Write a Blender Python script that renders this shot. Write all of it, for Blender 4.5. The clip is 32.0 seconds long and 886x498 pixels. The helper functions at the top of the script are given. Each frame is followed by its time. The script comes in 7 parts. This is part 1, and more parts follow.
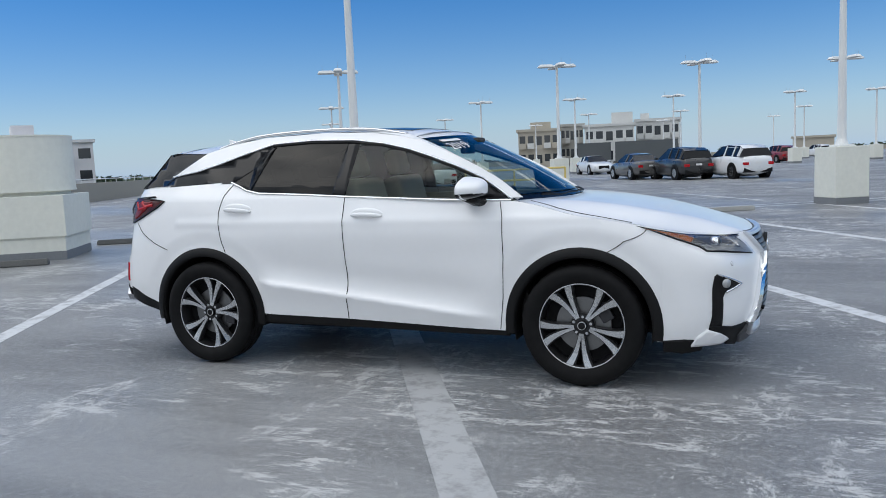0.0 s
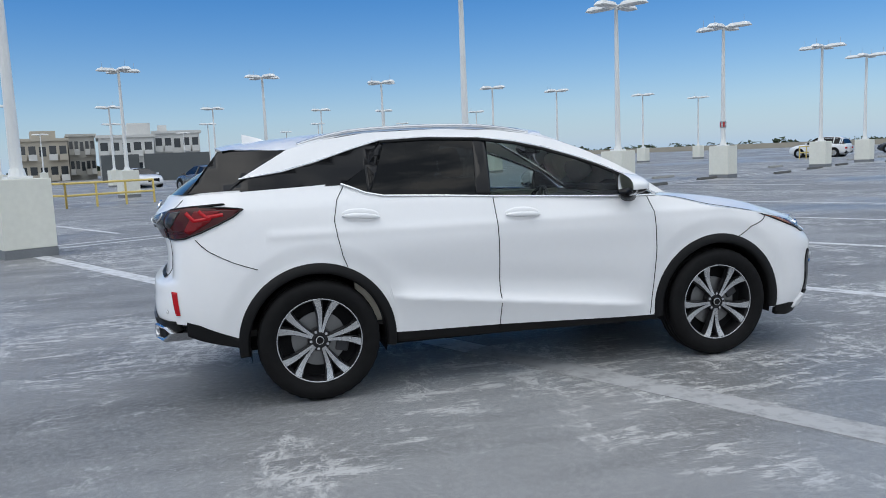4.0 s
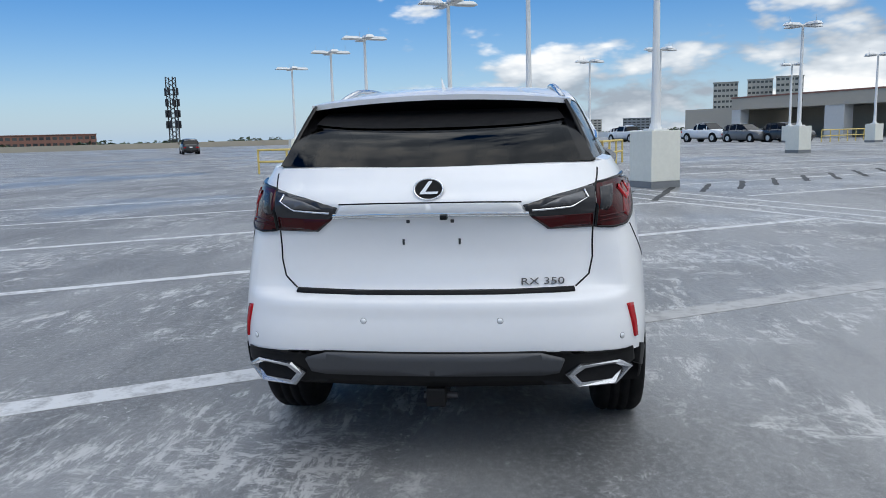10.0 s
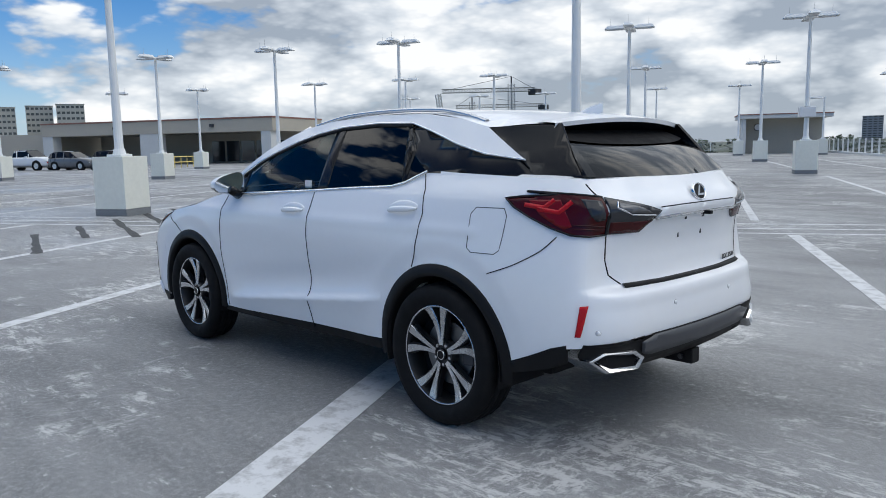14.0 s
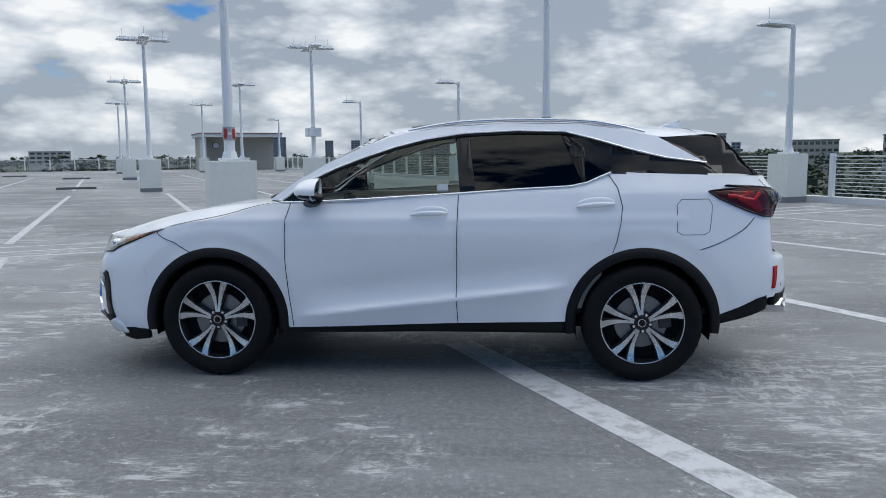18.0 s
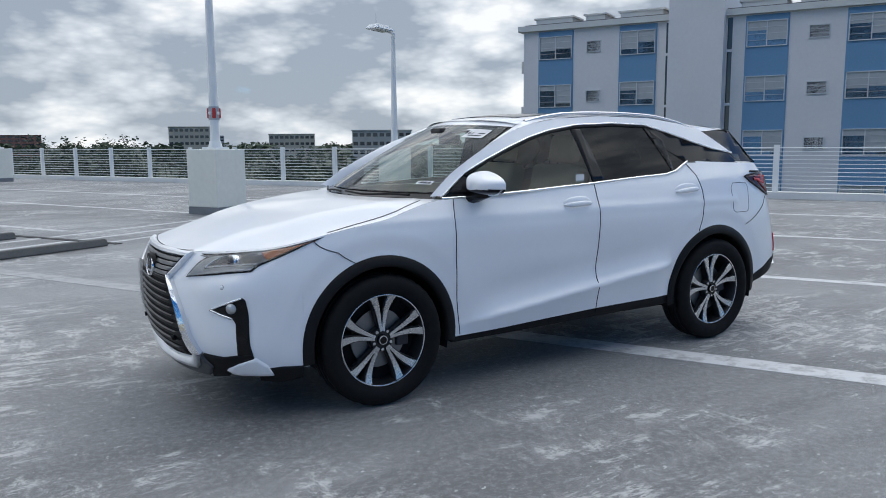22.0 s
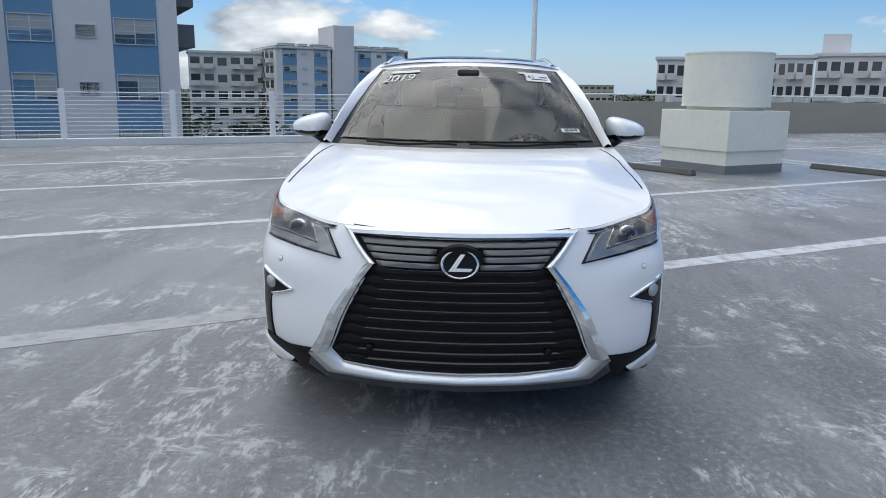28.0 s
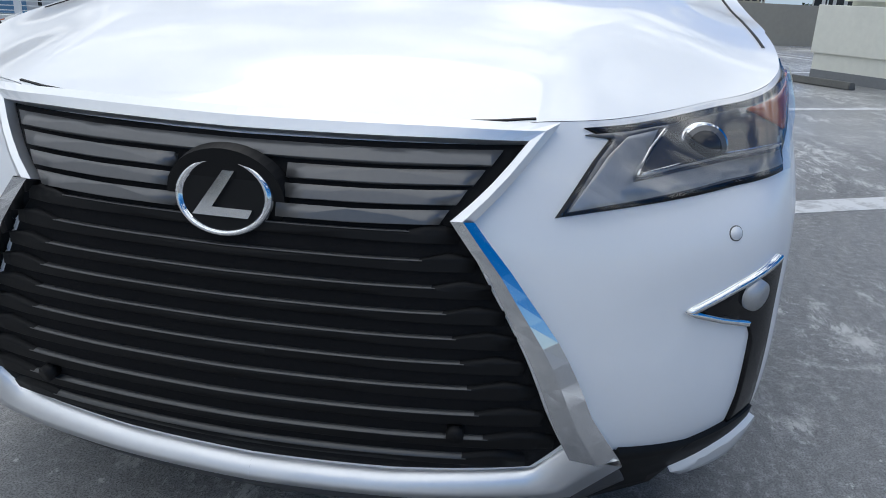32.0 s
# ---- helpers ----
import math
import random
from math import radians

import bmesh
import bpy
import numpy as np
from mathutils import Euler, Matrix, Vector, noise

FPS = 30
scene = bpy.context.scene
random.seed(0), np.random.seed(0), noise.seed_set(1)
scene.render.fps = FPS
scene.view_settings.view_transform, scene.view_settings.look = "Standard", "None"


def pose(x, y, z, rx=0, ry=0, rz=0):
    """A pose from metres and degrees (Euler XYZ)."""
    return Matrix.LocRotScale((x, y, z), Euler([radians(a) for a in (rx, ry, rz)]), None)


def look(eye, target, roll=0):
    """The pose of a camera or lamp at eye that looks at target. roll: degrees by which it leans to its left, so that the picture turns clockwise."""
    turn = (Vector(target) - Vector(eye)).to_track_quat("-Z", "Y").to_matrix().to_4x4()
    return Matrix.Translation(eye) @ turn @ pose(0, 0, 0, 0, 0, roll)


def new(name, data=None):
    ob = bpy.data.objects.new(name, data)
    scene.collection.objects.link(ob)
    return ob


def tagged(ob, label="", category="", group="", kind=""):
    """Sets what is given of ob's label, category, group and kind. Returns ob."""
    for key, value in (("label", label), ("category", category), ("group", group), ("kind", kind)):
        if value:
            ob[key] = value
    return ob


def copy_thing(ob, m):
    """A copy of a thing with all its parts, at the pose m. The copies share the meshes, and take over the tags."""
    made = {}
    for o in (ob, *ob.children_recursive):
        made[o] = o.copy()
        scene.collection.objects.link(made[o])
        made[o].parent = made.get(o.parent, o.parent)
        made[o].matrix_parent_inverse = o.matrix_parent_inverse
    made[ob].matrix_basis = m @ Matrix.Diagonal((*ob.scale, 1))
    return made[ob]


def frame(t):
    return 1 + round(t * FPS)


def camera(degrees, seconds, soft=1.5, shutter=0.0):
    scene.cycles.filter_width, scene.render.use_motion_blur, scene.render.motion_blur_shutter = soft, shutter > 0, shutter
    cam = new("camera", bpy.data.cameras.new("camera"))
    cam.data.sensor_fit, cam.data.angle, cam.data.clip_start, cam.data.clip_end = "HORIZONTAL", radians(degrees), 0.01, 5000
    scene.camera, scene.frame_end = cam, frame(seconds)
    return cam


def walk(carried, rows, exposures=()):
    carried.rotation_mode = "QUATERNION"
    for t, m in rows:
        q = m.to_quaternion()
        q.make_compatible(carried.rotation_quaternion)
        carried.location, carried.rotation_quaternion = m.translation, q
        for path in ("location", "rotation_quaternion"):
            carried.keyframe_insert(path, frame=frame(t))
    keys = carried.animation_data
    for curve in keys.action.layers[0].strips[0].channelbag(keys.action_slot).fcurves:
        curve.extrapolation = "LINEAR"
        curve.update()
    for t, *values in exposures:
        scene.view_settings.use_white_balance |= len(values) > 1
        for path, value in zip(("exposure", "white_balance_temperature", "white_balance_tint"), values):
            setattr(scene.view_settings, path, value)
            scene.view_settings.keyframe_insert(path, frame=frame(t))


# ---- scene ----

cam = camera(59.9, 32.0, soft=0.9)
PATH = [
    (0, (2.367, -5.482, 1.405), (1.619, -3.64, 1.184), -2.6),
    (0.5, (1.77, -5.717, 1.384), (1.211, -3.808, 1.182), -2.2),
    (1, (1.31, -5.878, 1.421), (0.89, -3.933, 1.212), -2.2),
    (1.5, (0.755, -5.979, 1.416), (0.497, -4.006, 1.213), -2.2),
    (2, (0.248, -6.069, 1.396), (0.135, -4.082, 1.203), -2.3),
    (2.5, (-0.221, -6.052, 1.436), (-0.205, -4.064, 1.225), -2.5),
    (3, (-0.871, -5.987, 1.415), (-0.667, -4.008, 1.208), -2.6),
    (3.5, (-1.327, -5.836, 1.49), (-0.989, -3.878, 1.26), -2.5),
    (5.5, (-3.164, -4.603, 1.453), (-2.177, -2.879, 1.224), -2.4),
    (6, (-3.537, -4.199, 1.442), (-2.41, -2.564, 1.204), -2.3),
    (6.5, (-3.903, -3.779, 1.435), (-2.636, -2.251, 1.189), -2.1),
    (7, (-4.196, -3.326, 1.425), (-2.801, -1.916, 1.168), -2.1),
    (7.5, (-4.489, -2.837, 1.382), (-2.954, -1.579, 1.133), -1.9),
    (8, (-4.728, -2.351, 1.375), (-3.069, -1.263, 1.124), -1.6),
    (8.5, (-4.902, -1.879, 1.405), (-3.144, -0.964, 1.134), -1.2),
    (9, (-5.094, -1.389, 1.401), (-3.241, -0.686, 1.133), -1.2),
    (9.5, (-5.21, -0.888, 1.379), (-3.283, -0.415, 1.121), -1.4),
    (10, (-5.334, -0.379, 1.428), (-3.368, -0.162, 1.133), -1.5),
    (10.5, (-5.355, 0.111, 1.404), (-3.376, 0.081, 1.118), -1.2),
    (11, (-5.361, 0.645, 1.364), (-3.399, 0.356, 1.101), -1.4),
    (11.5, (-5.28, 1.17, 1.45), (-3.374, 0.649, 1.141), -1.0),
    (12, (-5.151, 1.759, 1.463), (-3.33, 0.987, 1.163), -0.7),
    (12.5, (-5.029, 2.237, 1.46), (-3.285, 1.3, 1.177), -1.0),
    (13, (-4.802, 2.677, 1.496), (-3.143, 1.598, 1.205), -0.9),
    (13.5, (-4.571, 3.18, 1.486), (-3.023, 1.943, 1.21), -1.2),
    (14, (-4.262, 3.592, 1.469), (-2.826, 2.225, 1.203), -1.2),
    (14.5, (-3.932, 4.025, 1.496), (-2.629, 2.532, 1.221), -1.4),
    (16.5, (-2.149, 5.323, 1.483), (-1.487, 3.453, 1.226), -0.4),
    (17, (-1.651, 5.582, 1.488), (-1.156, 3.661, 1.234), -0.4),
    (17.5, (-1.101, 5.669, 1.492), (-0.768, 3.713, 1.242), -0.7),
    (18, (-0.572, 5.793, 1.46), (-0.392, 3.816, 1.216), -0.6),
    (18.5, (-0.03, 5.831, 1.481), (-0.007, 3.846, 1.237), -0.5),
    (19, (0.518, 5.867, 1.477), (0.381, 3.886, 1.244), -0.5),
    (19.5, (1.02, 5.805, 1.49), (0.725, 3.84, 1.259), -0.3),
    (20, (1.535, 5.709, 1.508), (1.076, 3.777, 1.275), -0.0),
    (20.5, (2.023, 5.553, 1.505), (1.405, 3.666, 1.267), -0.1),
    (21, (2.487, 5.297, 1.513), (1.718, 3.468, 1.264), -0.1),
    (21.5, (2.947, 5.031, 1.496), (2.037, 3.269, 1.234), -0.2),
    (22, (3.337, 4.674, 1.481), (2.293, 2.99, 1.208), -0.4),
    (22.5, (3.685, 4.309, 1.476), (2.514, 2.712, 1.195), -0.4),
    (23, (3.984, 3.893, 1.447), (2.691, 2.394, 1.162), -0.5),
    (23.5, (4.266, 3.464, 1.414), (2.854, 2.076, 1.131), -0.4),
    (24, (4.504, 2.999, 1.407), (2.975, 1.741, 1.124), -0.6),
    (24.5, (4.649, 2.491, 1.374), (3.009, 1.382, 1.092), -0.8),
    (25, (4.798, 1.995, 1.361), (3.054, 1.06, 1.072), -0.7),
    (25.5, (4.888, 1.513, 1.332), (3.059, 0.764, 1.03), -0.4),
    (27.5, (5.368, 0.13, 1.422), (3.412, -0.019, 1.034), 1.0),
    (28, (5.396, 0.047, 1.453), (3.439, -0.029, 1.05), 0.8),
    (28.5, (5.349, 0.03, 1.454), (3.394, -0.015, 1.033), 0.9),
    (29, (5.254, 0.041, 1.436), (3.301, -0.003, 1.01), 0.5),
    (29.5, (4.992, 0.09, 1.422), (3.044, 0.044, 0.972), 0.6),
    (30, (4.721, 0.085, 1.402), (2.783, 0.026, 0.912), 0.8),
    (30.5, (4.410, 0.066, 1.374), (2.485, -0.017, 0.834), 1.9),
    (31, (4.091, 0.209, 1.28), (2.180, 0.069, 0.706), 2.0),
    (31.5, (3.808, 0.372, 1.175), (1.920, 0.139, 0.559), 2.9),
    (32, (3.471, 0.533, 1.089), (1.609, 0.171, 0.454), 2.7),
]
walk(cam, [(t, look(e, g, r)) for t, e, g, r in PATH], [(0, 0.14), (14, 0.14), (18, 0.05), (20, 0.02), (22, 0.12), (24, 0.15), (28, 0.12), (30, 0.12), (32, 0.12)])

# ---- light ----
SUN_AZ, SUN_EL = 205.0, 58.0        # degrees: where the sun stands, from +x
world = bpy.data.worlds.new("sky")
scene.world = world
world.use_nodes = True
wn, wl = world.node_tree.nodes, world.node_tree.links
wn.clear()


def wnode(kind, **props):
    n = wn.new(kind)
    for key, value in props.items():
        setattr(n, key, value)
    return n


sky = wnode("ShaderNodeTexSky", sky_type="NISHITA", sun_disc=False, sun_elevation=radians(SUN_EL),
            sun_rotation=radians(90.0 - SUN_AZ), altitude=0, air_density=1.0, dust_density=0.15, ozone_density=3.5)
coord = wnode("ShaderNodeTexCoord")
sep = wnode("ShaderNodeSeparateXYZ")
wl.new(coord.outputs["Generated"], sep.inputs[0])


def wmath(op, a, b=None, clamp=False):
    n = wnode("ShaderNodeMath", operation=op, use_clamp=clamp)
    for slot, v in ((0, a), (1, b)):
        if v is None:
            continue
        if hasattr(v, "links"):
            wl.new(v, n.inputs[slot])
        else:
            n.inputs[slot].default_value = v
    return n.outputs[0]


# cumulus: broad noise with rounded billows
flat = wnode("ShaderNodeCombineXYZ")
wl.new(wmath("MULTIPLY", sep.outputs["X"], 2.6), flat.inputs["X"])
wl.new(wmath("MULTIPLY", sep.outputs["Y"], 2.6), flat.inputs["Y"])
wl.new(wmath("MULTIPLY", sep.outputs["Z"], 6.5), flat.inputs["Z"])
puff = wnode("ShaderNodeTexVoronoi", feature="SMOOTH_F1")
puff.inputs["Scale"].default_value, puff.inputs["Detail"].default_value, puff.inputs["Roughness"].default_value = 2.4, 4.0, 0.55
puff.inputs["Smoothness"].default_value = 0.35
wl.new(flat.outputs[0], puff.inputs["Vector"])
billow = wmath("SUBTRACT", 0.92, puff.outputs["Distance"])
big = wnode("ShaderNodeTexNoise", noise_dimensions="3D")
big.inputs["Scale"].default_value, big.inputs["Detail"].default_value = 1.25, 10.0
big.inputs["Roughness"].default_value = 0.56
wl.new(flat.outputs[0], big.inputs["Vector"])
shade = wnode("ShaderNodeTexNoise", noise_dimensions="3D")
shade.inputs["Scale"].default_value, shade.inputs["Detail"].default_value, shade.inputs["Roughness"].default_value = 1.5, 12.0, 0.54
shift = wnode("ShaderNodeVectorMath", operation="ADD")
shift.inputs[1].default_value = (3.7, 1.9, 0.0)
wl.new(flat.outputs[0], shift.inputs[0])
wl.new(shift.outputs[0], shade.inputs["Vector"])
# the cloud field thins out towards +y and thickens overhead
lift = wnode("ShaderNodeMapRange", interpolation_type="SMOOTHSTEP")
lift.inputs["From Min"].default_value, lift.inputs["From Max"].default_value = 0.24, 0.55
wl.new(sep.outputs["Z"], lift.inputs["Value"])
rise = lift.outputs["Result"]
cover = wmath("ADD", wmath("MULTIPLY", wmath("ADD", wmath("MULTIPLY", sep.outputs["Y"], -0.95), wmath("MULTIPLY", sep.outputs["X"], -0.12)), 0.37), wmath("MULTIPLY", rise, 0.30))
mask = wnode("ShaderNodeMapRange", interpolation_type="SMOOTHSTEP")
mask.inputs["From Min"].default_value, mask.inputs["From Max"].default_value = 0.50, 0.60
wl.new(wmath("ADD", wmath("ADD", big.outputs["Fac"], wmath("MULTIPLY", billow, 0.28)), cover), mask.inputs["Value"])
tone = wnode("ShaderNodeValToRGB")
tone.color_ramp.elements[0].position, tone.color_ramp.elements[0].color = 0.31, (0.36, 0.41, 0.48, 1)
tone.color_ramp.elements[1].position, tone.color_ramp.elements[1].color = 0.62, (1.0, 1.0, 1.0, 1)
mid = tone.color_ramp.elements.new(0.49)
mid.color = (0.70, 0.745, 0.80, 1)
wl.new(wmath("ADD", shade.outputs["Fac"], wmath("MULTIPLY", billow, 0.5)), tone.inputs["Fac"])
bright = wnode("ShaderNodeMix", data_type="RGBA", blend_type="MULTIPLY")
bright.inputs["Factor"].default_value = 1.0
wl.new(tone.outputs["Color"], bright.inputs[6])
# an overcast sky is brightest overhead
gain = wmath("ADD", wmath("MULTIPLY", rise, 9.0), 11.2)
gains = wnode("ShaderNodeCombineXYZ")
wl.new(wmath("MULTIPLY", gain, 0.99), gains.inputs["X"])
wl.new(gain, gains.inputs["Y"])
wl.new(wmath("MULTIPLY", gain, 1.0), gains.inputs["Z"])
wl.new(gains.outputs[0], bright.inputs[7])
blend = wnode("ShaderNodeMix", data_type="RGBA")
wl.new(wmath("MULTIPLY", mask.outputs["Result"], 0.94), blend.inputs["Factor"])
vivid = wnode("ShaderNodeHueSaturation")
vivid.inputs["Saturation"].default_value = 1.45
wl.new(sky.outputs["Color"], vivid.inputs["Color"])
# pale haze towards the horizon
haze = wnode("ShaderNodeMix", data_type="RGBA")
wl.new(wmath("MULTIPLY", wmath("EXPONENT", wmath("MULTIPLY", wmath("MAXIMUM", sep.outputs["Z"], 0.0), -14.0)), 0.85), haze.inputs["Factor"])
deep = wnode("ShaderNodeMix", data_type="RGBA", blend_type="MULTIPLY")
deep.inputs["Factor"].default_value, deep.inputs[7].default_value = 1.0, (0.92, 0.97, 1.16, 1)
wl.new(vivid.outputs["Color"], deep.inputs[6])
wl.new(deep.outputs[2], haze.inputs[6])
haze.inputs[7].default_value = (4.2, 6.0, 8.2, 1)
wl.new(haze.outputs[2], blend.inputs[6])
wl.new(bright.outputs[2], blend.inputs[7])
back = wnode("ShaderNodeBackground")
back.inputs["Strength"].default_value = 0.085
wl.new(blend.outputs[2], back.inputs["Color"])
wout = wnode("ShaderNodeOutputWorld")
wl.new(back.outputs[0], wout.inputs["Surface"])

sun = new("sun", bpy.data.lights.new("sun", "SUN"))
sun.data.energy, sun.data.angle, sun.data.color = 0.55, radians(40.0), (1.0, 0.96, 0.9)
sd = Vector((math.cos(radians(SUN_AZ)) * math.cos(radians(SUN_EL)), math.sin(radians(SUN_AZ)) * math.cos(radians(SUN_EL)), math.sin(radians(SUN_EL))))
sun.matrix_world = look(sd * 60, (0, 0, 0))


# ---- materials ----
def material(name, color, rough=0.5, metal=0.0, var=0.06, scale=6.0, bump=0.0, bump_scale=120.0, coat=0.0, spec=0.5, random_tint=0.0):
    """A surface with a base colour, uneven at a large and a small scale, and a fine relief."""
    m = bpy.data.materials.new(name)
    m.use_nodes = True
    n, l = m.node_tree.nodes, m.node_tree.links
    b = n["Principled BSDF"]
    b.inputs["Roughness"].default_value, b.inputs["Metallic"].default_value = rough, metal
    b.inputs["Coat Weight"].default_value, b.inputs["Coat Roughness"].default_value = coat, 0.03
    b.inputs["Specular IOR Level"].default_value = spec
    b.inputs["Base Color"].default_value = (*color, 1)
    if var > 0:
        tc = n.new("ShaderNodeTexCoord")
        a, c = n.new("ShaderNodeTexNoise"), n.new("ShaderNodeTexNoise")
        a.inputs["Scale"].default_value, a.inputs["Detail"].default_value = scale, 6
        c.inputs["Scale"].default_value, c.inputs["Detail"].default_value = scale * 11, 4
        l.new(tc.outputs["Object"], a.inputs["Vector"])
        l.new(tc.outputs["Object"], c.inputs["Vector"])
        add = n.new("ShaderNodeMath")
        add.operation = "ADD"
        l.new(a.outputs["Fac"], add.inputs[0])
        l.new(c.outputs["Fac"], add.inputs[1])
        mr = n.new("ShaderNodeMapRange")
        mr.inputs["From Min"].default_value, mr.inputs["From Max"].default_value = 0.6, 1.4
        mr.inputs["To Min"].default_value, mr.inputs["To Max"].default_value = 1 - var, 1 + var
        l.new(add.outputs[0], mr.inputs["Value"])
        val = mr.outputs["Result"]
        if random_tint:
            oi = n.new("ShaderNodeObjectInfo")
            r = n.new("ShaderNodeMapRange")
            r.inputs["To Min"].default_value, r.inputs["To Max"].default_value = 1 - random_tint, 1 + random_tint
            l.new(oi.outputs["Random"], r.inputs["Value"])
            mu = n.new("ShaderNodeMath")
            mu.operation = "MULTIPLY"
            l.new(val, mu.inputs[0])
            l.new(r.outputs["Result"], mu.inputs[1])
            val = mu.outputs[0]
        hsv = n.new("ShaderNodeHueSaturation")
        hsv.inputs["Color"].default_value = (*color, 1)
        l.new(val, hsv.inputs["Value"])
        l.new(hsv.outputs["Color"], b.inputs["Base Color"])
        rr = n.new("ShaderNodeMapRange")
        rr.inputs["From Min"].default_value, rr.inputs["From Max"].default_value = 0.3, 0.7
        rr.inputs["To Min"].default_value, rr.inputs["To Max"].default_value = max(0.02, rough * 0.85), min(1, rough * 1.12)
        l.new(a.outputs["Fac"], rr.inputs["Value"])
        l.new(rr.outputs["Result"], b.inputs["Roughness"])
        if bump:
            d = n.new("ShaderNodeTexNoise")
            d.inputs["Scale"].default_value, d.inputs["Detail"].default_value = bump_scale, 5
            l.new(tc.outputs["Object"], d.inputs["Vector"])
            bp = n.new("ShaderNodeBump")
            bp.inputs["Strength"].default_value, bp.inputs["Distance"].default_value = bump, 0.01
            l.new(d.outputs["Fac"], bp.inputs["Height"])
            l.new(bp.outputs[0], b.inputs["Normal"])
    return m


def glass(name, tint, rough=0.0, clear=0.6, ior=1.5):
    """Thin tinted glazing: a mirror-like sheet that lets part of the light through."""
    m = bpy.data.materials.new(name)
    m.use_nodes = True
    n, l = m.node_tree.nodes, m.node_tree.links
    n.clear()
    out, mix = n.new("ShaderNodeOutputMaterial"), n.new("ShaderNodeMixShader")
    t, g, f = n.new("ShaderNodeBsdfTransparent"), n.new("ShaderNodeBsdfGlossy"), n.new("ShaderNodeFresnel")
    t.inputs["Color"].default_value = (*[c * clear for c in tint], 1)
    g.inputs["Roughness"].default_value, g.inputs["Color"].default_value = rough, (1, 1, 1, 1)
    f.inputs["IOR"].default_value = ior
    l.new(f.outputs[0], mix.inputs[0])
    l.new(t.outputs[0], mix.inputs[1])
    l.new(g.outputs[0], mix.inputs[2])
    l.new(mix.outputs[0], out.inputs["Surface"])
    return m


M_WHITE = material("white_wall_paint", (0.72, 0.72, 0.70), 0.6, var=0.05, scale=1.2, bump=0.1)
M_CREAM = material("cream_painted_block", (0.76, 0.76, 0.68), 0.65, var=0.06, scale=0.9, bump=0.12, bump_scale=60)
M_POLE = material("white_pole_paint", (0.78, 0.79, 0.78), 0.4, var=0.03, scale=3)
M_BAND = material("grey_base_coat", (0.20, 0.21, 0.22), 0.75, var=0.1, scale=3, bump=0.2)
# rubber parts, and the shade painted over the rear window's top
M_RUBBER_SHADE = material("black_rubber_and_shade", (0.012, 0.012, 0.013), 0.8, var=0.15, scale=14, bump=0.15, spec=0.15)
M_STOP = material("weathered_wheel_stop", (0.11, 0.11, 0.105), 0.8, var=0.25, scale=5, bump=0.3)
M_STOP_PALE = material("pale_concrete_stop", (0.33, 0.33, 0.31), 0.8, var=0.15, scale=5, bump=0.3)
M_GALV = material("galvanised_steel", (0.42, 0.43, 0.44), 0.45, 0.7, var=0.08, scale=9)
M_YELLOW = material("yellow_rail_paint", (0.68, 0.52, 0.16), 0.55, var=0.08, scale=6)
M_CHILLER = material("grey_cabinet_steel", (0.10, 0.11, 0.115), 0.55, 0.2, var=0.1, scale=2)
M_GRILL = material("dark_louvre", (0.025, 0.026, 0.028), 0.6, var=0.1, scale=8)
M_TAN = material("tan_stucco", (0.45, 0.41, 0.34), 0.8, var=0.06, scale=0.6)
M_BEIGE = material("beige_parapet", (0.36, 0.33, 0.27), 0.8, var=0.07, scale=0.7, bump=0.15)
M_STUCCO = material("pale_stucco", (0.70, 0.69, 0.70), 0.85, var=0.04, scale=0.5, bump=0.1, bump_scale=40)
M_STUCCO_W = material("white_stucco", (0.62, 0.62, 0.60), 0.85, var=0.05, scale=0.4)
M_BLUE = material("blue_facade_panel", (0.14, 0.29, 0.46), 0.7, var=0.05, scale=0.8)
# dark grey for roofs; on the side balconies it holds their shade
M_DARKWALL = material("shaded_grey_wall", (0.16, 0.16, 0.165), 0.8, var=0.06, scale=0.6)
M_PANE = material("window_pane", (0.03, 0.035, 0.04), 0.06, var=0.1, scale=2, spec=0.8)
M_BLIND = material("window_blind", (0.42, 0.44, 0.45), 0.5, var=0.1, scale=3)
M_FRAME = material("window_frame_white", (0.6, 0.62, 0.63), 0.4, var=0.04, scale=4)
M_RED = material("red_call_box", (0.45, 0.03, 0.03), 0.4, var=0.05, scale=8)
M_BRICK = material("brown_brick_far", (0.26, 0.13, 0.10), 0.85, var=0.08, scale=0.2)
M_FAR = material("far_tower_concrete", (0.22, 0.24, 0.27), 0.8, var=0.1, scale=0.05)
M_FARPALE = material("far_pale_concrete", (0.42, 0.41, 0.38), 0.8, var=0.06, scale=0.05)
M_STEEL_DK = material("dark_steel", (0.05, 0.05, 0.055), 0.5, 0.4, var=0.1, scale=6)
M_LENS = material("lamp_lens", (0.65, 0.67, 0.68), 0.25, var=0.03, scale=5)


def foliage(name, color):
    return material(name, color, 0.75, var=0.35, scale=1.6, bump=0.0)


M_TREE = foliage("dark_foliage", (0.035, 0.055, 0.03))
M_TREE2 = foliage("mid_foliage", (0.05, 0.075, 0.04))


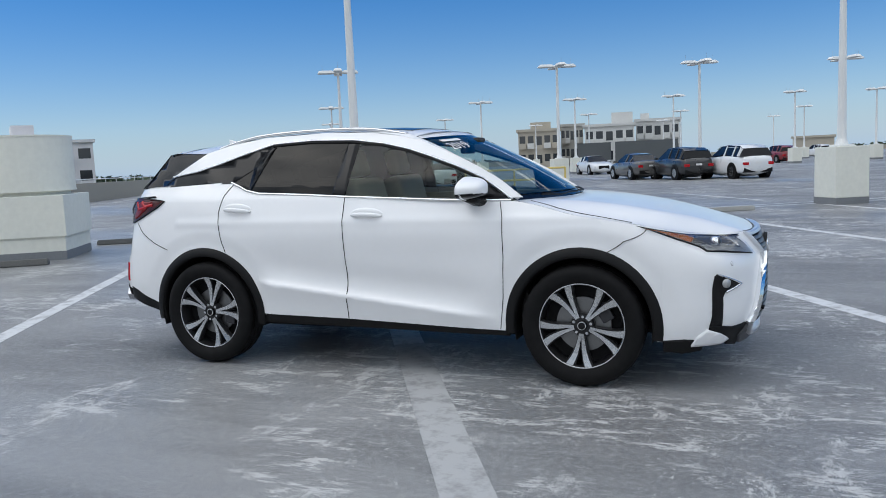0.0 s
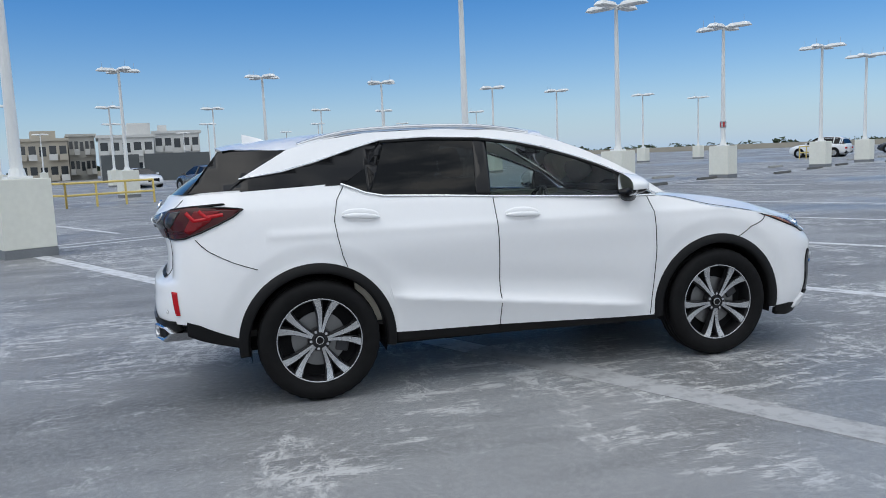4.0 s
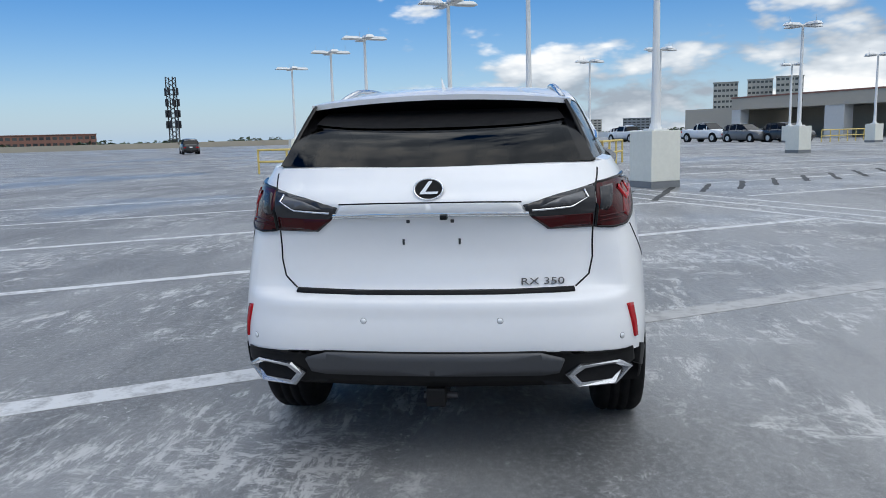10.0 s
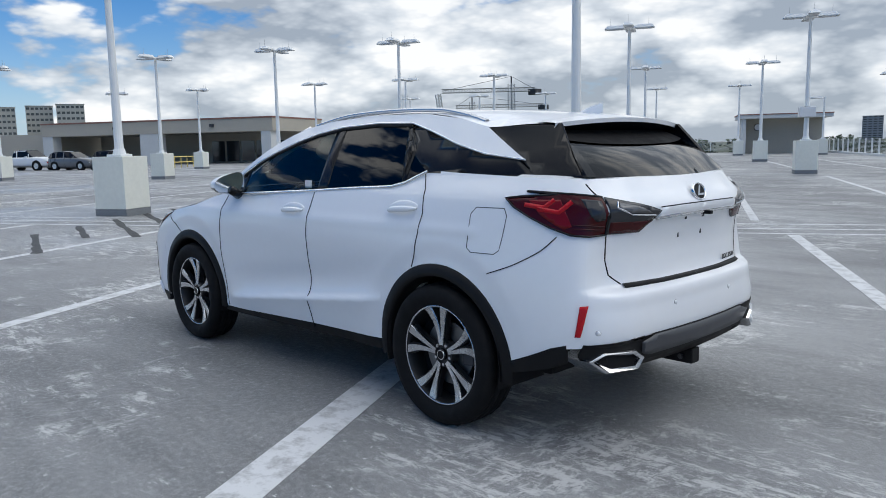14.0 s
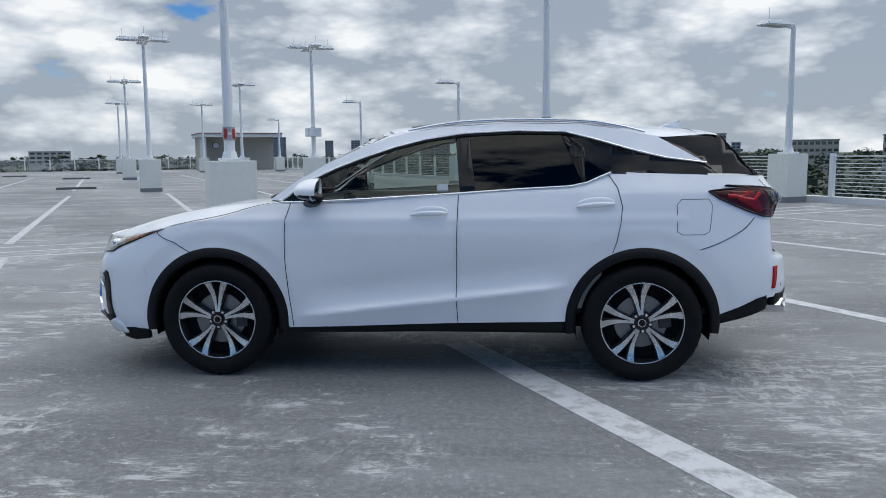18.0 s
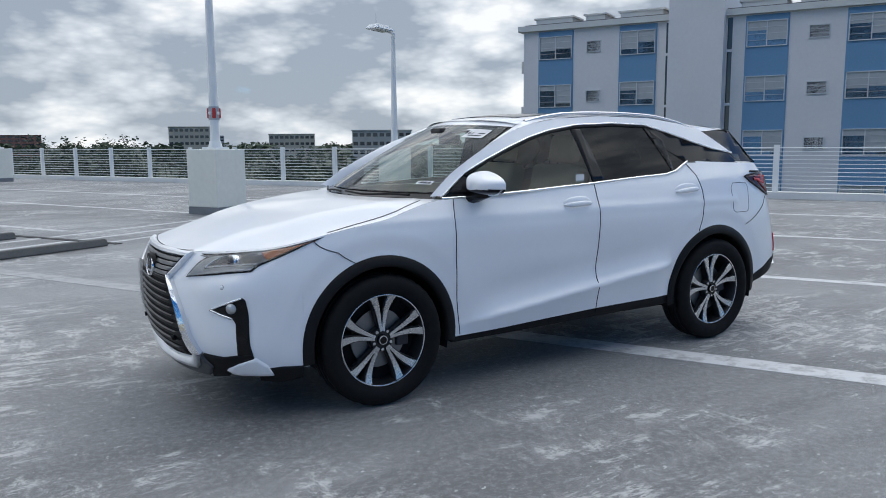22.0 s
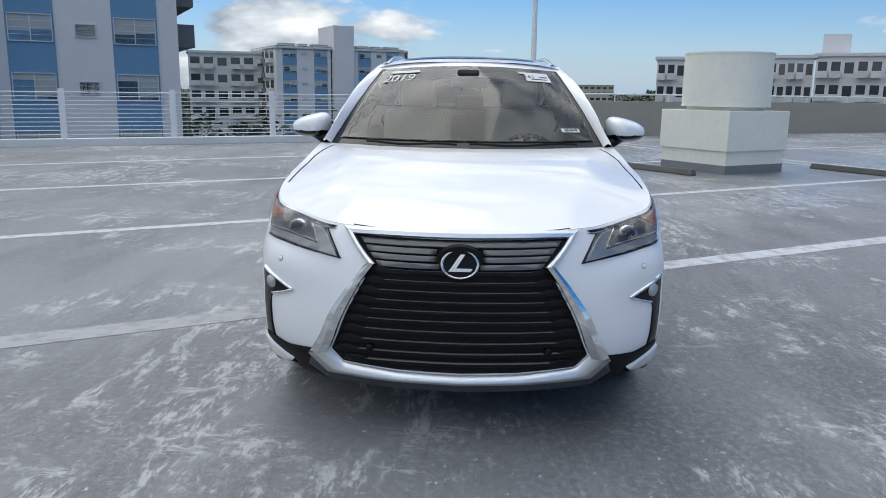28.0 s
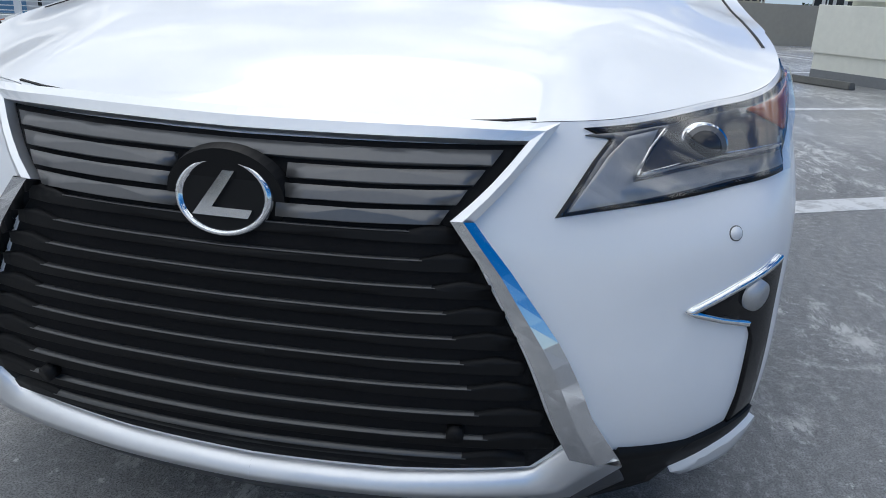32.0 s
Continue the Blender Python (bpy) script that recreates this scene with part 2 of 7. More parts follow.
def deck_material():
    """Worn grey deck coating: pale scuffs where it has peeled, darker damp patches, tyre streaks."""
    m = bpy.data.materials.new("worn_deck_coating")
    m.use_nodes = True
    n, l = m.node_tree.nodes, m.node_tree.links
    b = n["Principled BSDF"]
    tc = n.new("ShaderNodeTexCoord")
    rot = n.new("ShaderNodeMapping")
    rot.inputs["Rotation"].default_value = (0, 0, radians(-29))
    l.new(tc.outputs["Object"], rot.inputs["Vector"])
    stretch = n.new("ShaderNodeMapping")
    stretch.inputs["Rotation"].default_value = (0, 0, radians(-29))
    stretch.inputs["Scale"].default_value = (0.45, 1.6, 1)
    l.new(tc.outputs["Object"], stretch.inputs["Vector"])

    def noise_tex(vec, scale, detail, rough=0.6):
        t = n.new("ShaderNodeTexNoise")
        t.inputs["Scale"].default_value, t.inputs["Detail"].default_value, t.inputs["Roughness"].default_value = scale, detail, rough
        l.new(vec, t.inputs["Vector"])
        return t.outputs["Fac"]

    def ramp(v, lo, hi):
        r = n.new("ShaderNodeMapRange")
        r.interpolation_type = "SMOOTHSTEP"
        r.inputs["From Min"].default_value, r.inputs["From Max"].default_value = lo, hi
        l.new(v, r.inputs["Value"])
        return r.outputs["Result"]

    def mul(a, c):
        x = n.new("ShaderNodeMath")
        x.operation = "MULTIPLY"
        l.new(a, x.inputs[0])
        if hasattr(c, "links"):
            l.new(c, x.inputs[1])
        else:
            x.inputs[1].default_value = c
        return x.outputs[0]

    def mix(fac, a, c):
        x = n.new("ShaderNodeMix")
        x.data_type = "RGBA"
        l.new(fac, x.inputs["Factor"])
        for slot, v in ((6, a), (7, c)):
            if hasattr(v, "links"):
                l.new(v, x.inputs[slot])
            else:
                x.inputs[slot].default_value = (*v, 1)
        return x.outputs[2]

    raw = tc.outputs["Object"]
    broad = noise_tex(raw, 0.16, 5)
    mid_tone = noise_tex(stretch.outputs[0], 0.55, 7, 0.62)
    cross = n.new("ShaderNodeMapping")
    cross.inputs["Rotation"].default_value = (0, 0, radians(-29))
    cross.inputs["Scale"].default_value = (1.5, 0.6, 1)
    l.new(tc.outputs["Object"], cross.inputs["Vector"])
    peel_area = ramp(noise_tex(raw, 0.40, 10, 0.76), 0.487, 0.555)
    flakes = ramp(noise_tex(stretch.outputs[0], 5.0, 15, 0.86), 0.520, 0.538)
    patches = mul(ramp(noise_tex(cross.outputs[0], 0.9, 8, 0.7), 0.50, 0.56), ramp(noise_tex(cross.outputs[0], 6.5, 15, 0.86), 0.515, 0.533))
    either = n.new("ShaderNodeMath")
    either.operation = "MAXIMUM"
    l.new(flakes, either.inputs[0])
    l.new(patches, either.inputs[1])
    peel = mul(peel_area, either.outputs[0])
    specks = mul(ramp(noise_tex(raw, 0.5, 3), 0.40, 0.55), ramp(noise_tex(raw, 16.0, 6, 0.7), 0.625, 0.66))
    streak = ramp(noise_tex(stretch.outputs[0], 0.9, 8, 0.66), 0.42, 0.68)
    grain = noise_tex(raw, 26.0, 10, 0.88)
    fine = noise_tex(raw, 190.0, 4, 0.8)
    base = mix(ramp(broad, 0.35, 0.65), (0.185, 0.187, 0.19), (0.31, 0.313, 0.316))
    base = mix(mul(ramp(mid_tone, 0.54, 0.40), 0.55), base, (0.10, 0.102, 0.106))
    base = mix(mul(streak, 0.40), base, (0.37, 0.373, 0.378))
    base = mix(mul(ramp(grain, 0.47, 0.62), 0.55), base, (0.50, 0.503, 0.508))
    base = mix(mul(ramp(fine, 0.48, 0.58), 0.78), base, (0.07, 0.072, 0.075))
    base = mix(mul(ramp(grain, 0.44, 0.36), 0.6), base, (0.08, 0.082, 0.085))
    base = mix(mul(specks, 0.8), base, (0.62, 0.62, 0.615))
    base = mix(mul(peel, 0.74), base, (0.60, 0.60, 0.59))
    l.new(base, b.inputs["Base Color"])
    wet = ramp(noise_tex(raw, 0.09, 3), 0.48, 0.62)
    r = n.new("ShaderNodeMapRange")
    r.inputs["To Min"].default_value, r.inputs["To Max"].default_value = 0.62, 0.36
    l.new(wet, r.inputs["Value"])
    l.new(r.outputs["Result"], b.inputs["Roughness"])
    bp = n.new("ShaderNodeBump")
    bp.inputs["Strength"].default_value, bp.inputs["Distance"].default_value = 0.35, 0.006
    hsum = n.new("ShaderNodeMath")
    hsum.operation = "ADD"
    l.new(grain, hsum.inputs[0])
    l.new(fine, hsum.inputs[1])
    l.new(hsum.outputs[0], bp.inputs["Height"])
    l.new(bp.outputs[0], b.inputs["Normal"])
    return m


def paint_material(name, dull, fresh):
    """White road paint, thin in patches so that the deck shows."""
    m = bpy.data.materials.new(name)
    m.use_nodes = True
    n, l = m.node_tree.nodes, m.node_tree.links
    b = n["Principled BSDF"]
    tc, t = n.new("ShaderNodeTexCoord"), n.new("ShaderNodeTexNoise")
    t.inputs["Scale"].default_value, t.inputs["Detail"].default_value, t.inputs["Roughness"].default_value = 7, 9, 0.7
    l.new(tc.outputs["Object"], t.inputs["Vector"])
    r = n.new("ShaderNodeValToRGB")
    r.color_ramp.elements[0].position, r.color_ramp.elements[0].color = 0.36, (dull, dull, dull * 1.01, 1)
    r.color_ramp.elements[1].position, r.color_ramp.elements[1].color = 0.52, (fresh, fresh * 1.01, fresh * 1.02, 1)
    l.new(t.outputs["Fac"], r.inputs["Fac"])
    l.new(r.outputs["Color"], b.inputs["Base Color"])
    b.inputs["Roughness"].default_value = 0.6
    return m


M_DECK = deck_material()
M_LINE = paint_material("worn_line_paint", 0.36, 0.62)
M_LINE_OLD = paint_material("grey_overpainted_line", 0.27, 0.40)
M_LAND = material("far_green_land", (0.045, 0.06, 0.035), 0.9, var=0.3, scale=0.02)
M_PAINT = material("white_pearl_paint", (0.86, 0.865, 0.875), 0.36, var=0.012, scale=2.0, coat=0.75)
M_CLAD = material("black_plastic_cladding", (0.0065, 0.0065, 0.007), 0.55, var=0.1, scale=9, spec=0.22)
M_GLOSSBLK = material("gloss_black", (0.006, 0.006, 0.007), 0.14, var=0.05, scale=5, spec=0.28)
M_GREYVAL = material("grey_lower_bumper", (0.06, 0.062, 0.068), 0.42, var=0.06, scale=6)
M_CHROME = material("chrome", (0.78, 0.79, 0.80), 0.10, 1.0, var=0.02, scale=8)
M_SILVER = material("pale_silver_trim", (0.86, 0.87, 0.89), 0.36, 0.85, var=0.02, scale=8)
M_SATIN = material("satin_chrome", (0.60, 0.61, 0.63), 0.22, 1.0, var=0.04, scale=8)
M_SLATEDGE = material("grey_slat_edge", (0.10, 0.10, 0.10), 0.35, 0.6, var=0.05, scale=8)
M_SLAT = material("dark_metallic_slat", (0.15, 0.15, 0.152), 0.34, 0.6, var=0.05, scale=8)
M_RIM = material("machined_alloy", (0.62, 0.63, 0.64), 0.26, 1.0, var=0.05, scale=20)
M_RIMDK = material("dark_alloy_pocket", (0.03, 0.03, 0.032), 0.35, 0.5, var=0.05, scale=12)
M_DISC = material("brake_disc_steel", (0.22, 0.22, 0.22), 0.4, 0.9, var=0.1, scale=12)
M_TYRE = material("tyre_rubber", (0.0065, 0.0065, 0.007), 0.75, var=0.2, scale=16, bump=0.1, spec=0.2)
M_TAIL = material("red_lamp_lens", (0.44, 0.006, 0.012), 0.2, var=0.08, scale=10, coat=0.12, spec=0.25)
M_TAILMID = material("deep_red_lamp_lens", (0.17, 0.003, 0.006), 0.2, var=0.1, scale=10, coat=0.12, spec=0.25)
M_TAILDK = material("dark_red_lamp_lens", (0.05, 0.001, 0.002), 0.2, var=0.1, scale=10, coat=0.12, spec=0.25)
M_SMOKE = material("smoked_lamp_lens", (0.03, 0.03, 0.033), 0.12, var=0.1, scale=10, coat=0.2, spec=0.4)
M_HOUSING = material("grey_lamp_housing", (0.14, 0.14, 0.145), 0.25, 0.3, var=0.15, scale=30, coat=0.3)
M_LAMPCHR = material("lamp_reflector", (0.50, 0.51, 0.52), 0.34, 0.6, var=0.15, scale=40)
M_AMBER = material("amber_reflector", (0.42, 0.10, 0.015), 0.2, var=0.1, scale=20, coat=0.6)
M_SEAT = material("cream_leather", (0.66, 0.61, 0.51), 0.55, var=0.05, scale=5, bump=0.08)
M_DASH = material("dark_dashboard", (0.035, 0.033, 0.032), 0.7, var=0.08, scale=6)
M_STICKER = material("white_sticker", (0.75, 0.75, 0.75), 0.5, var=0.04, scale=30)
M_INK = material("dark_print", (0.05, 0.05, 0.06), 0.6, var=0.05, scale=30)
G_FRONT = glass("clear_windscreen_glass", (0.82, 0.92, 0.88), 0.0, 0.94, 1.42)
G_SIDE = glass("clear_side_glass", (0.80, 0.90, 0.86), 0.0, 0.74, 1.35)
G_DARK = glass("privacy_glass", (0.5, 0.5, 0.55), 0.0, 0.04, 1.32)
G_LENS = glass("clear_lamp_cover", (1, 1, 1), 0.0, 0.92)


def table(rows, v):
    if v <= rows[0][0]:
        return rows[0][1]
    for (a, p), (b, q) in zip(rows, rows[1:]):
        if v <= b:
            return p + (q - p) * (v - a) / (b - a)
    return rows[-1][1]


def curve(rows, v):
    """Like table, with rounded joints."""
    n = len(rows)
    if v <= rows[0][0]:
        return rows[0][1]
    if v >= rows[-1][0]:
        return rows[-1][1]
    k = max(i for i in range(n - 1) if rows[i][0] <= v)

    def slope(i):
        a, b = rows[max(i - 1, 0)], rows[min(i + 1, n - 1)]
        return (b[1] - a[1]) / (b[0] - a[0])

    (x0, y0), (x1, y1) = rows[k], rows[k + 1]
    h = x1 - x0
    t = (v - x0) / h
    return (1 + 2 * t) * (1 - t) ** 2 * y0 + t * (1 - t) ** 2 * h * slope(k) + t * t * (3 - 2 * t) * y1 + t * t * (t - 1) * h * slope(k + 1)


def smooth(a, b, v):
    t = min(1.0, max(0.0, (v - a) / (b - a)))
    return t * t * (3 - 2 * t)



# ---- mesh helpers ----
def mesh_object(name, bm, mat, parent=None, label="", smooth=False):
    me = bpy.data.meshes.new(name)
    bm.to_mesh(me)
    bm.free()
    if smooth:
        me.polygons.foreach_set("use_smooth", [True] * len(me.polygons))
    for m in (mat if isinstance(mat, (list, tuple)) else (mat,)):
        me.materials.append(m)
    ob = new(name, me)
    if parent is not None:
        ob.parent = parent
    if label:
        tagged(ob, label)
    return ob


part = mesh_object


def thing(name, label, category, group="", kind="", m=None):
    ob = new(name)
    ob.empty_display_size = 0.2
    if m is not None:
        ob.matrix_world = m
    return tagged(ob, label, category, group, kind)


def box(bm, x0, y0, z0, x1, y1, z1, m=None, bevel=0.0):
    vs = [bm.verts.new((x, y, z)) for z in (z0, z1) for x, y in ((x0, y0), (x1, y0), (x1, y1), (x0, y1))]
    fs = [bm.faces.new([vs[i] for i in f]) for f in ((3, 2, 1, 0), (4, 5, 6, 7), (0, 1, 5, 4), (1, 2, 6, 5), (2, 3, 7, 6), (3, 0, 4, 7))]
    if bevel:
        es = list({e for f in fs for e in f.edges})
        r = bmesh.ops.bevel(bm, geom=es, offset=bevel, segments=2, affect="EDGES", profile=0.6)
        vs = list({v for f in r["faces"] for v in f.verts} | {v for v in vs if v.is_valid})
    if m is not None:
        for v in vs:
            v.co = m @ v.co
    return vs


def boxed(*args, **kw):
    bm = bmesh.new()
    box(bm, *args, **kw)
    return bm


def tube(bm, p, q, r0, r1=None, n=12, cap=True):
    p, q = Vector(p), Vector(q)
    r1 = r0 if r1 is None else r1
    turn = (q - p).to_track_quat("Z", "Y").to_matrix()
    a = [bm.verts.new(p + turn @ Vector((r0 * math.cos(k * math.tau / n), r0 * math.sin(k * math.tau / n), 0))) for k in range(n)]
    b = [bm.verts.new(q + turn @ Vector((r1 * math.cos(k * math.tau / n), r1 * math.sin(k * math.tau / n), 0))) for k in range(n)]
    for k in range(n):
        bm.faces.new((a[k], a[(k + 1) % n], b[(k + 1) % n], b[k]))
    if cap:
        bm.faces.new(a[::-1])
        bm.faces.new(b)


def tubed(*args, **kw):
    bm = bmesh.new()
    tube(bm, *args, **kw)
    return bm


# deck frame: e runs across the stalls, n along the stall lines
DECK_A = 29.0
EX, EY = math.cos(radians(DECK_A)), math.sin(radians(DECK_A))


def dk(e, n, z=0.0):
    return Vector((EX * e - EY * n, EY * e + EX * n, z))


def en(x, y):
    return EX * x + EY * y, -EY * x + EX * y


DECK = pose(0, 0, 0, 0, 0, DECK_A)

# ---- the ground, the deck ----
bm = bmesh.new()
box(bm, -4200, -4200, -9.2, 4200, 4200, -9.0)
tagged(mesh_object("ground", bm, M_LAND), "flat green land reaching to the horizon", "ground", kind="structure")
E0, E1, N0, N1 = -17.0, 170.0, -92.0, 185.0
bm = bmesh.new()
box(bm, E0, N0, -0.6, E1, N1, 0.0, DECK)
tagged(mesh_object("floor", bm, M_DECK), "worn grey coated concrete rooftop parking deck", "deck", kind="structure")

LINES = bmesh.new()


def line(bm, e0, n0, e1, n1, w=0.13, z=0.003):
    d = Vector((e1 - e0, n1 - n0, 0)).normalized()
    s = Vector((-d.y, d.x, 0)) * w / 2
    pts = [Vector((e0, n0, 0)) - s, Vector((e1, n1, 0)) - s, Vector((e1, n1, 0)) + s, Vector((e0, n0, 0)) + s]
    vs = [bm.verts.new(dk(p.x, p.y, zz)) for zz in (0.0005, z) for p in pts]
    for f in ((4, 5, 6, 7), (0, 1, 5, 4), (1, 2, 6, 5), (2, 3, 7, 6), (3, 0, 4, 7)):
        bm.faces.new([vs[i] for i in f])


def painted(e0, n0, e1, n1, w=0.13, mat=None, label="worn white painted parking line on the deck"):
    bm = bmesh.new()
    line(bm, e0, n0, e1, n1, w)
    return tagged(mesh_object("floor_marking", bm, mat or M_LINE), label, "marking", group="painted lines", kind="structure")


painted(-0.17, 0.0, -0.24, 12.2, 0.24)
painted(-0.13, -7.6, -0.17, 0.0, 0.24, M_LINE_OLD, "thin grey overpainted parking line on the deck")
for e0, e1, w in ((-3.62, -4.02, 0.17), (-7.45, -8.3, 0.16), (-11.3, -12.4, 0.15), (3.72, 3.48, 0.17), (7.35, 7.1, 0.16), (11.1, 10.9, 0.15), (14.9, 14.7, 0.15)):
    painted(e0, -7.6, e1, 11.4, w)
for n in (-7.75, -8.45, -9.2, 11.9, 12.5):
    painted(-15.0, n, 60, n, 0.12)
for k in range(12):
    painted(18.7 + 3.75 * k, 6.5, 18.7 + 3.75 * k, 12.0)
    painted(18.7 + 3.75 * k, -7.6, 18.7 + 3.75 * k, -2.5)
for k in range(-3, 15):
    painted(-0.1 + 3.6 * k, -28.0, 0.3 + 3.55 * k, -9.8, 0.15)
    painted(-0.1 + 3.6 * k, -62.0, -0.1 + 3.6 * k, -33.0, 0.15)
    painted(-6 + 4.2 * k, 14, -6 + 4.2 * k, 20)
    painted(-10 + 4.2 * k, 40, -10 + 4.2 * k, 51)


# ---- lamp posts ----
def lamp_post(h=6.45, heads=2, box_size=0.86, box_h=1.38, label="", arm=False):
    t = thing("street_lamp", label or "white steel lamp post on a painted concrete block", "lamp", "rooftop lamp posts")
    s = box_size / 2
    part("plinth", boxed(-s, -s, 0.16, s, s, box_h, bevel=0.015), M_CREAM, t)
    part("plinth_base", boxed(-s - 0.004, -s - 0.004, 0.0, s + 0.004, s + 0.004, 0.16), M_BAND, t, "grey painted base band")
    part("base_plate", boxed(-0.2, -0.2, box_h, 0.2, 0.2, box_h + 0.05, bevel=0.008), M_POLE, t)
    part("collar", tubed((0, 0, box_h + 0.05), (0, 0, box_h + 0.18), 0.15, 0.12, 14), M_POLE, t)
    part("pole", tubed((0, 0, box_h + 0.1), (0, 0, h), 0.105, 0.062, 14), M_POLE, t)
    if arm:
        part("arm", tubed((0, 0, h - 0.1), (0.5, 0, h - 0.06), 0.05, 0.045, 8), M_POLE, t)
        heads_at = ((0.72, 0.0),)
    else:
        part("arm", tubed((-0.34, 0, h - 0.06), (0.34, 0, h - 0.06), 0.045, 0.045, 8), M_POLE, t)
        part("arm", tubed((0, -0.34, h - 0.06), (0, 0.34, h - 0.06), 0.045, 0.045, 8), M_POLE, t)
        heads_at = ((0.70, 0.0), (-0.70, 0.0), (0.0, 0.62), (0.0, -0.62))
    for hx, hy in heads_at:
        lx, ly = (0.50, 0.23) if hx else (0.23, 0.46)
        bm = boxed(hx - lx, hy - ly, h - 0.10, hx + lx, hy + ly, h + 0.06)
        for v in bm.verts:
            if v.co.z > h:
                v.co.x, v.co.y = hx + (v.co.x - hx) * 0.72, hy + (v.co.y - hy) * 0.72
        bmesh.ops.bevel(bm, geom=bm.edges[:], offset=0.03, segments=2, affect="EDGES")
        head = part("lamp_head", bm, M_POLE, t, smooth=False)
        part("lens", boxed(hx - lx * 0.7, hy - ly * 0.7, h - 0.115, hx + lx * 0.7, hy + ly * 0.7, h - 0.098, bevel=0.004), M_LENS, head, "pale glass lens")
        part("rod", tubed((hx * 1.3, hy * 1.3, h + 0.02), (hx * 1.3, hy * 1.3, h + 0.38), 0.008, 0.005, 5), M_GALV, t)
    return t


# post places as (e, n) of the deck grid: five long rows
ROWS = {
    11.5: (-0.35, 11.37, 19.34, 27.78, 39.7, 47.3, 62.5, 74.0, 86.0),
    -10.0: (-7.07, 0.02, 10.74, 17.03, 23.3, 34.2, 41.0, 52.0),
    -30.2: (-6.83, 0.38, 11.14, 17.8, 24.9, 36.0, 44.0),
    35.9: (-0.7, 11.2, 19.5, 28.5, 39.5, 47.5, 61.0, 72.0),
    -50.0: (-6.8, 0.6, 11.2, 18.0, 25.5, 36.1, 44.0),
    60.0: (-1.5, 11.2, 19.5, 28.5, 40.0, 48.0, 62.0),
    -72.0: (-6.8, 0.6, 11.2, 18.0, 25.5),
    84.0: (-2.0, 11.2, 28.5, 40.0, 56.0, 71.0),
    108.0: (11.0, 28.0, 48.0, 66.0),
}
LEAN = {11.5: 0.035, 35.9: 0.02}     # the northern rows run slightly askew to the grid
proto = lamp_post()
first = True
for n, es in ROWS.items():
    for e in es:
        m = Matrix.Translation(dk(e, n + LEAN.get(n, 0.0) * (e - 11.0))) @ pose(0, 0, 0, 0, 0, DECK_A + 90)
        if first:
            proto.matrix_world = m
            first = False
        else:
            copy_thing(proto, m)
arm = lamp_post(5.0, box_size=0.75, label="white single-arm lamp post on a painted block at the deck edge", arm=True)
spots = [(-15.72, -10.96), (-14.0, -29.55), (-13.6, -44.0), (-13.6, -69.7), (-17.0, 11.6)]
arm.matrix_world = Matrix.Translation(dk(*spots[0])) @ pose(0, 0, 0, 0, 0, DECK_A)
for s in spots[1:]:
    copy_thing(arm, Matrix.Translation(dk(*s)) @ pose(0, 0, 0, 0, 0, DECK_A))


# ---- fence along the deck edge ----
FE = -16.5
bm = boxed(FE - 0.2, N0, 0.0, FE + 0.2, 11.0, 0.17, DECK, bevel=0.0)
tagged(mesh_object("kerb", bm, M_WHITE), "white painted concrete kerb under the railing", "kerb", kind="structure")


def railing(e0, n0, e1, n1, label):
    """One run of railing: posts every 2.4 m, thin wires between."""
    t = thing("railing", label, "railing", "edge railings")
    a, b = dk(e0, n0), dk(e1, n1)
    count = max(1, round((b - a).length / 2.45))
    for k in range(count + 1):
        p = a.lerp(b, k / count)
        m = Matrix.Translation(p) @ pose(0, 0, 0, 0, 0, DECK_A)
        part("post", boxed(-0.055, -0.07, 0.17, 0.055, 0.07, 1.38, m, bevel=0.006), M_POLE, t)
    for k in range(11):
        z = 0.27 + k * 0.103
        part("rail", tubed(a + Vector((0, 0, z)), b + Vector((0, 0, z)), 0.011 if k < 10 else 0.017, n=6), M_POLE, t)
    return t


railing(FE, -10.1, FE, 10.6, "white steel edge railing with thin horizontal rails")
railing(FE, -35.0, FE, -11.6, "white steel edge railing with thin horizontal rails")
railing(FE, -89.0, FE, -36.0, "white steel edge railing with thin horizontal rails")
railing(-15, N0 + 0.4, 40, N0 + 0.4, "white steel railing along the far deck edge")
bm = boxed(FE - 0.25, 11.9, 0.0, FE + 0.1, N1, 1.18, DECK)
tagged(mesh_object("wall_parapet", bm, M_BEIGE), "beige concrete parapet wall", "wall", kind="structure")
t = thing("handrail", "white pipe handrail on the parapet", "railing")
part("rail", tubed(dk(FE - 0.1, 12, 1.42), dk(FE - 0.1, 70, 1.42), 0.03, n=8), M_POLE, t)
for k in range(24):
    part("post", tubed(dk(FE - 0.1, 12.3 + 2.4 * k, 1.17), dk(FE - 0.1, 12.3 + 2.4 * k, 1.42), 0.022, n=8), M_POLE, t)
bm = boxed(E0, N1 - 0.4, 0.0, E1, N1, 1.15, DECK)
tagged(mesh_object("wall_parapet_north", bm, M_BEIGE), "beige concrete parapet wall at the far edge", "wall", kind="structure")
bm = boxed(E1 - 0.4, N0, 0.0, E1, N1, 1.15, DECK)
tagged(mesh_object("wall_parapet_east", bm, M_BEIGE), "beige concrete parapet wall at the far edge", "wall", kind="structure")
tagged(mesh_object("wall_parapet_south", boxed(40, N0, 0.0, E1, N0 + 0.4, 1.0, DECK), M_WHITE), "low pale parapet at the far deck edge", "wall", kind="structure")

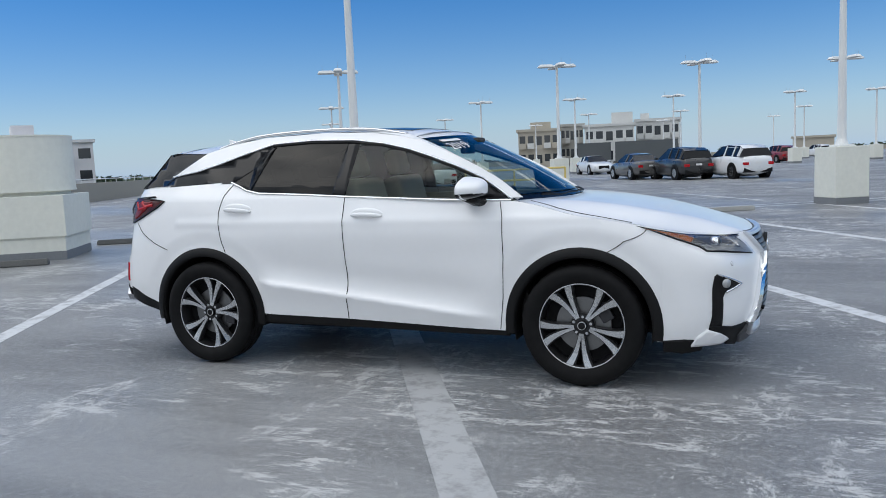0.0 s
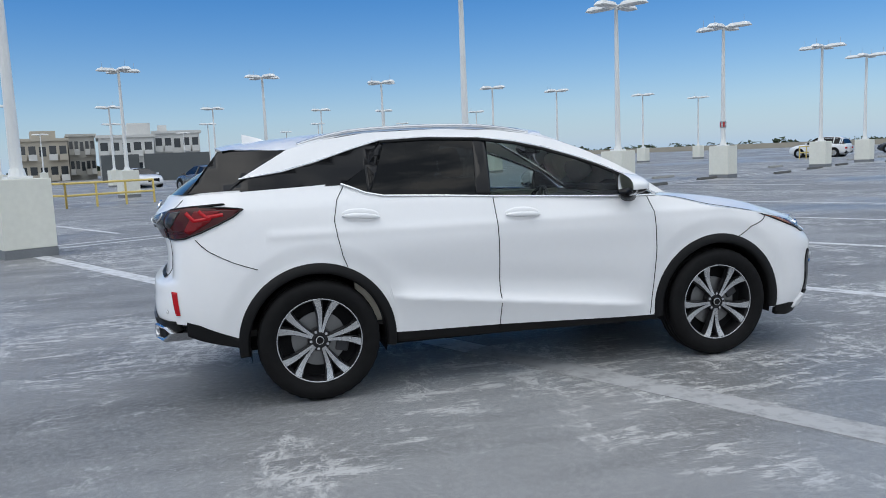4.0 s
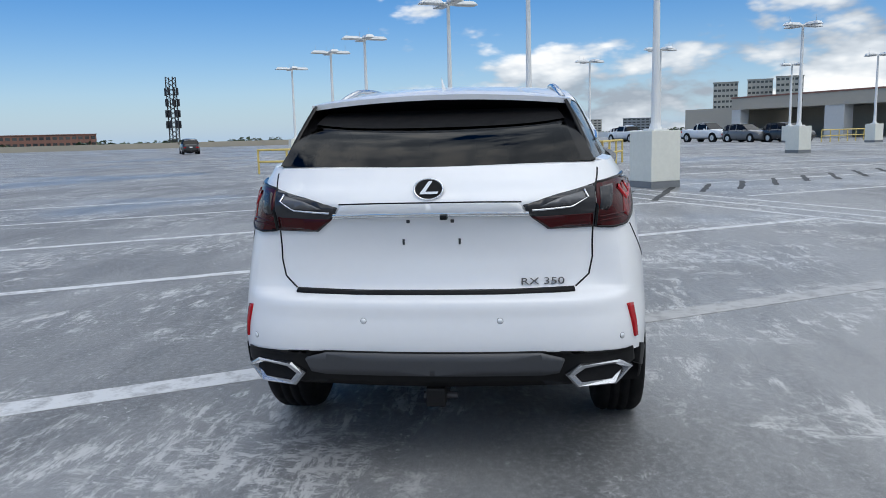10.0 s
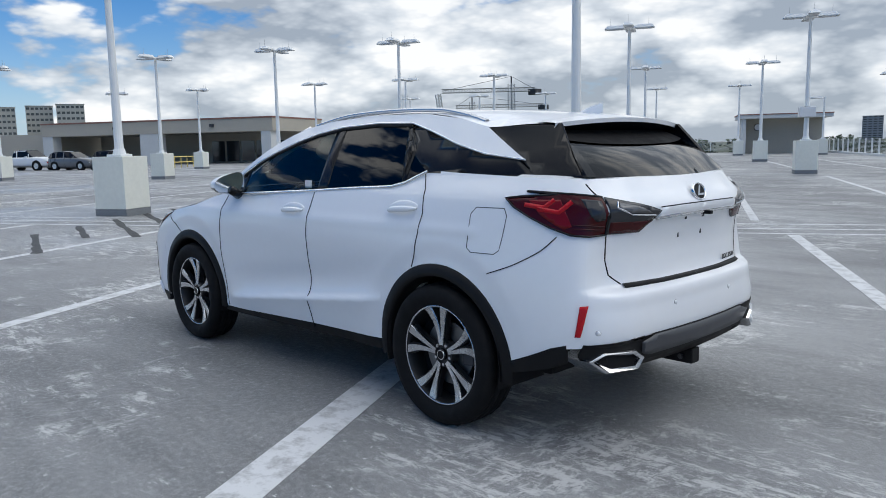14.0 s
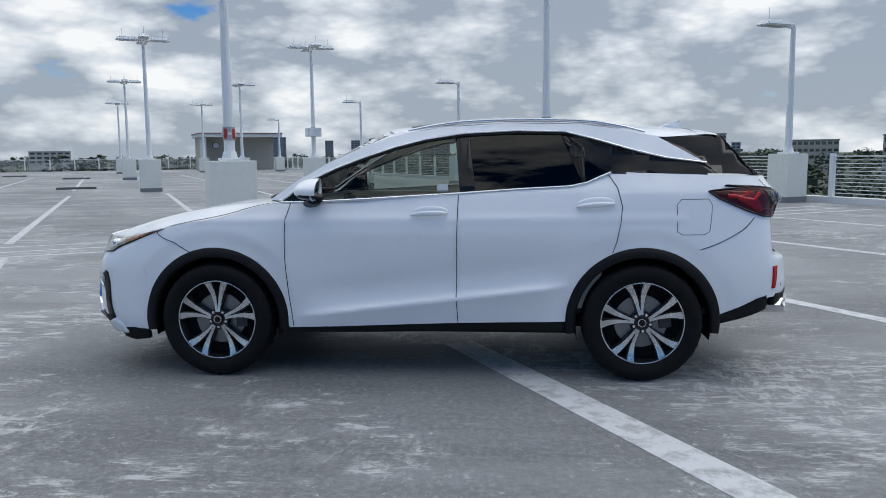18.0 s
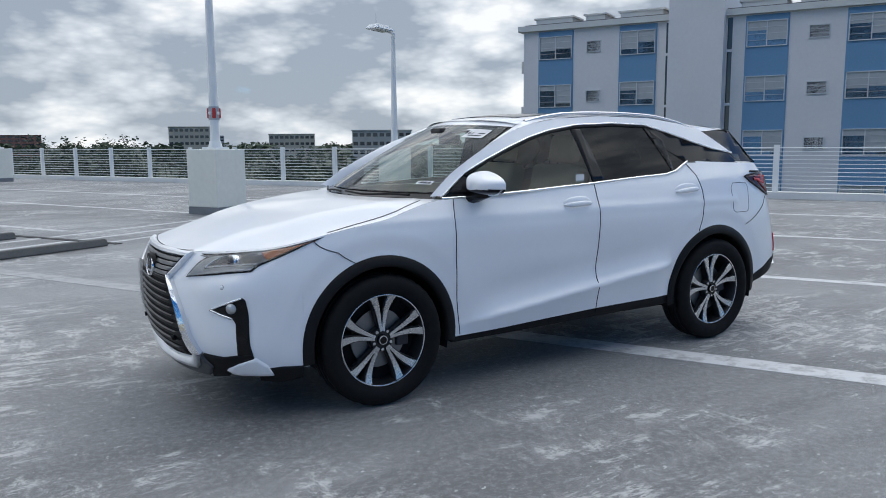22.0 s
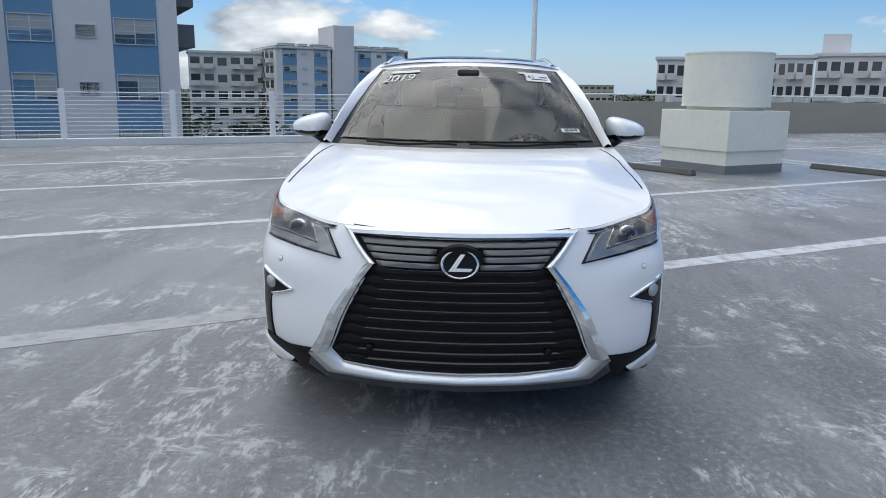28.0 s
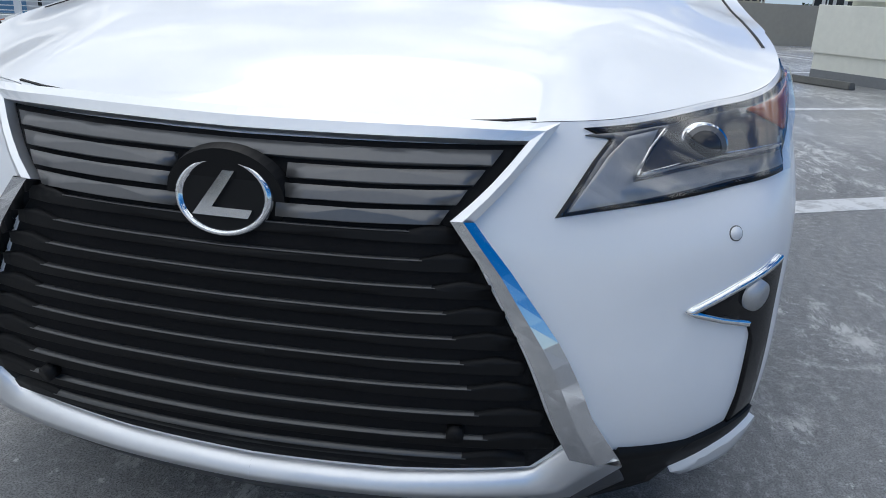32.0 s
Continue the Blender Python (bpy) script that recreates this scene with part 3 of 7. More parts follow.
# ---- exhaust shaft with a round cap ----
def exhaust_shaft(x, y, turn, label):
    t = thing("exhaust_shaft", label, "vent", "exhaust shafts")
    VM = Matrix.Translation((x, y, 0)) @ pose(0, 0, 0, 0, 0, turn)
    part("plinth", boxed(-0.80, -0.80, 0.16, 0.80, 0.80, 0.42, VM), M_CREAM, t)
    part("plinth_base", boxed(-0.804, -0.804, 0.0, 0.804, 0.804, 0.16, VM), M_BAND, t, "grey painted base band")
    part("upper_block", boxed(-0.84, -0.84, 0.42, 0.84, 0.84, 1.16, VM, bevel=0.012), M_CREAM, t)
    part("neck", tubed(VM @ Vector((0, 0, 1.16)), VM @ Vector((0, 0, 1.26)), 0.72, n=40), M_CREAM, t)
    part("cap", tubed(VM @ Vector((0, 0, 1.24)), VM @ Vector((0, 0, 2.22)), 0.82, n=64), M_CREAM, t)
    part("cap_rim", tubed(VM @ Vector((0, 0, 2.205)), VM @ Vector((0, 0, 2.235)), 0.83, n=64), M_CREAM, t)
    part("cap_hem", tubed(VM @ Vector((0, 0, 1.23)), VM @ Vector((0, 0, 1.265)), 0.83, n=64), M_CREAM, t)


exhaust_shaft(-10.12, 4.93, 32, "cream painted exhaust shaft with a round cap on a block base")
exhaust_shaft(-16.6, 18.0, 30, "cream exhaust shaft with a round cap near parked cars")


# ---- wheel stops ----
def wheel_stop(e, n, turn, length=1.75, mat=None, label="weathered dark rubber wheel stop lying on the deck"):
    bm = bmesh.new()
    m = Matrix.Translation(dk(e, n)) @ pose(0, 0, 0, 0, 0, DECK_A + turn)
    vs = box(bm, -length / 2, -0.085, 0.004, length / 2, 0.085, 0.105)
    for v in vs:
        if v.co.z > 0.05:
            v.co.y *= 0.62
            v.co.x *= 0.985
    bmesh.ops.bevel(bm, geom=list(bm.edges), offset=0.012, segments=2, affect="EDGES")
    for v in bm.verts:
        v.co = m @ v.co
    ob = mesh_object("wheel_stop", bm, mat or M_STOP)
    tagged(ob, label, "wheel stop", "wheel stops")


for x, y, tr in ((-9.45, 3.55, 5), (-9.9, 7.4, 2), (3.5, -9.05, -1), (2.4, -7.25, -2)):
    wheel_stop(*en(x, y), tr)
for x, y, tr in ((-8.3, 10.3, -4), (-1.4, 12.2, 0), (1.6, 13.4, 3), (7.2, 20.1, -12), (9.7, 21.1, -12)):
    wheel_stop(*en(x, y), tr, 1.85, M_STOP_PALE, "pale concrete wheel stop on the deck")
for k in range(8):
    wheel_stop(16.5 + 5.1 * k, 11.2 + 0.5 * (k % 3), 2 * (k % 2), 1.8)
    wheel_stop(22.0 + 6.1 * k, 15.2, 0, 1.8, M_STOP_PALE, "pale concrete wheel stop on the deck")
for x, y in ((20, -29), (30, -46), (40, -54)):
    wheel_stop(*en(x, y), 0)


# ---- apartment house beside the deck ----
def house_window(parent, e, n0, n1, z0, z1, m, blind=0.5, small=False):
    """A window in a wall that faces +e: frame, panes, half-drawn blind."""
    w = part("window", boxed(e - 0.10, n0, z0, e - 0.06, n1, z1, m), M_PANE, parent, "dark window pane")
    t = 0.05
    for a, b, c, d in ((n0, z0, n1, z0 + t), (n0, z1 - t, n1, z1), (n0, z0, n0 + t, z1), (n1 - t, z0, n1, z1)):
        part("window_frame", boxed(e - 0.06, a, b, e + 0.012, c, d, m), M_FRAME, w)
    if not small:
        c = (n0 + n1) / 2
        part("window_bar", boxed(e - 0.06, c - 0.03, z0, e + 0.0, c + 0.03, z1, m), M_FRAME, w)
        for k, q in ((0, blind), (1, 1 - blind * 0.7)):
            a, b = (n0 + t, c - 0.03) if k == 0 else (c + 0.03, n1 - t)
            if q > 0.15:
                part("blind", boxed(e - 0.062, a, z1 - (z1 - z0) * q, e - 0.052, b, z1 - t, m), M_BLIND, w)
        for k in range(1, 4):
            z = z0 + (z1 - z0) * k / 4
            part("glazing_bar", boxed(e - 0.05, n0, z - 0.012, e - 0.03, n1, z + 0.012, m), M_FRAME, w)
    else:
        for k in range(1, 3):
            z = z0 + (z1 - z0) * k / 3
            part("glazing_bar", boxed(e - 0.05, n0, z - 0.015, e - 0.03, n1, z + 0.015, m), M_FRAME, w)
    return w


def apartment(e, n0, label, s=1.0, rows=5, top=8.05, storey=2.58, v=1.0, tw=2.9):
    """Two wings with blue window strips either side of a plain stair tower; faces the deck."""
    t = thing("apartment_building", label, "building")
    m = DECK @ Matrix.Translation((e, n0, 0))
    W1, TW, W2 = 7.7 * s, tw * s, 7.8 * s
    full = W1 + TW + W2
    bottom = top - rows * storey - 1.0
    part("wall", boxed(-14 * s, 0, bottom, 0, full, top, m), M_STUCCO, t, "pale grey stucco wall")
    part("stair_tower", boxed(-6 * s, W1, bottom, 0.9, W1 + TW, top + 2.9 * s, m), M_STUCCO, t, "plain stucco stair tower")
    part("cornice", boxed(-14.2 * s, -0.3, top - 0.35, 0.3, W1, top, m), M_STUCCO_W, t)
    part("cornice", boxed(-14.2 * s, W1 + TW, top - 0.35, 0.3, full + 0.3, top, m), M_STUCCO_W, t)
    part("roof", boxed(-14 * s, 0, top, -0.2, full, top + 0.12, m), M_DARKWALL, t)
    for a, b in ((0.6, 2.6), (3.3, 4.3), (5.1, 7.2), (8.3 + tw, 10.2 + tw), (10.8 + tw, 11.9 + tw), (12.6 + tw, 14.7 + tw)):
        bm = bmesh.new()
        box(bm, -1.6 * s, a * s, top, -0.3, b * s, top + 0.42, m)
        box(bm, -1.7 * s, (a - 0.1) * s, top + 0.42, -0.22, (b + 0.1) * s, top + 0.52, m)
        part("roof_hood", bm, M_STUCCO_W, t)
    for c0, c1, kind in ((0.85, 2.75, 2), (3.45, 4.2, 1), (5.15, 7.0, 2), (8.55 + tw, 10.4 + tw, 2), (11.2 + tw, 12.05 + tw, 1), (12.7 + tw, 14.6 + tw, 2)):
        c0, c1 = c0 * s, c1 * s
        if kind == 2:
            part("blue_panel", boxed(-0.02, c0, bottom, 0.05, c1, top - 0.42, m), M_BLUE, t, "blue painted strip")
        for r in range(rows):
            z1 = top - 0.62 * v - r * storey
            if kind == 2:
                house_window(t, 0.05 + 0.06, c0 + 0.08, c1 - 0.08, z1 - 1.2 * v, z1, m, 0.25 + 0.5 * ((r * 7 + int(c0 * 3)) % 5) / 4)
            else:
                house_window(t, 0.06, c0, c1, z1 - 0.95 * v, z1 - 0.35 * v, m, small=True)
    for nn in (W1 - 0.32, W1 + TW + 0.08):
        part("stairwell_slot", boxed(-0.02, nn, bottom, 0.02, nn + 0.26, top - 0.45, m), M_PANE, t, "dark stairwell glazing")
        for r in range(rows):
            part("slot_sill", boxed(0.0, nn - 0.02, top - 0.62 - r * storey - 1.75, 0.05, nn + 0.28, top - 0.62 - r * storey - 1.6, m), M_STUCCO, t)
    # solid dark blocks: the recessed balconies' shade is put into the colour
    part("side_balcony", boxed(-9 * s, full, top - 2.9, -1.2, full + 0.9 * s, top - 0.05, m), M_DARKWALL, t, "side balcony with its shade in the dark grey colour")
    part("side_balcony", boxed(-9 * s, full, top - 5.2, -1.2, full + 0.9 * s, top - 3.9, m), M_DARKWALL, t, "side balcony with its shade in the dark grey colour")
    # far long side with stacked balconies
    for r in range(rows):
        z = top - 0.5 - r * storey
        for k in range(5):
            a = -13.2 * s + k * 2.5 * s
            part("balcony_recess", boxed(a, -0.03, z - 2.0, a + 1.7 * s, 0.02, z - 0.2, m), M_PANE, t)
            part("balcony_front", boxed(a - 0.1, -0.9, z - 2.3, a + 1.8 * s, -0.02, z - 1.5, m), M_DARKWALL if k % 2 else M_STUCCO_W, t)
    return t


apartment(-42.7, -18.1, "four-storey pale grey apartment house with blue window strips", s=1.24, top=8.95, storey=3.05, v=1.2, tw=2.5)
apartment(-131.0, 33.0, "distant pale apartment house with blue window strips", s=1.32, rows=6, top=8.7)


def polar(b, d, z=0.0, eye=(0.0, 0.0)):
    return Vector((eye[0] + d * math.cos(radians(b)), eye[1] + d * math.sin(radians(b)), z))


def block(name, b0, b1, dist, top, mat, label, bottom=-9.0, deep=14.0, storey=3.0, bays=0, group="", balcony=False, eye=(0.0, 0.0), cap=None):
    """A building that faces the deck: walls, a row of windows or balconies for each storey, a roof box."""
    t = thing(name, label, "building", group)
    a, b = polar(b0, dist, 0, eye), polar(b1, dist, 0, eye)
    across = (b - a)
    w = across.length
    ang = math.degrees(math.atan2(across.y, across.x))
    m = Matrix.Translation(a) @ pose(0, 0, 0, 0, 0, ang)
    # local y points away from the viewer or to it: keep the depth behind
    flip = -1.0 if (m.to_3x3() @ Vector((0, 1, 0))).dot((a + b) / 2 - Vector((*eye, 0))) < 0 else 1.0

    def lb(x0, y0, z0, x1, y1, z1):
        return boxed(x0, min(flip * y0, flip * y1), z0, x1, max(flip * y0, flip * y1), z1, m)

    part("wall", lb(0, 0, bottom, w, deep, top), mat, t)
    part("roof", lb(-0.3, -0.3, top, w + 0.3, deep, top + 0.4), mat, t)
    if cap:
        part("roof_house", lb(w * cap[0], deep * 0.2, top + 0.4, w * cap[1], deep * 0.7, top + cap[2]), mat, t)
    rows = max(1, int((top - max(bottom, -6.0)) / storey))
    for r in range(rows):
        z1 = top - 0.7 - r * storey
        if z1 - 1.4 < -6:
            break
        for k in range(bays):
            x0 = w * (k + 0.16) / bays
            x1 = w * (k + 0.84) / bays
            if balcony and k % 3 != 2:
                q = part("balcony", lb(x0 - 0.1, -1.0, z1 - 2.1, x1 + 0.1, 0.0, z1 - 1.2), M_STUCCO_W if (k + r) % 2 else mat, t)
                part("recess", lb(x0, -0.03, z1 - 1.2, x1, 0.02, z1), M_PANE, q)
            else:
                part("window", lb(x0, -0.03, z1 - 1.5, x1, 0.02, z1 - 0.1), M_PANE, t)
    return t


# long balcony blocks beyond the parapet
for b0, b1, top, cap in ((167.2, 163.4, 6.2, None), (160.5, 157.2, 6.4, None), (157.1, 152.4, 6.6, (0.05, 0.4, 3.0)), (152.2, 146.0, 6.3, None), (145.8, 139.0, 6.5, (0.3, 0.5, 2.6))):
    block("balcony_block", b0, b1, 116, top, M_STUCCO, "pale balcony apartment block behind the parapet", bays=6, balcony=True, group="balcony blocks", eye=(5.3, 0), cap=cap)
# stepped terrace houses to the north
for b0, b1, d, top, mat, cap in ((106.2, 103.2, 128, 5.9, M_TAN, (0.3, 0.8, 1.6)), (103.1, 101.5, 132, 6.6, M_FARPALE, None), (101.4, 97.9, 124, 6.0, M_STUCCO_W, (0.55, 0.98, 2.2)), (97.8, 94.8, 128, 6.6, M_STUCCO_W, (0.1, 0.3, 1.4))):
    block("terrace_house", b0, b1, d, top, mat, "stepped cream apartment house behind parked cars", bays=5, balcony=True, group="terrace houses", eye=(2.4, -5.6), cap=cap)
for b0, b1, d in ((101.9, 99.6, 96), (99.2, 95.0, 95)):
    t = thing("screen_enclosure", "dark louvred plant enclosure on the deck", "enclosure", "plant enclosures")
    a, b = polar(b0, d, 0, (2.4, -5.6)), polar(b1, d, 0, (2.4, -5.6))
    part("panel", boxed(0, 0, 0.0, (b - a).length, 3.0, 3.0, Matrix.Translation(a) @ pose(0, 0, 0, 0, 0, math.degrees(math.atan2(b.y - a.y, b.x - a.x))) @ pose(0, -3, 0)), M_CHILLER, t)
block("deck_house", 122.0, 117.5, 150, 3.4, M_TAN, "low tan stair house on the far deck", bottom=0.0, deep=8, bays=0, eye=(0.8, -6))
block("deck_house", 87.0, 84.5, 170, 3.2, M_TAN, "low tan stair house on the far deck", bottom=0.0, deep=8, bays=0, eye=(0.8, -6))
# the brick row and other far houses
block("brick_house", 36.9, 30.7, 420, 5.8, M_BRICK, "long low brown brick house far off", bays=16, eye=(-3.6, -4.3), storey=3.0)
for b0, b1, d, top, mat, bays, cap in (
        (-13.2, -14.8, 520, 29.0, M_FARPALE, 6, None), (-15.4, -17.0, 540, 31.0, M_FARPALE, 6, (0.3, 0.7, 4)), (-17.2, -18.9, 520, 31.0, M_FARPALE, 6, None),
        (-33.1, -33.8, 1500, 48.0, M_FAR, 3, None), (-34.3, -34.9, 1500, 48.0, M_FAR, 3, None), (-35.2, -36.0, 1500, 48.0, M_FAR, 3, None), (-36.3, -37.0, 1500, 62.0, M_FAR, 3, None),
        (-72.2, -73.4, 1300, 32, M_FAR, 4, None), (-76.2, -76.8, 1300, 26, M_FAR, 3, None), (-78.1, -78.8, 1300, 26, M_FAR, 3, None), (-79.9, -81.2, 1200, 26, M_FAR, 5, None), (-83.2, -85.4, 1100, 20, M_FAR, 6, (0.6, 0.9, 5)),
        (-87.7, -90.3, 900, 19, M_FAR, 7, (0.2, 0.5, 4)), (-91.1, -94.3, 800, 11, M_BRICK, 8, (0.1, 0.3, 3)), (-102.1, -105.2, 420, 10.5, M_TAN, 9, (0.35, 0.6, 2.6)), (-105.4, -106.0, 900, 11, M_FAR, 2, None),
        (-109.0, -112.3, 420, 6.6, M_TAN, 9, (0.4, 0.6, 2.4)), (-115.0, -119.4, 300, 6.4, M_FARPALE, 9, (0.3, 0.7, 2.0)), (-129.2, -129.9, 1200, 14, M_FAR, 3, None), (-153.0, -155.8, 700, 12, M_FARPALE, 7, None), (-157.3, -158.1, 600, 11, M_BRICK, 3, None),
        (-11.5, -13.0, 900, 14, M_FARPALE, 6, None), (-7.0, -9.5, 1000, 15, M_FAR, 8, None), (-3.0, -5.5, 1100, 16, M_FARPALE, 8, None), (-56.5, -59.0, 700, 7, M_FARPALE, 6, None), (172.6, 170.0, 500, 6, M_TAN, 6, None)):
    block("tower_block" if top > 14 else "far_house", b0, b1, d, top, mat, "hazy tower block on the skyline" if top > 14 else "distant low apartment block among trees", bays=bays, storey=3.4, deep=18, group="skyline")

# white house with a slatted front, close by
t = block("slatted_house", -158.1, -163.5, 150, 7.6, M_STUCCO_W, "white house with slatted balcony fronts", bays=6, balcony=True, eye=(4.1, 4.1))

# ---- buildings on the deck ----
t = thing("entrance_building", "tan mall entrance building with a deep open porch", "building")
E2, N2 = 41.0, -70.0
part("wall", boxed(E2, N2 - 12, 0, E2 + 14, N2 - 11.7, 5.0, DECK), M_TAN, t)
part("fascia", boxed(E2 - 0.3, N2 - 12, 3.5, E2 + 31, N2, 5.0, DECK), M_TAN, t, "tan fascia with a red edge")
part("fascia_edge", boxed(E2 - 0.34, N2 - 12.1, 4.9, E2 + 31.1, N2 + 0.06, 5.08, DECK), M_BRICK, t)
part("roof", boxed(E2, N2 - 11.9, 4.6, E2 + 30.8, N2 - 0.3, 4.85, DECK), M_DARKWALL, t)
for e0, e1 in ((0, 1.2), (14.5, 17.0), (29.5, 31)):
    part("pier", boxed(E2 + e0, N2 - 1.4, 0, E2 + e1, N2 - 0.05, 3.5, DECK), M_STUCCO_W, t)
part("back_wall", boxed(E2 + 0.5, N2 - 9, 0, E2 + 30, N2 - 8.7, 3.5, DECK), M_TAN, t)
for k in range(5):
    part("door_pane", boxed(E2 + 3 + 2.1 * k, N2 - 8.68, 0.1, E2 + 4.8 + 2.1 * k, N2 - 8.62, 2.6, DECK), M_PANE, t)
part("side_wall", boxed(E2 + 31, N2 - 12, 0, E2 + 42, N2 - 2, 3.9, DECK), M_TAN, t)
part("wall_lamp", boxed(E2 + 20, N2, 4.1, E2 + 20.5, N2 + 0.25, 4.4, DECK), M_STEEL_DK, t)
part("wall_lamp", boxed(E2 + 7, N2, 4.1, E2 + 7.5, N2 + 0.25, 4.4, DECK), M_STEEL_DK, t)
t = thing("stair_house", "low tan stair house with a round wall clock", "building")
part("wall", boxed(-15.5, -86.5, 0, -7.6, -82.2, 3.55, DECK), M_TAN, t)
part("end_wall", boxed(-8.0, -82.2, 0, -7.6, -79.8, 3.55, DECK), M_STUCCO_W, t)
part("roof_slab", boxed(-16.0, -86.8, 3.55, -7.3, -79.5, 3.95, DECK), M_STUCCO_W, t)
part("roof_edge", boxed(-16.05, -86.9, 3.9, -7.25, -79.45, 4.0, DECK), M_BRICK, t)
part("clock", tubed(dk(-9.3, -82.1, 2.7), dk(-9.3, -82.0, 2.7), 0.32, n=24), M_STICKER, t, "round white wall clock")
part("clock_rim", tubed(dk(-9.3, -82.19, 2.7), dk(-9.3, -82.08, 2.7), 0.38, n=24), M_STEEL_DK, t)

# ---- cooling units behind yellow rails ----
def chiller(x, y, turn, w=1.55, d=1.45, label="dark grey rooftop cooling unit on a steel frame"):
    t = thing("cooling_unit", label, "machine", "cooling units", m=Matrix.Translation((x, y, 0)) @ pose(0, 0, 0, 0, 0, turn))
    part("cabinet", boxed(-w / 2, -d / 2, 0.80, w / 2, d / 2, 1.78, bevel=0.03), M_CHILLER, t)
    part("louvre_panel", boxed(-w / 2 - 0.02, -d / 2 + 0.35, 0.90, -w / 2 - 0.003, d / 2 - 0.1, 1.68), M_GRILL, t, "black louvre panel")
    part("louvre_panel", boxed(-w / 2 + 0.1, -d / 2 - 0.02, 0.90, w / 2 - 0.1, -d / 2 - 0.003, 1.68), M_GRILL, t, "black louvre panel")
    for k in range(8):
        part("slat", boxed(-w / 2 - 0.035, -d / 2 + 0.35, 0.94 + k * 0.09, -w / 2 - 0.021, d / 2 - 0.1, 0.97 + k * 0.09), M_CHILLER, t)
    part("frame", boxed(-w / 2 - 0.1, -d / 2 - 0.1, 0.70, w / 2 + 0.1, d / 2 + 0.1, 0.80), M_GALV, t)
    for a in (-1, 1):
        for b in (-1, 1):
            part("leg", boxed(a * w / 2 - 0.06, b * d / 2 - 0.06, 0, a * w / 2 + 0.06, b * d / 2 + 0.06, 0.70), M_GALV, t)
            part("brace", tubed((a * w / 2, b * d / 2, 0.1), (-a * w / 2 * 0.1, b * d / 2, 0.68), 0.025, n=6), M_GALV, t)
    part("pipe", tubed((w / 2 - 0.3, -d / 2 - 0.15, 0.3), (-w / 2 + 0.2, -d / 2 - 0.15, 0.45), 0.06, n=10), M_STEEL_DK, t)
    return t


CT = 62.0
for x, y, tr in ((27.0, 8.0, CT), (26.2, 5.4, CT), (29.4, 2.4, CT - 8), (30.2, 0.2, CT - 8)):
    chiller(x, y, tr)


def yellow_rail(pts, label="yellow painted pipe guard rail round the cooling units"):
    t = thing("guard_rail", label, "railing", "yellow guard rails")
    for a, b in zip(pts, pts[1:]):
        a, b = Vector((*a, 0)), Vector((*b, 0))
        n = max(1, round((b - a).length / 1.3))
        for z in (0.5, 0.98):
            part("rail", tubed(a + Vector((0, 0, z)), b + Vector((0, 0, z)), 0.045, n=8), M_YELLOW, t)
        for k in range(n + 1):
            p = a.lerp(b, k / n)
            part("post", tubed(p, p + Vector((0, 0, 1.0)), 0.045, n=8), M_YELLOW, t)


yellow_rail(((25.6, 10.6), (23.9, 4.0), (22.3, 1.6), (25.5, 0.9)))
yellow_rail(((27.2, 0.8), (26.0, -3.4), (29.5, -4.6)))
yellow_rail(((-10.6, 29.8), (-8.7, 27.6), (-5.6, 29.4)), "yellow painted guard rail by the parked cars")
yellow_rail(((41, 47), (46, 50)), "yellow painted guard rail across the deck")
yellow_rail(((60, -24), (66, -31)), "yellow painted guard rail by the entrance")

# small vents on the deck
for x, y in ((35.75, -34.4),):
    t = thing("roof_vent", "small cream exhaust vent on the deck", "vent", "small vents")
    m = Matrix.Translation((x, y, 0)) @ pose(0, 0, 0, 0, 0, DECK_A)
    part("plinth", boxed(-1.0, -1.0, 0, 1.0, 1.0, 0.9, m, bevel=0.02), M_CREAM, t)
    part("cap", tubed(m @ Vector((0, 0, 0.9)), m @ Vector((0, 0, 1.75)), 0.85, n=32), M_CREAM, t)
t = thing("flag_stick", "thin dark stick leaning on the vent", "pole")
part("stick", tubed((36.6, -35.9, 0.0), (35.2, -34.2, 3.4), 0.03, n=6), M_STEEL_DK, t)

# red call boxes and plates on posts
def post_sign(e, n, z, mat, label, name, w=0.21, h=0.20):
    t = thing(name, label, "sign")
    c = dk(e, n, z)
    m = Matrix.Translation(c) @ pose(0, 0, 0, 0, 0, DECK_A)
    part("case", boxed(-w / 2, -w / 2, -h / 2, w / 2, w / 2, h / 2, m, bevel=0.02), mat, t)
    part("strap", tubed(c - Vector((0, 0, h / 2 + 0.03)), c + Vector((0, 0, h / 2 + 0.03)), 0.118, n=14), M_GALV, t)
    if mat is M_RED:
        for a, b in ((0, -1), (0, 1), (-1, 0), (1, 0)):
            part("lens", boxed(a * w / 2 - 0.03, b * w / 2 - 0.03, -0.03, a * w / 2 + 0.03, b * w / 2 + 0.03, 0.03, m, bevel=0.006), M_STICKER, t)
    return t


post_sign(0.02, -10.0, 1.9, M_RED, "red emergency call box strapped to the lamp post", "call_box")
post_sign(-7.07, -10.0, 2.15, M_RED, "red level marker strapped to the lamp post", "level_marker", 0.21, 0.22)
post_sign(27.78, 12.09, 2.3, M_RED, "red level marker strapped to the lamp post", "level_marker", 0.21, 0.22)
post_sign(-6.83, -30.2, 2.55, M_STICKER, "white notice plate strapped to the lamp post", "notice_plate", 0.62, 0.4)

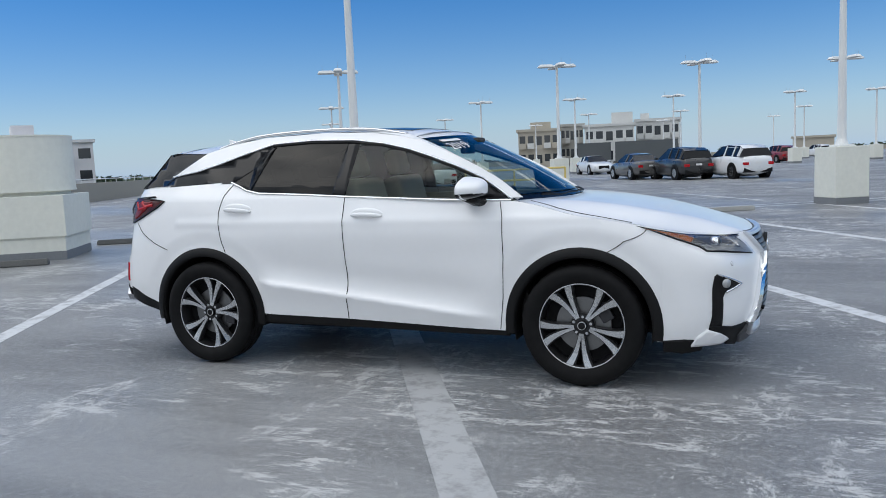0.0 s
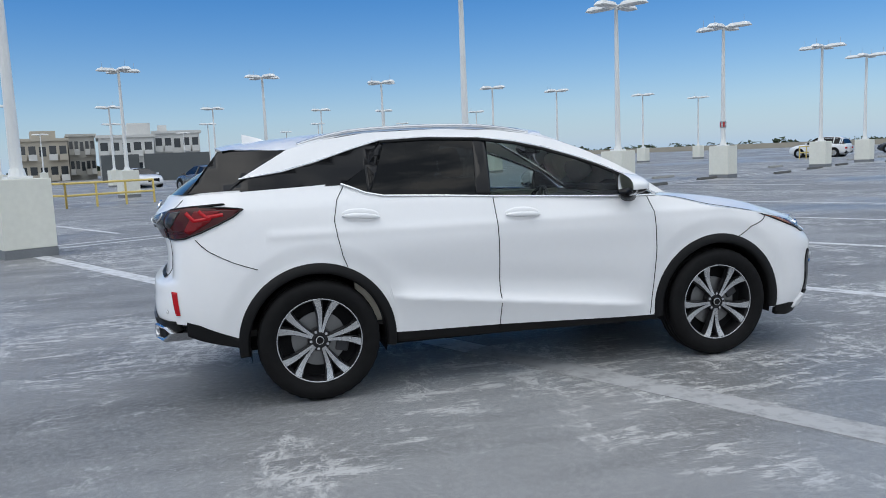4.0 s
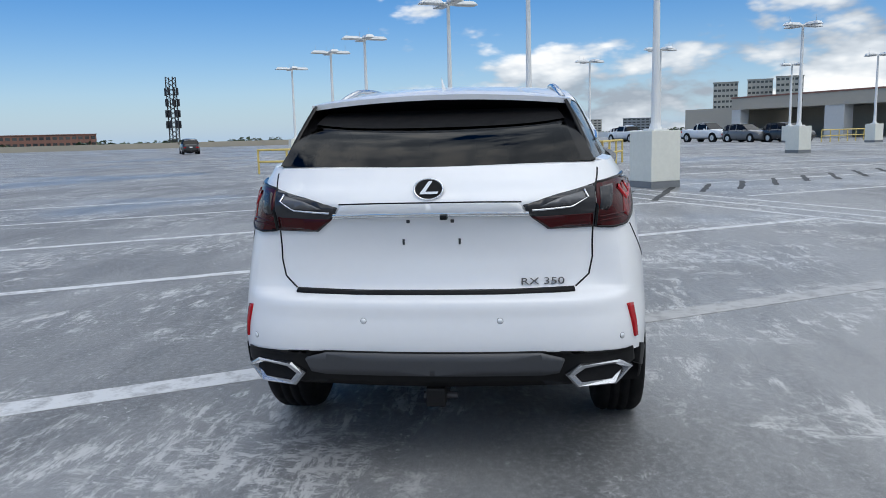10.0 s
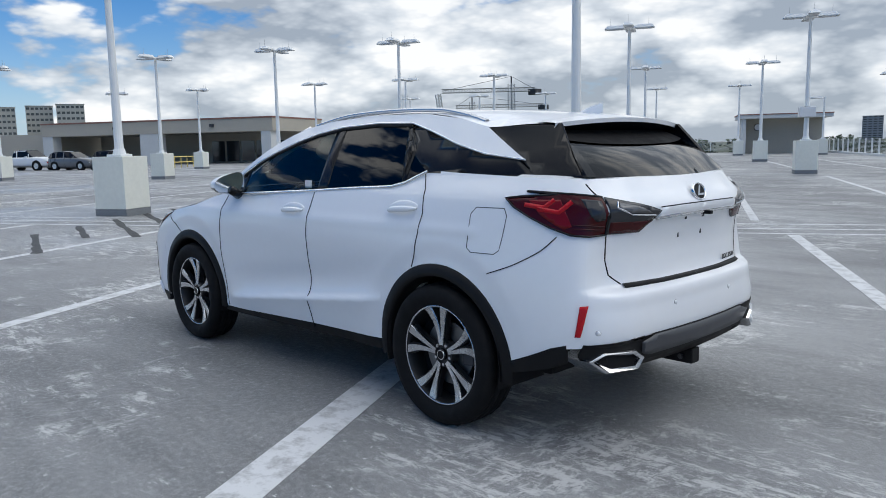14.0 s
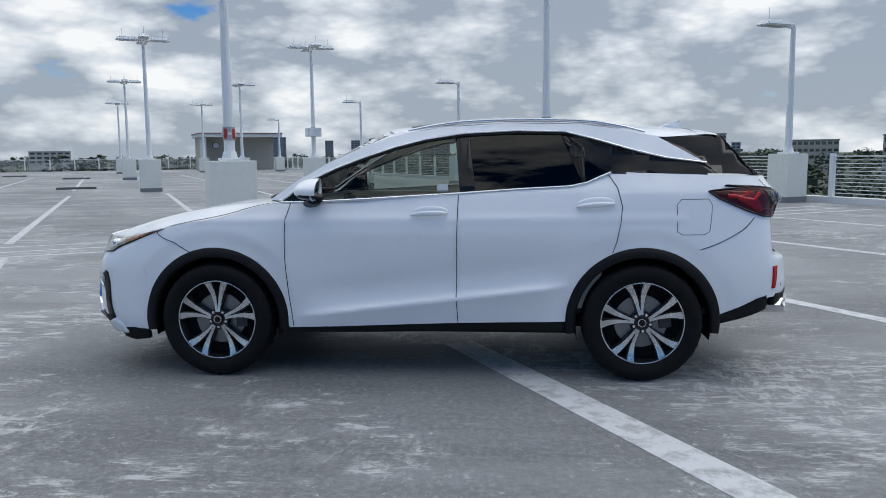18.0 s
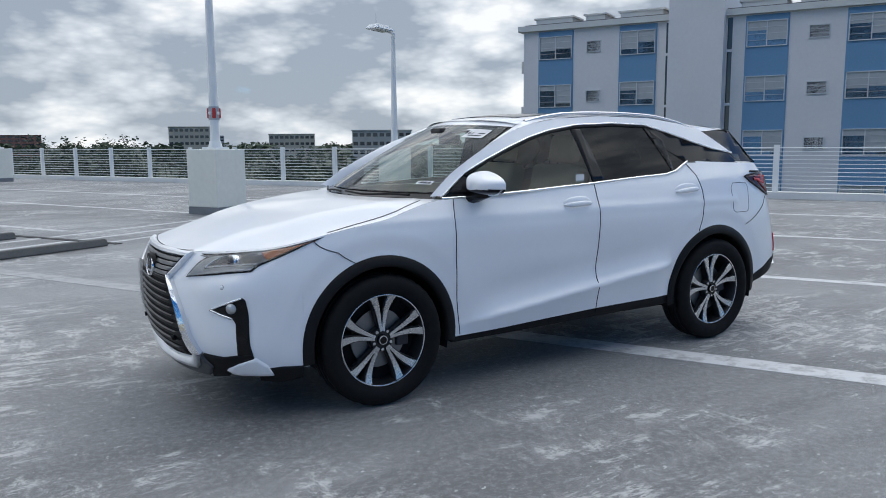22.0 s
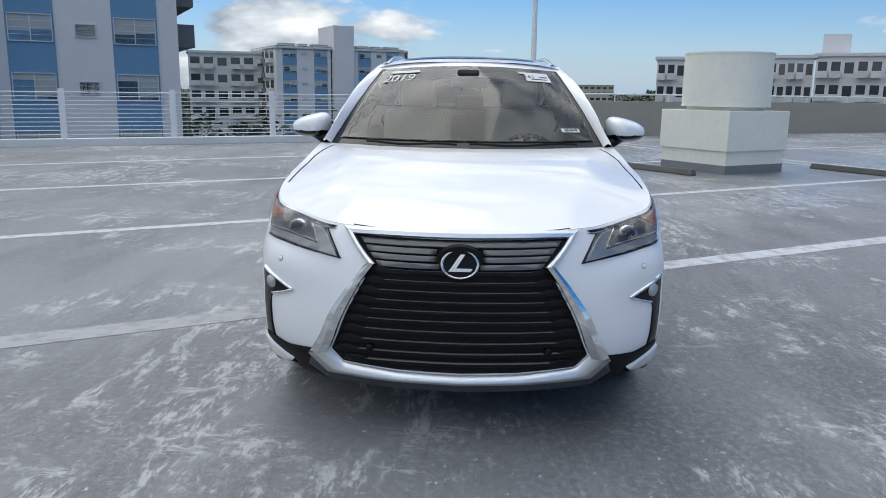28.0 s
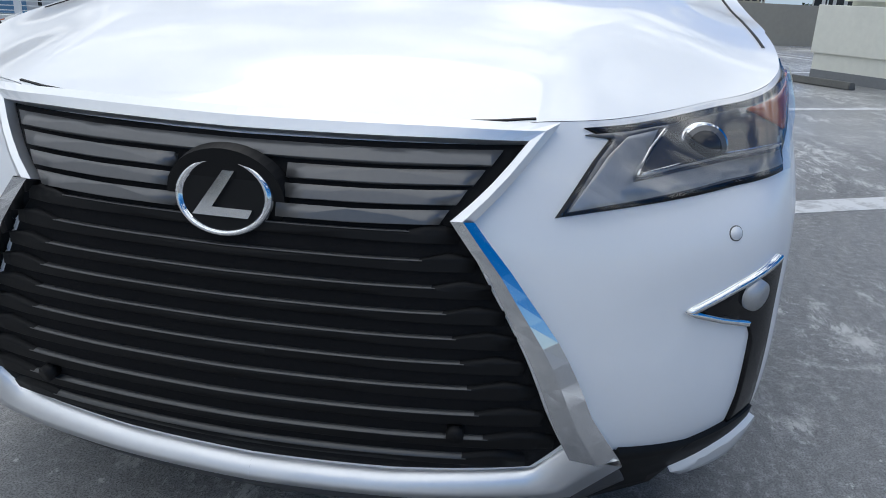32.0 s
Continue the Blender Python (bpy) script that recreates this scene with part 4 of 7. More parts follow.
# ---- lattice mast, cranes ----
def lattice(bm, p, q, w, steps, r=0.12):
    p, q = Vector(p), Vector(q)
    d = (q - p).normalized()
    side = d.cross(Vector((0, 0, 1)) if abs(d.z) < 0.9 else Vector((1, 0, 0))).normalized()
    up = d.cross(side)
    cs = [side * w / 2 * a + up * w / 2 * b for a, b in ((1, 1), (1, -1), (-1, -1), (-1, 1))]
    for c in cs:
        tube(bm, p + c, q + c, r, n=4, cap=False)
    for k in range(steps):
        a, b = p.lerp(q, k / steps), p.lerp(q, (k + 1) / steps)
        for i in range(4):
            tube(bm, a + cs[i], b + cs[(i + 1) % 4], r * 0.6, n=4, cap=False)


mp = polar(25.8, 230, 0, (-4.5, -3))
t = thing("radio_mast", "dark lattice radio mast with antenna drums", "mast")
bm = bmesh.new()
lattice(bm, (mp.x, mp.y, -9), (mp.x, mp.y, 19), 2.0, 22, 0.16)
part("mast", bm, M_STEEL_DK, t)
for z, k in ((6, 6), (9, 6), (12, 5), (15, 4)):
    for i in range(k):
        a = i * math.tau / k
        part("antenna", boxed(-0.25, -0.25, -1.0, 0.25, 0.25, 1.0, Matrix.Translation((mp.x + 1.7 * math.cos(a), mp.y + 1.7 * math.sin(a), z))), M_STEEL_DK, t)


def tower_crane(b, d, top, b0, b1, label):
    t = thing("tower_crane", label, "crane", "cranes")
    p = polar(b, d, 0, (-3, 3))
    bm = bmesh.new()
    lattice(bm, (p.x, p.y, -9), (p.x, p.y, top), 2.6, 26, 0.25)
    part("mast", bm, M_GALV, t)
    a, c = polar(b0, d, top - 3, (-3, 3)), polar(b1, d, top - 3, (-3, 3))
    bm = bmesh.new()
    lattice(bm, a, c, 1.9, 34, 0.2)
    part("jib", bm, M_GALV, t)
    bm = bmesh.new()
    tube(bm, (p.x, p.y, top + 4), (p.x, p.y, top - 3), 0.4, n=6)
    tube(bm, (p.x, p.y, top + 4), a, 0.1, n=4)
    tube(bm, (p.x, p.y, top + 4), c, 0.1, n=4)
    part("tie_bar", bm, M_STEEL_DK, t)
    part("counterweight", boxed(-2.5, -2.5, -3, 2.5, 2.5, 0, Matrix.Translation(c)), M_STEEL_DK, t)


tower_crane(-48.9, 420, 33.5, -43.8, -50.6, "grey tower crane on the skyline")
tower_crane(-46.0, 520, 30.0, -44.8, -51.2, "grey tower crane on the skyline")
t = thing("mobile_crane", "white crawler crane boom on the skyline", "crane", "cranes")
bm = bmesh.new()
p = polar(-44.2, 420, 0, (-3, 3))
lattice(bm, (p.x, p.y, -9), p + Vector((4, 3, 29)), 2.0, 22, 0.3)
part("boom", bm, M_STUCCO_W, t)

# ---- far woods ----
rng = random.Random(7)


def wood(name, label, spots, mat):
    """Many trees as one object: each a crown of loose leaf clumps on a trunk."""
    verts, faces = [], []
    for x, y, h, r in spots:
        base = -9.0
        for k in range(46):
            a, q = rng.uniform(0, math.tau), rng.random()
            zz = base + h * (0.35 + 0.65 * q)
            rr = r * (0.25 + 0.85 * math.sin(math.pi * (0.12 + 0.8 * q))) * math.sqrt(rng.random())
            c = Vector((x + rr * math.cos(a), y + rr * math.sin(a), zz))
            s = r * rng.uniform(0.16, 0.34)
            i = len(verts)
            for _ in range(4):
                verts.append(c + Vector((rng.uniform(-s, s), rng.uniform(-s, s), rng.uniform(-s * 0.6, s * 0.6))))
            faces += [(i, i + 1, i + 2), (i, i + 2, i + 3), (i + 1, i + 2, i + 3)]
        i = len(verts)
        w = 0.04 * h
        verts += [Vector((x - w, y, base)), Vector((x + w, y, base)), Vector((x, y + w, base + h * 0.6))]
        faces.append((i, i + 1, i + 2))
    me = bpy.data.meshes.new(name)
    me.from_pydata(verts, [], faces)
    me.materials.append(mat)
    return tagged(new(name, me), label, "trees", kind="stuff")


near, far = [], []
for k in range(520):
    b, d = rng.uniform(-160, -60), rng.uniform(70, 330)
    p = polar(b, d)
    e, n = en(p.x, p.y)
    if e > -24 and -95 < n < 145:
        continue
    if -64 < e < -40 and -21 < n < 9:
        continue
    near.append((p.x, p.y, rng.uniform(4.5, 9.3), rng.uniform(1.8, 3.8)))
for k in range(900):
    b, d = rng.uniform(0, 360), rng.uniform(330, 1100)
    p = polar(b, d)
    far.append((p.x, p.y, rng.uniform(7.0, 11.0) + d * 0.002, rng.uniform(5, 10)))
for k in range(160):
    b, d = rng.uniform(140, 215), rng.uniform(60, 300)
    p = polar(b, d)
    if en(p.x, p.y)[0] < -55:
        near.append((p.x, p.y, rng.uniform(4, 8.0), rng.uniform(2, 4)))
wood("woods_near", "dense green trees below the deck edge", near, M_TREE)
wood("woods_far", "hazy belt of trees along the horizon", far, M_TREE2)
palms = []
for k in range(40):
    p = polar(rng.uniform(-101, -92), rng.uniform(150, 230))
    palms.append((p.x, p.y, rng.uniform(10.5, 13.0), rng.uniform(1.2, 2.2)))
wood("tall_trees", "tall dark pines behind the railing", palms, M_TREE)


# ---- parked cars ----
def parked_car(kind, color, label, x, y, head, name="parked_car"):
    """A parked car: nose along +x of its own frame, at its true size."""
    paint = material("car_paint_" + label.split()[0], color, 0.3, 0.0, var=0.02, scale=2, coat=0.8)
    t = thing(name, label, "car", "parked cars")
    if kind == "suv":
        L, W, prof = 4.6, 0.93, [(-2.31, .50, .86), (-2.24, .36, 1.04), (-1.9, .3, 1.10), (1.1, .28, 1.05), (1.8, .28, .98), (2.2, .3, .85), (2.34, .38, .7)]
        roof_pts = [(-2.2, 1.08, .80), (-2.0, 1.45, .66), (-1.7, 1.60, .62), (-0.6, 1.66, .62), (0.1, 1.62, .60), (1.0, 1.10, .76)]
    elif kind == "pickup":
        L, W, prof = 5.7, 0.98, [(-2.85, .55, 1.15), (-2.8, .5, 1.2), (-0.9, .45, 1.2), (1.4, .42, 1.2), (2.3, .42, 1.15), (2.75, .45, 1.05), (2.85, .5, .85)]
        roof_pts = [(-1.0, 1.2, .85), (-0.85, 1.75, .72), (-0.2, 1.86, .70), (0.5, 1.84, .70), (1.35, 1.24, .85)]
    else:
        L, W, prof = 4.75, 0.91, [(-2.36, .45, .88), (-2.3, .35, .98), (-1.6, .28, 1.0), (1.0, .25, .96), (1.8, .26, .86), (2.2, .28, .74), (2.36, .35, .62)]
        roof_pts = [(-1.75, 1.0, .76), (-1.0, 1.38, .58), (-0.3, 1.45, .56), (0.2, 1.42, .56), (1.05, .98, .72)]
    wb = 1.4 if kind != "pickup" else 1.8
    r = 0.36 if kind != "pickup" else 0.42
    bm = bmesh.new()
    rows = []
    for i, (px, z0, z1) in enumerate(prof):
        k = 1 - 0.22 * ((abs(px) - 1.5) / (L / 2 - 1.5)) ** 2.4 if abs(px) > 1.5 else 1.0
        w = W * k
        rows.append([bm.verts.new((px, s * a, z)) for s, a, z in ((-1, w * .92, z0), (-1, w * .98, z0 + .12), (-1, w, (z0 + z1) / 2), (-1, w * .965, z1 - .12), (-1, w * .88, z1), (0, 0, z1 + .035), (1, w * .88, z1), (1, w * .965, z1 - .12), (1, w, (z0 + z1) / 2), (1, w * .98, z0 + .12), (1, w * .92, z0))])
    for a, b in zip(rows, rows[1:]):
        for k in range(11):
            bm.faces.new((a[k], b[k], b[(k + 1) % 11], a[(k + 1) % 11]))
    bm.faces.new(rows[0])
    bm.faces.new(rows[-1][::-1])
    bmesh.ops.recalc_face_normals(bm, faces=bm.faces[:])
    bmesh.ops.subdivide_edges(bm, edges=bm.edges[:], cuts=1, use_grid_fill=True, smooth=0.35)
    part("body", bm, paint, t, smooth=True)
    # glasshouse: dark glass below, painted roof above
    bm = bmesh.new()
    rows = [[bm.verts.new((px, s * w, z)) for s in (-1, 1)] for px, z, w in roof_pts]
    base = [[bm.verts.new((px, s * min(W * .88, w + .22), prof[2][2] - .02)) for s in (-1, 1)] for px, z, w in roof_pts]
    for i in range(len(rows) - 1):
        bm.faces.new((rows[i][0], rows[i + 1][0], rows[i + 1][1], rows[i][1]))
        for s in (0, 1):
            bm.faces.new((rows[i][s], rows[i + 1][s], base[i + 1][s], base[i][s]))
    bmesh.ops.recalc_face_normals(bm, faces=bm.faces[:])
    part("window_band", bm, M_GLOSSBLK, t, "dark windows")
    bm = bmesh.new()
    mid = [(px, z, w) for px, z, w in roof_pts[1:-1]]
    rr = [[bm.verts.new((px, s * w * q, z + dz)) for s, q, dz in ((-1, 1.06, -.10), (-1, .96, .015), (0, 0, .035), (1, .96, .015), (1, 1.06, -.10))] for px, z, w in mid]
    for a, b in zip(rr, rr[1:]):
        for k in range(4):
            bm.faces.new((a[k], b[k], b[k + 1], a[k + 1]))
    bmesh.ops.recalc_face_normals(bm, faces=bm.faces[:])
    part("roof", bm, paint, t, smooth=True)
    mx, mz, mw = roof_pts[2]
    for px in (-0.45, -1.3 if kind == "suv" else 0.9) + ((-1.82, -1.95) if kind == "suv" else (-1.2,)):
        for s in (-1, 1):
            zt = table([(a, b) for a, b, c in roof_pts], px)
            wt = table([(a, c) for a, b, c in roof_pts], px)
            bm = bmesh.new()
            tube(bm, (px, s * (min(W * .88, wt + .22) + .008), prof[2][2]), (px - 0.06, s * (wt + .012), zt - .03), 0.045, n=6)
            part("pillar", bm, paint, t)
    for sx in (-1, 1):
        for s in (-1, 1):
            wh = part("wheel", tubed((sx * wb, s * (W - .22), r), (sx * wb, s * (W + .005), r), r, n=22), M_TYRE, t)
            part("rim", tubed((sx * wb, s * (W - .05), r), (sx * wb, s * (W + .012), r), r * .64, n=18), M_SATIN, wh)
            part("arch", tubed((sx * wb, s * (W - .25), r + .02), (sx * wb, s * (W + .002), r + .02), r + .075, n=22), M_CLAD, t)
    zl = prof[0][2]
    for s in (-1, 1):
        part("tail_lamp", boxed(-L / 2 - .03, min(s * .5, s * W * .84), zl - .2, -L / 2 + .12, max(s * .5, s * W * .82), zl - .06, bevel=.015), M_TAIL, t)
        part("head_lamp", boxed(L / 2 - .3, min(s * .48, s * W * .8), prof[-1][2] - .10, L / 2 - .02, max(s * .48, s * W * .8), prof[-1][2] + .02, bevel=.02), M_LAMPCHR, t)
        part("wing_mirror", boxed(.72, min(s * W * .97, s * (W + .16)), prof[2][2] - .03, .86, max(s * W * .97, s * (W + .16)), prof[2][2] + .1, bevel=.02), paint, t)
    part("grille", boxed(L / 2 - .02, -.42, .42, L / 2 + .012, .42, .68, bevel=.01), M_CLAD, t)
    part("lower_bumper", boxed(-L / 2 - .01, -W * .78, .3, -L / 2 + .2, W * .78, .52, bevel=.02), M_CLAD, t)
    part("plate", boxed(-L / 2 - .02, -.16, .72, -L / 2 - .004, .16, .82), M_STICKER, t)
    t.matrix_world = pose(x, y, 0, 0, 0, head)
    return t


HN = 119.0
for spec in (
        ("suv", (.78, .79, .80), "white crossover parked on the deck", 1.5, 36.9, HN), ("suv", (.02, .021, .023), "black crossover parked on the deck", -1.3, 38.0, HN),
        ("sedan", (.10, .095, .09), "grey-brown sedan parked on the deck", -4.0, 40.8, HN), ("sedan", (.74, .75, .76), "white sedan parked on the deck", -9.4, 56.4, HN + 180),
        ("suv", (.20, .012, .018), "red crossover parked far across the deck", 4.6, 78.0, HN), ("suv", (.75, .76, .77), "white crossover parked far across the deck", 10.5, 112.0, HN),
        ("sedan", (.008, .02, .13), "blue sedan parked on the deck", -13.6, 27.6, HN + 10), ("suv", (.16, .010, .016), "red crossover parked tail out on the deck", -17.4, 25.2, HN), ("sedan", (.05, .052, .055), "dark grey sedan parked behind a lamp post", -15.2, 25.8, HN), ("suv", (.22, .225, .23), "silver crossover facing across the deck", -29.6, 43.5, HN + 180), ("sedan", (.02, .021, .022), "black sedan facing across the deck", -25.0, 41.6, HN + 180), ("suv", (.11, .012, .016), "dark red crossover facing across the deck", -20.8, 43.0, HN + 170),
        ("suv", (.016, .018, .018), "black utility car facing across the deck", -19.0, 49.5, HN + 180), ("sedan", (.72, .73, .74), "white sedan parked behind a lamp post", -14.4, 35.5, HN),
        ("sedan", (.03, .032, .036), "dark sedan parked behind a guard rail", -18.5, 41.0, HN - 30), ("sedan", (.76, .77, .78), "white sedan parked far across the deck", 17.2, 75.0, 29),
        ("sedan", (.17, .175, .18), "grey sedan parked far across the deck", 23.2, 82.5, 35), ("suv", (.012, .013, .015), "black crossover parked alone on the deck", 76.0, 36.2, 29),
        ("suv", (.76, .77, .78), "white crossover parked beside lamp posts", 45.5, 50.0, HN), ("sedan", (.02, .02, .022), "black sedan parked beside lamp posts", 58.5, 54.0, HN),
        ("suv", (.15, .02, .02), "maroon crossover parked beside lamp posts", 62.5, 57.5, HN), ("sedan", (.74, .75, .76), "white sedan parked beside lamp posts", 66.0, 60.0, HN),
        ("sedan", (.35, .03, .02), "red sedan parked behind the cooling units", 66.5, -0.5, 29), ("suv", (.75, .76, .77), "white crossover parked behind the cooling units", 82.5, 4.4, 29),
        ("pickup", (.76, .77, .78), "white pickup truck parked near the entrance", 74.0, -18.2, 29 + 180), ("suv", (.12, .125, .13), "grey crossover parked near the entrance", 69.0, -20.6, 29 + 180),
        ("suv", (.015, .016, .018), "black crossover parked near the entrance", 65.5, -23.2, 29 + 180), ("sedan", (.75, .76, .77), "white sedan parked near the entrance", 79.0, -14.5, 29 + 180),
        ("suv", (.74, .75, .76), "white crossover parked at the far end", 92.0, -12.5, 29 + 180), ("pickup", (.72, .73, .74), "white pickup truck parked at the far end", 86.0, -12.0, 29),
        ("suv", (.75, .76, .77), "white crossover parked by the far towers", 57.0, -36.0, 29), ("suv", (.012, .012, .014), "black crossover parked by the far towers", 49.0, -39.5, 29 + 30)):
    parked_car(*spec)


# ---- the white crossover car ----

WB, WR = 1.395, 0.38
ARCH = 0.468
LEVELS = (0.20, 0.40, 0.60, 0.80, 1.00, 1.20, 1.36)
PLAN = (
    ((2.34, 0), (2.32, .28), (2.265, .51), (2.17, .69), (2.05, .82), (1.88, .875), (1.4, .905), (.9, .872), (.3, .862), (-.4, .862), (-.95, .874), (-1.4, .90), (-1.85, .855), (-2.12, .765), (-2.21, .62), (-2.25, .35), (-2.26, 0)),
    ((2.43, 0), (2.412, .29), (2.365, .52), (2.28, .71), (2.135, .85), (1.92, .908), (1.4, .932), (.9, .900), (.3, .888), (-.4, .886), (-.95, .900), (-1.4, .932), (-1.87, .893), (-2.17, .815), (-2.285, .65), (-2.33, .35), (-2.345, 0)),
    ((2.445, 0), (2.43, .30), (2.375, .54), (2.285, .72), (2.15, .855), (1.93, .912), (1.4, .940), (.9, .912), (.3, .900), (-.4, .900), (-.95, .914), (-1.4, .942), (-1.88, .905), (-2.20, .825), (-2.345, .65), (-2.39, .35), (-2.405, 0)),
    ((2.43, 0), (2.412, .30), (2.345, .51), (2.255, .71), (2.15, .84), (1.93, .902), (1.4, .932), (.9, .914), (.3, .912), (-.4, .912), (-.95, .918), (-1.4, .936), (-1.88, .893), (-2.19, .805), (-2.325, .62), (-2.375, .35), (-2.39, 0)),
    ((2.30, 0), (2.275, .27), (2.22, .47), (1.96, .69), (1.85, .83), (1.70, .880), (1.37, .897), (.9, .903), (.3, .915), (-.4, .915), (-.95, .912), (-1.4, .902), (-1.88, .862), (-2.17, .775), (-2.29, .60), (-2.335, .35), (-2.345, 0)),
    ((2.05, 0), (2.0, .28), (1.9, .5), (1.78, .66), (1.66, .74), (1.48, .795), (1.2, .806), (.9, .812), (.3, .838), (-.4, .846), (-.95, .846), (-1.4, .852), (-1.85, .818), (-2.12, .745), (-2.25, .60), (-2.32, .35), (-2.335, 0)),
    ((1.9, 0), (1.85, .28), (1.75, .5), (1.6, .6), (1.5, .66), (1.4, .70), (1.15, .725), (.9, .735), (.3, .750), (-.4, .757), (-.95, .757), (-1.4, .760), (-1.8, .738), (-2.06, .68), (-2.17, .56), (-2.23, .35), (-2.25, 0)),
)
NP = len(PLAN[0])
REAR_SHAPE = ((0.2, 0), (0.70, 0.0), (0.785, 0.0), (0.80, 0.055), (0.92, 0.055), (1.02, 0.03), (1.10, 0.0), (1.15, -0.035), (1.19, -0.025), (1.25, 0.0), (1.4, 0.0))


def spline(points, u):
    """Catmull-Rom through (x, y) points; the ends mirror across y = 0."""
    n = len(points)
    k = min(int(u), n - 2)
    t = u - k

    def at(i):
        if i < 0:
            return (points[1][0], -points[1][1])
        if i > n - 1:
            return (points[n - 2][0], -points[n - 2][1])
        return points[i]

    p0, p1, p2, p3 = at(k - 1), at(k), at(k + 1), at(k + 2)
    return tuple(0.5 * (2 * b + (c - a) * t + (2 * a - 5 * b + 4 * c - d) * t * t + (3 * b - a - 3 * c + d) * t ** 3) for a, b, c, d in zip(p0, p1, p2, p3))


def skin(u, z):
    """A point of the left half of the lower body: u runs from the nose (0) round the side to the tail."""
    u = min(max(u, 0.0), NP - 1.0)
    zz = min(max(z, LEVELS[0]), LEVELS[-1] - 1e-6)
    k = max(i for i in range(len(LEVELS) - 1) if LEVELS[i] <= zz)
    t = (zz - LEVELS[k]) / (LEVELS[k + 1] - LEVELS[k])
    four = [spline(PLAN[min(max(k + j, 0), len(PLAN) - 1)], u) for j in (-1, 0, 1, 2)]
    x, y = (0.5 * (2 * b + (c - a) * t + (2 * a - 5 * b + 4 * c - d) * t * t + (3 * b - a - 3 * c + d) * t ** 3) for a, b, c, d in zip(*four))
    w = smooth(12.9, 14.0, u)
    x += w * curve(REAR_SHAPE, z)
    # the crease that climbs along the doors to the rear arch
    if 5.5 < u < 11.5:
        zc = 0.515 - 0.118 * x
        d = z - zc
        reach = 0.026 if d > 0 else 0.11
        hold = smooth(0.92, 0.55, x) * smooth(-1.02, -0.75, x)
        y += 0.046 * math.exp(-math.sqrt(d * d + 0.00006) / reach) * hold
        y -= 0.014 * math.exp(-((d - 0.13) / 0.09) ** 2) * hold
        y += 0.006 * math.exp(-((z - 1.045) / 0.03) ** 2)
    # the wings stand proud of the arches and tuck in towards them
    for xc in (WB, -WB):
        r = math.hypot(x - xc, z - WR)
        y += (-0.016 * smooth(0.62, 0.50, r)) * smooth(0.25, 0.5, z) * smooth(1.08, 0.95, z)
    return Vector((x, max(y, 0.0), z))


def skin_normal(u, z):
    a = skin(min(u + 0.03, NP - 1), z) - skin(max(u - 0.03, 0), z)
    b = skin(u, z + 0.006) - skin(u, z - 0.006)
    n = b.cross(a)
    n = n.normalized() if n.length > 1e-9 else Vector((1 if u < 8 else -1, 0, 0))
    c = skin(u, z)
    if n.dot(Vector((c.x * 0.4, c.y, 0))) < 0:
        n.negate()
    return n


def u_at_x(x, z):
    lo, hi = 3.5, 13.2
    for _ in range(30):
        m = (lo + hi) / 2
        if skin(m, z).x > x:
            lo = m
        else:
            hi = m
    return (lo + hi) / 2


def u_at_y(y, z, rear=False):
    lo, hi = (NP - 1.0, 11.0) if rear else (0.0, 6.0)
    for _ in range(30):
        m = (lo + hi) / 2
        if skin(m, z).y < y:
            lo = m
        else:
            hi = m
    return (lo + hi) / 2


def hood(x, y):
    y = abs(y)
    z = curve(((0.8, 1.16), (1.2, 1.148), (1.4, 1.132), (1.7, 1.085), (1.95, 1.028), (2.12, 0.980), (2.27, 0.930), (2.33, 0.910), (2.45, 0.862)), x)
    a = curve(((1.2, 0.60), (1.6, 0.56), (1.86, 0.52), (2.02, 0.44), (2.24, 0.42)), x)
    z -= 0.022 * y * y + 0.066 * smooth(a, a + 0.34, y) * smooth(0.9, 1.4, x)
    z += 0.012 * smooth(1.42, 0.96, x) * (y / 0.8) ** 2
    return z


BELT = ((-2.3, 1.298), (-2.0, 1.308), (-1.4, 1.330), (-1.2, 1.336), (-1.13, 1.312), (-1.05, 1.272), (-0.94, 1.245), (-0.59, 1.226), (-0.22, 1.203), (0.38, 1.172), (0.80, 1.152), (0.95, 1.150))


def rim_top(u):
    """Height at which the lower body ends: under the bonnet in front, at the belt along the side."""
    z = 1.1
    for _ in range(8):
        p = skin(u, z)
        z = hood(p.x, p.y) if p.x > 0.95 else curve(BELT, p.x)
    return z


def mirrored(bm):
    b2 = bm.copy()
    for v in b2.verts:
        v.co.y = -v.co.y
    bmesh.ops.reverse_faces(b2, faces=b2.faces[:])
    return b2


CAR = thing("car", "white crossover SUV with black wheel arch trim and tinted rear windows", "car")


def both(name, bm, mat, parent=None, label="", smooth_faces=True):
    """The left part and its mirror image."""
    b2 = mirrored(bm)
    a = part(name, bm, mat, parent or CAR, label, smooth=smooth_faces)
    b = part(name, b2, mat, parent or CAR, label, smooth=smooth_faces)
    return a, b


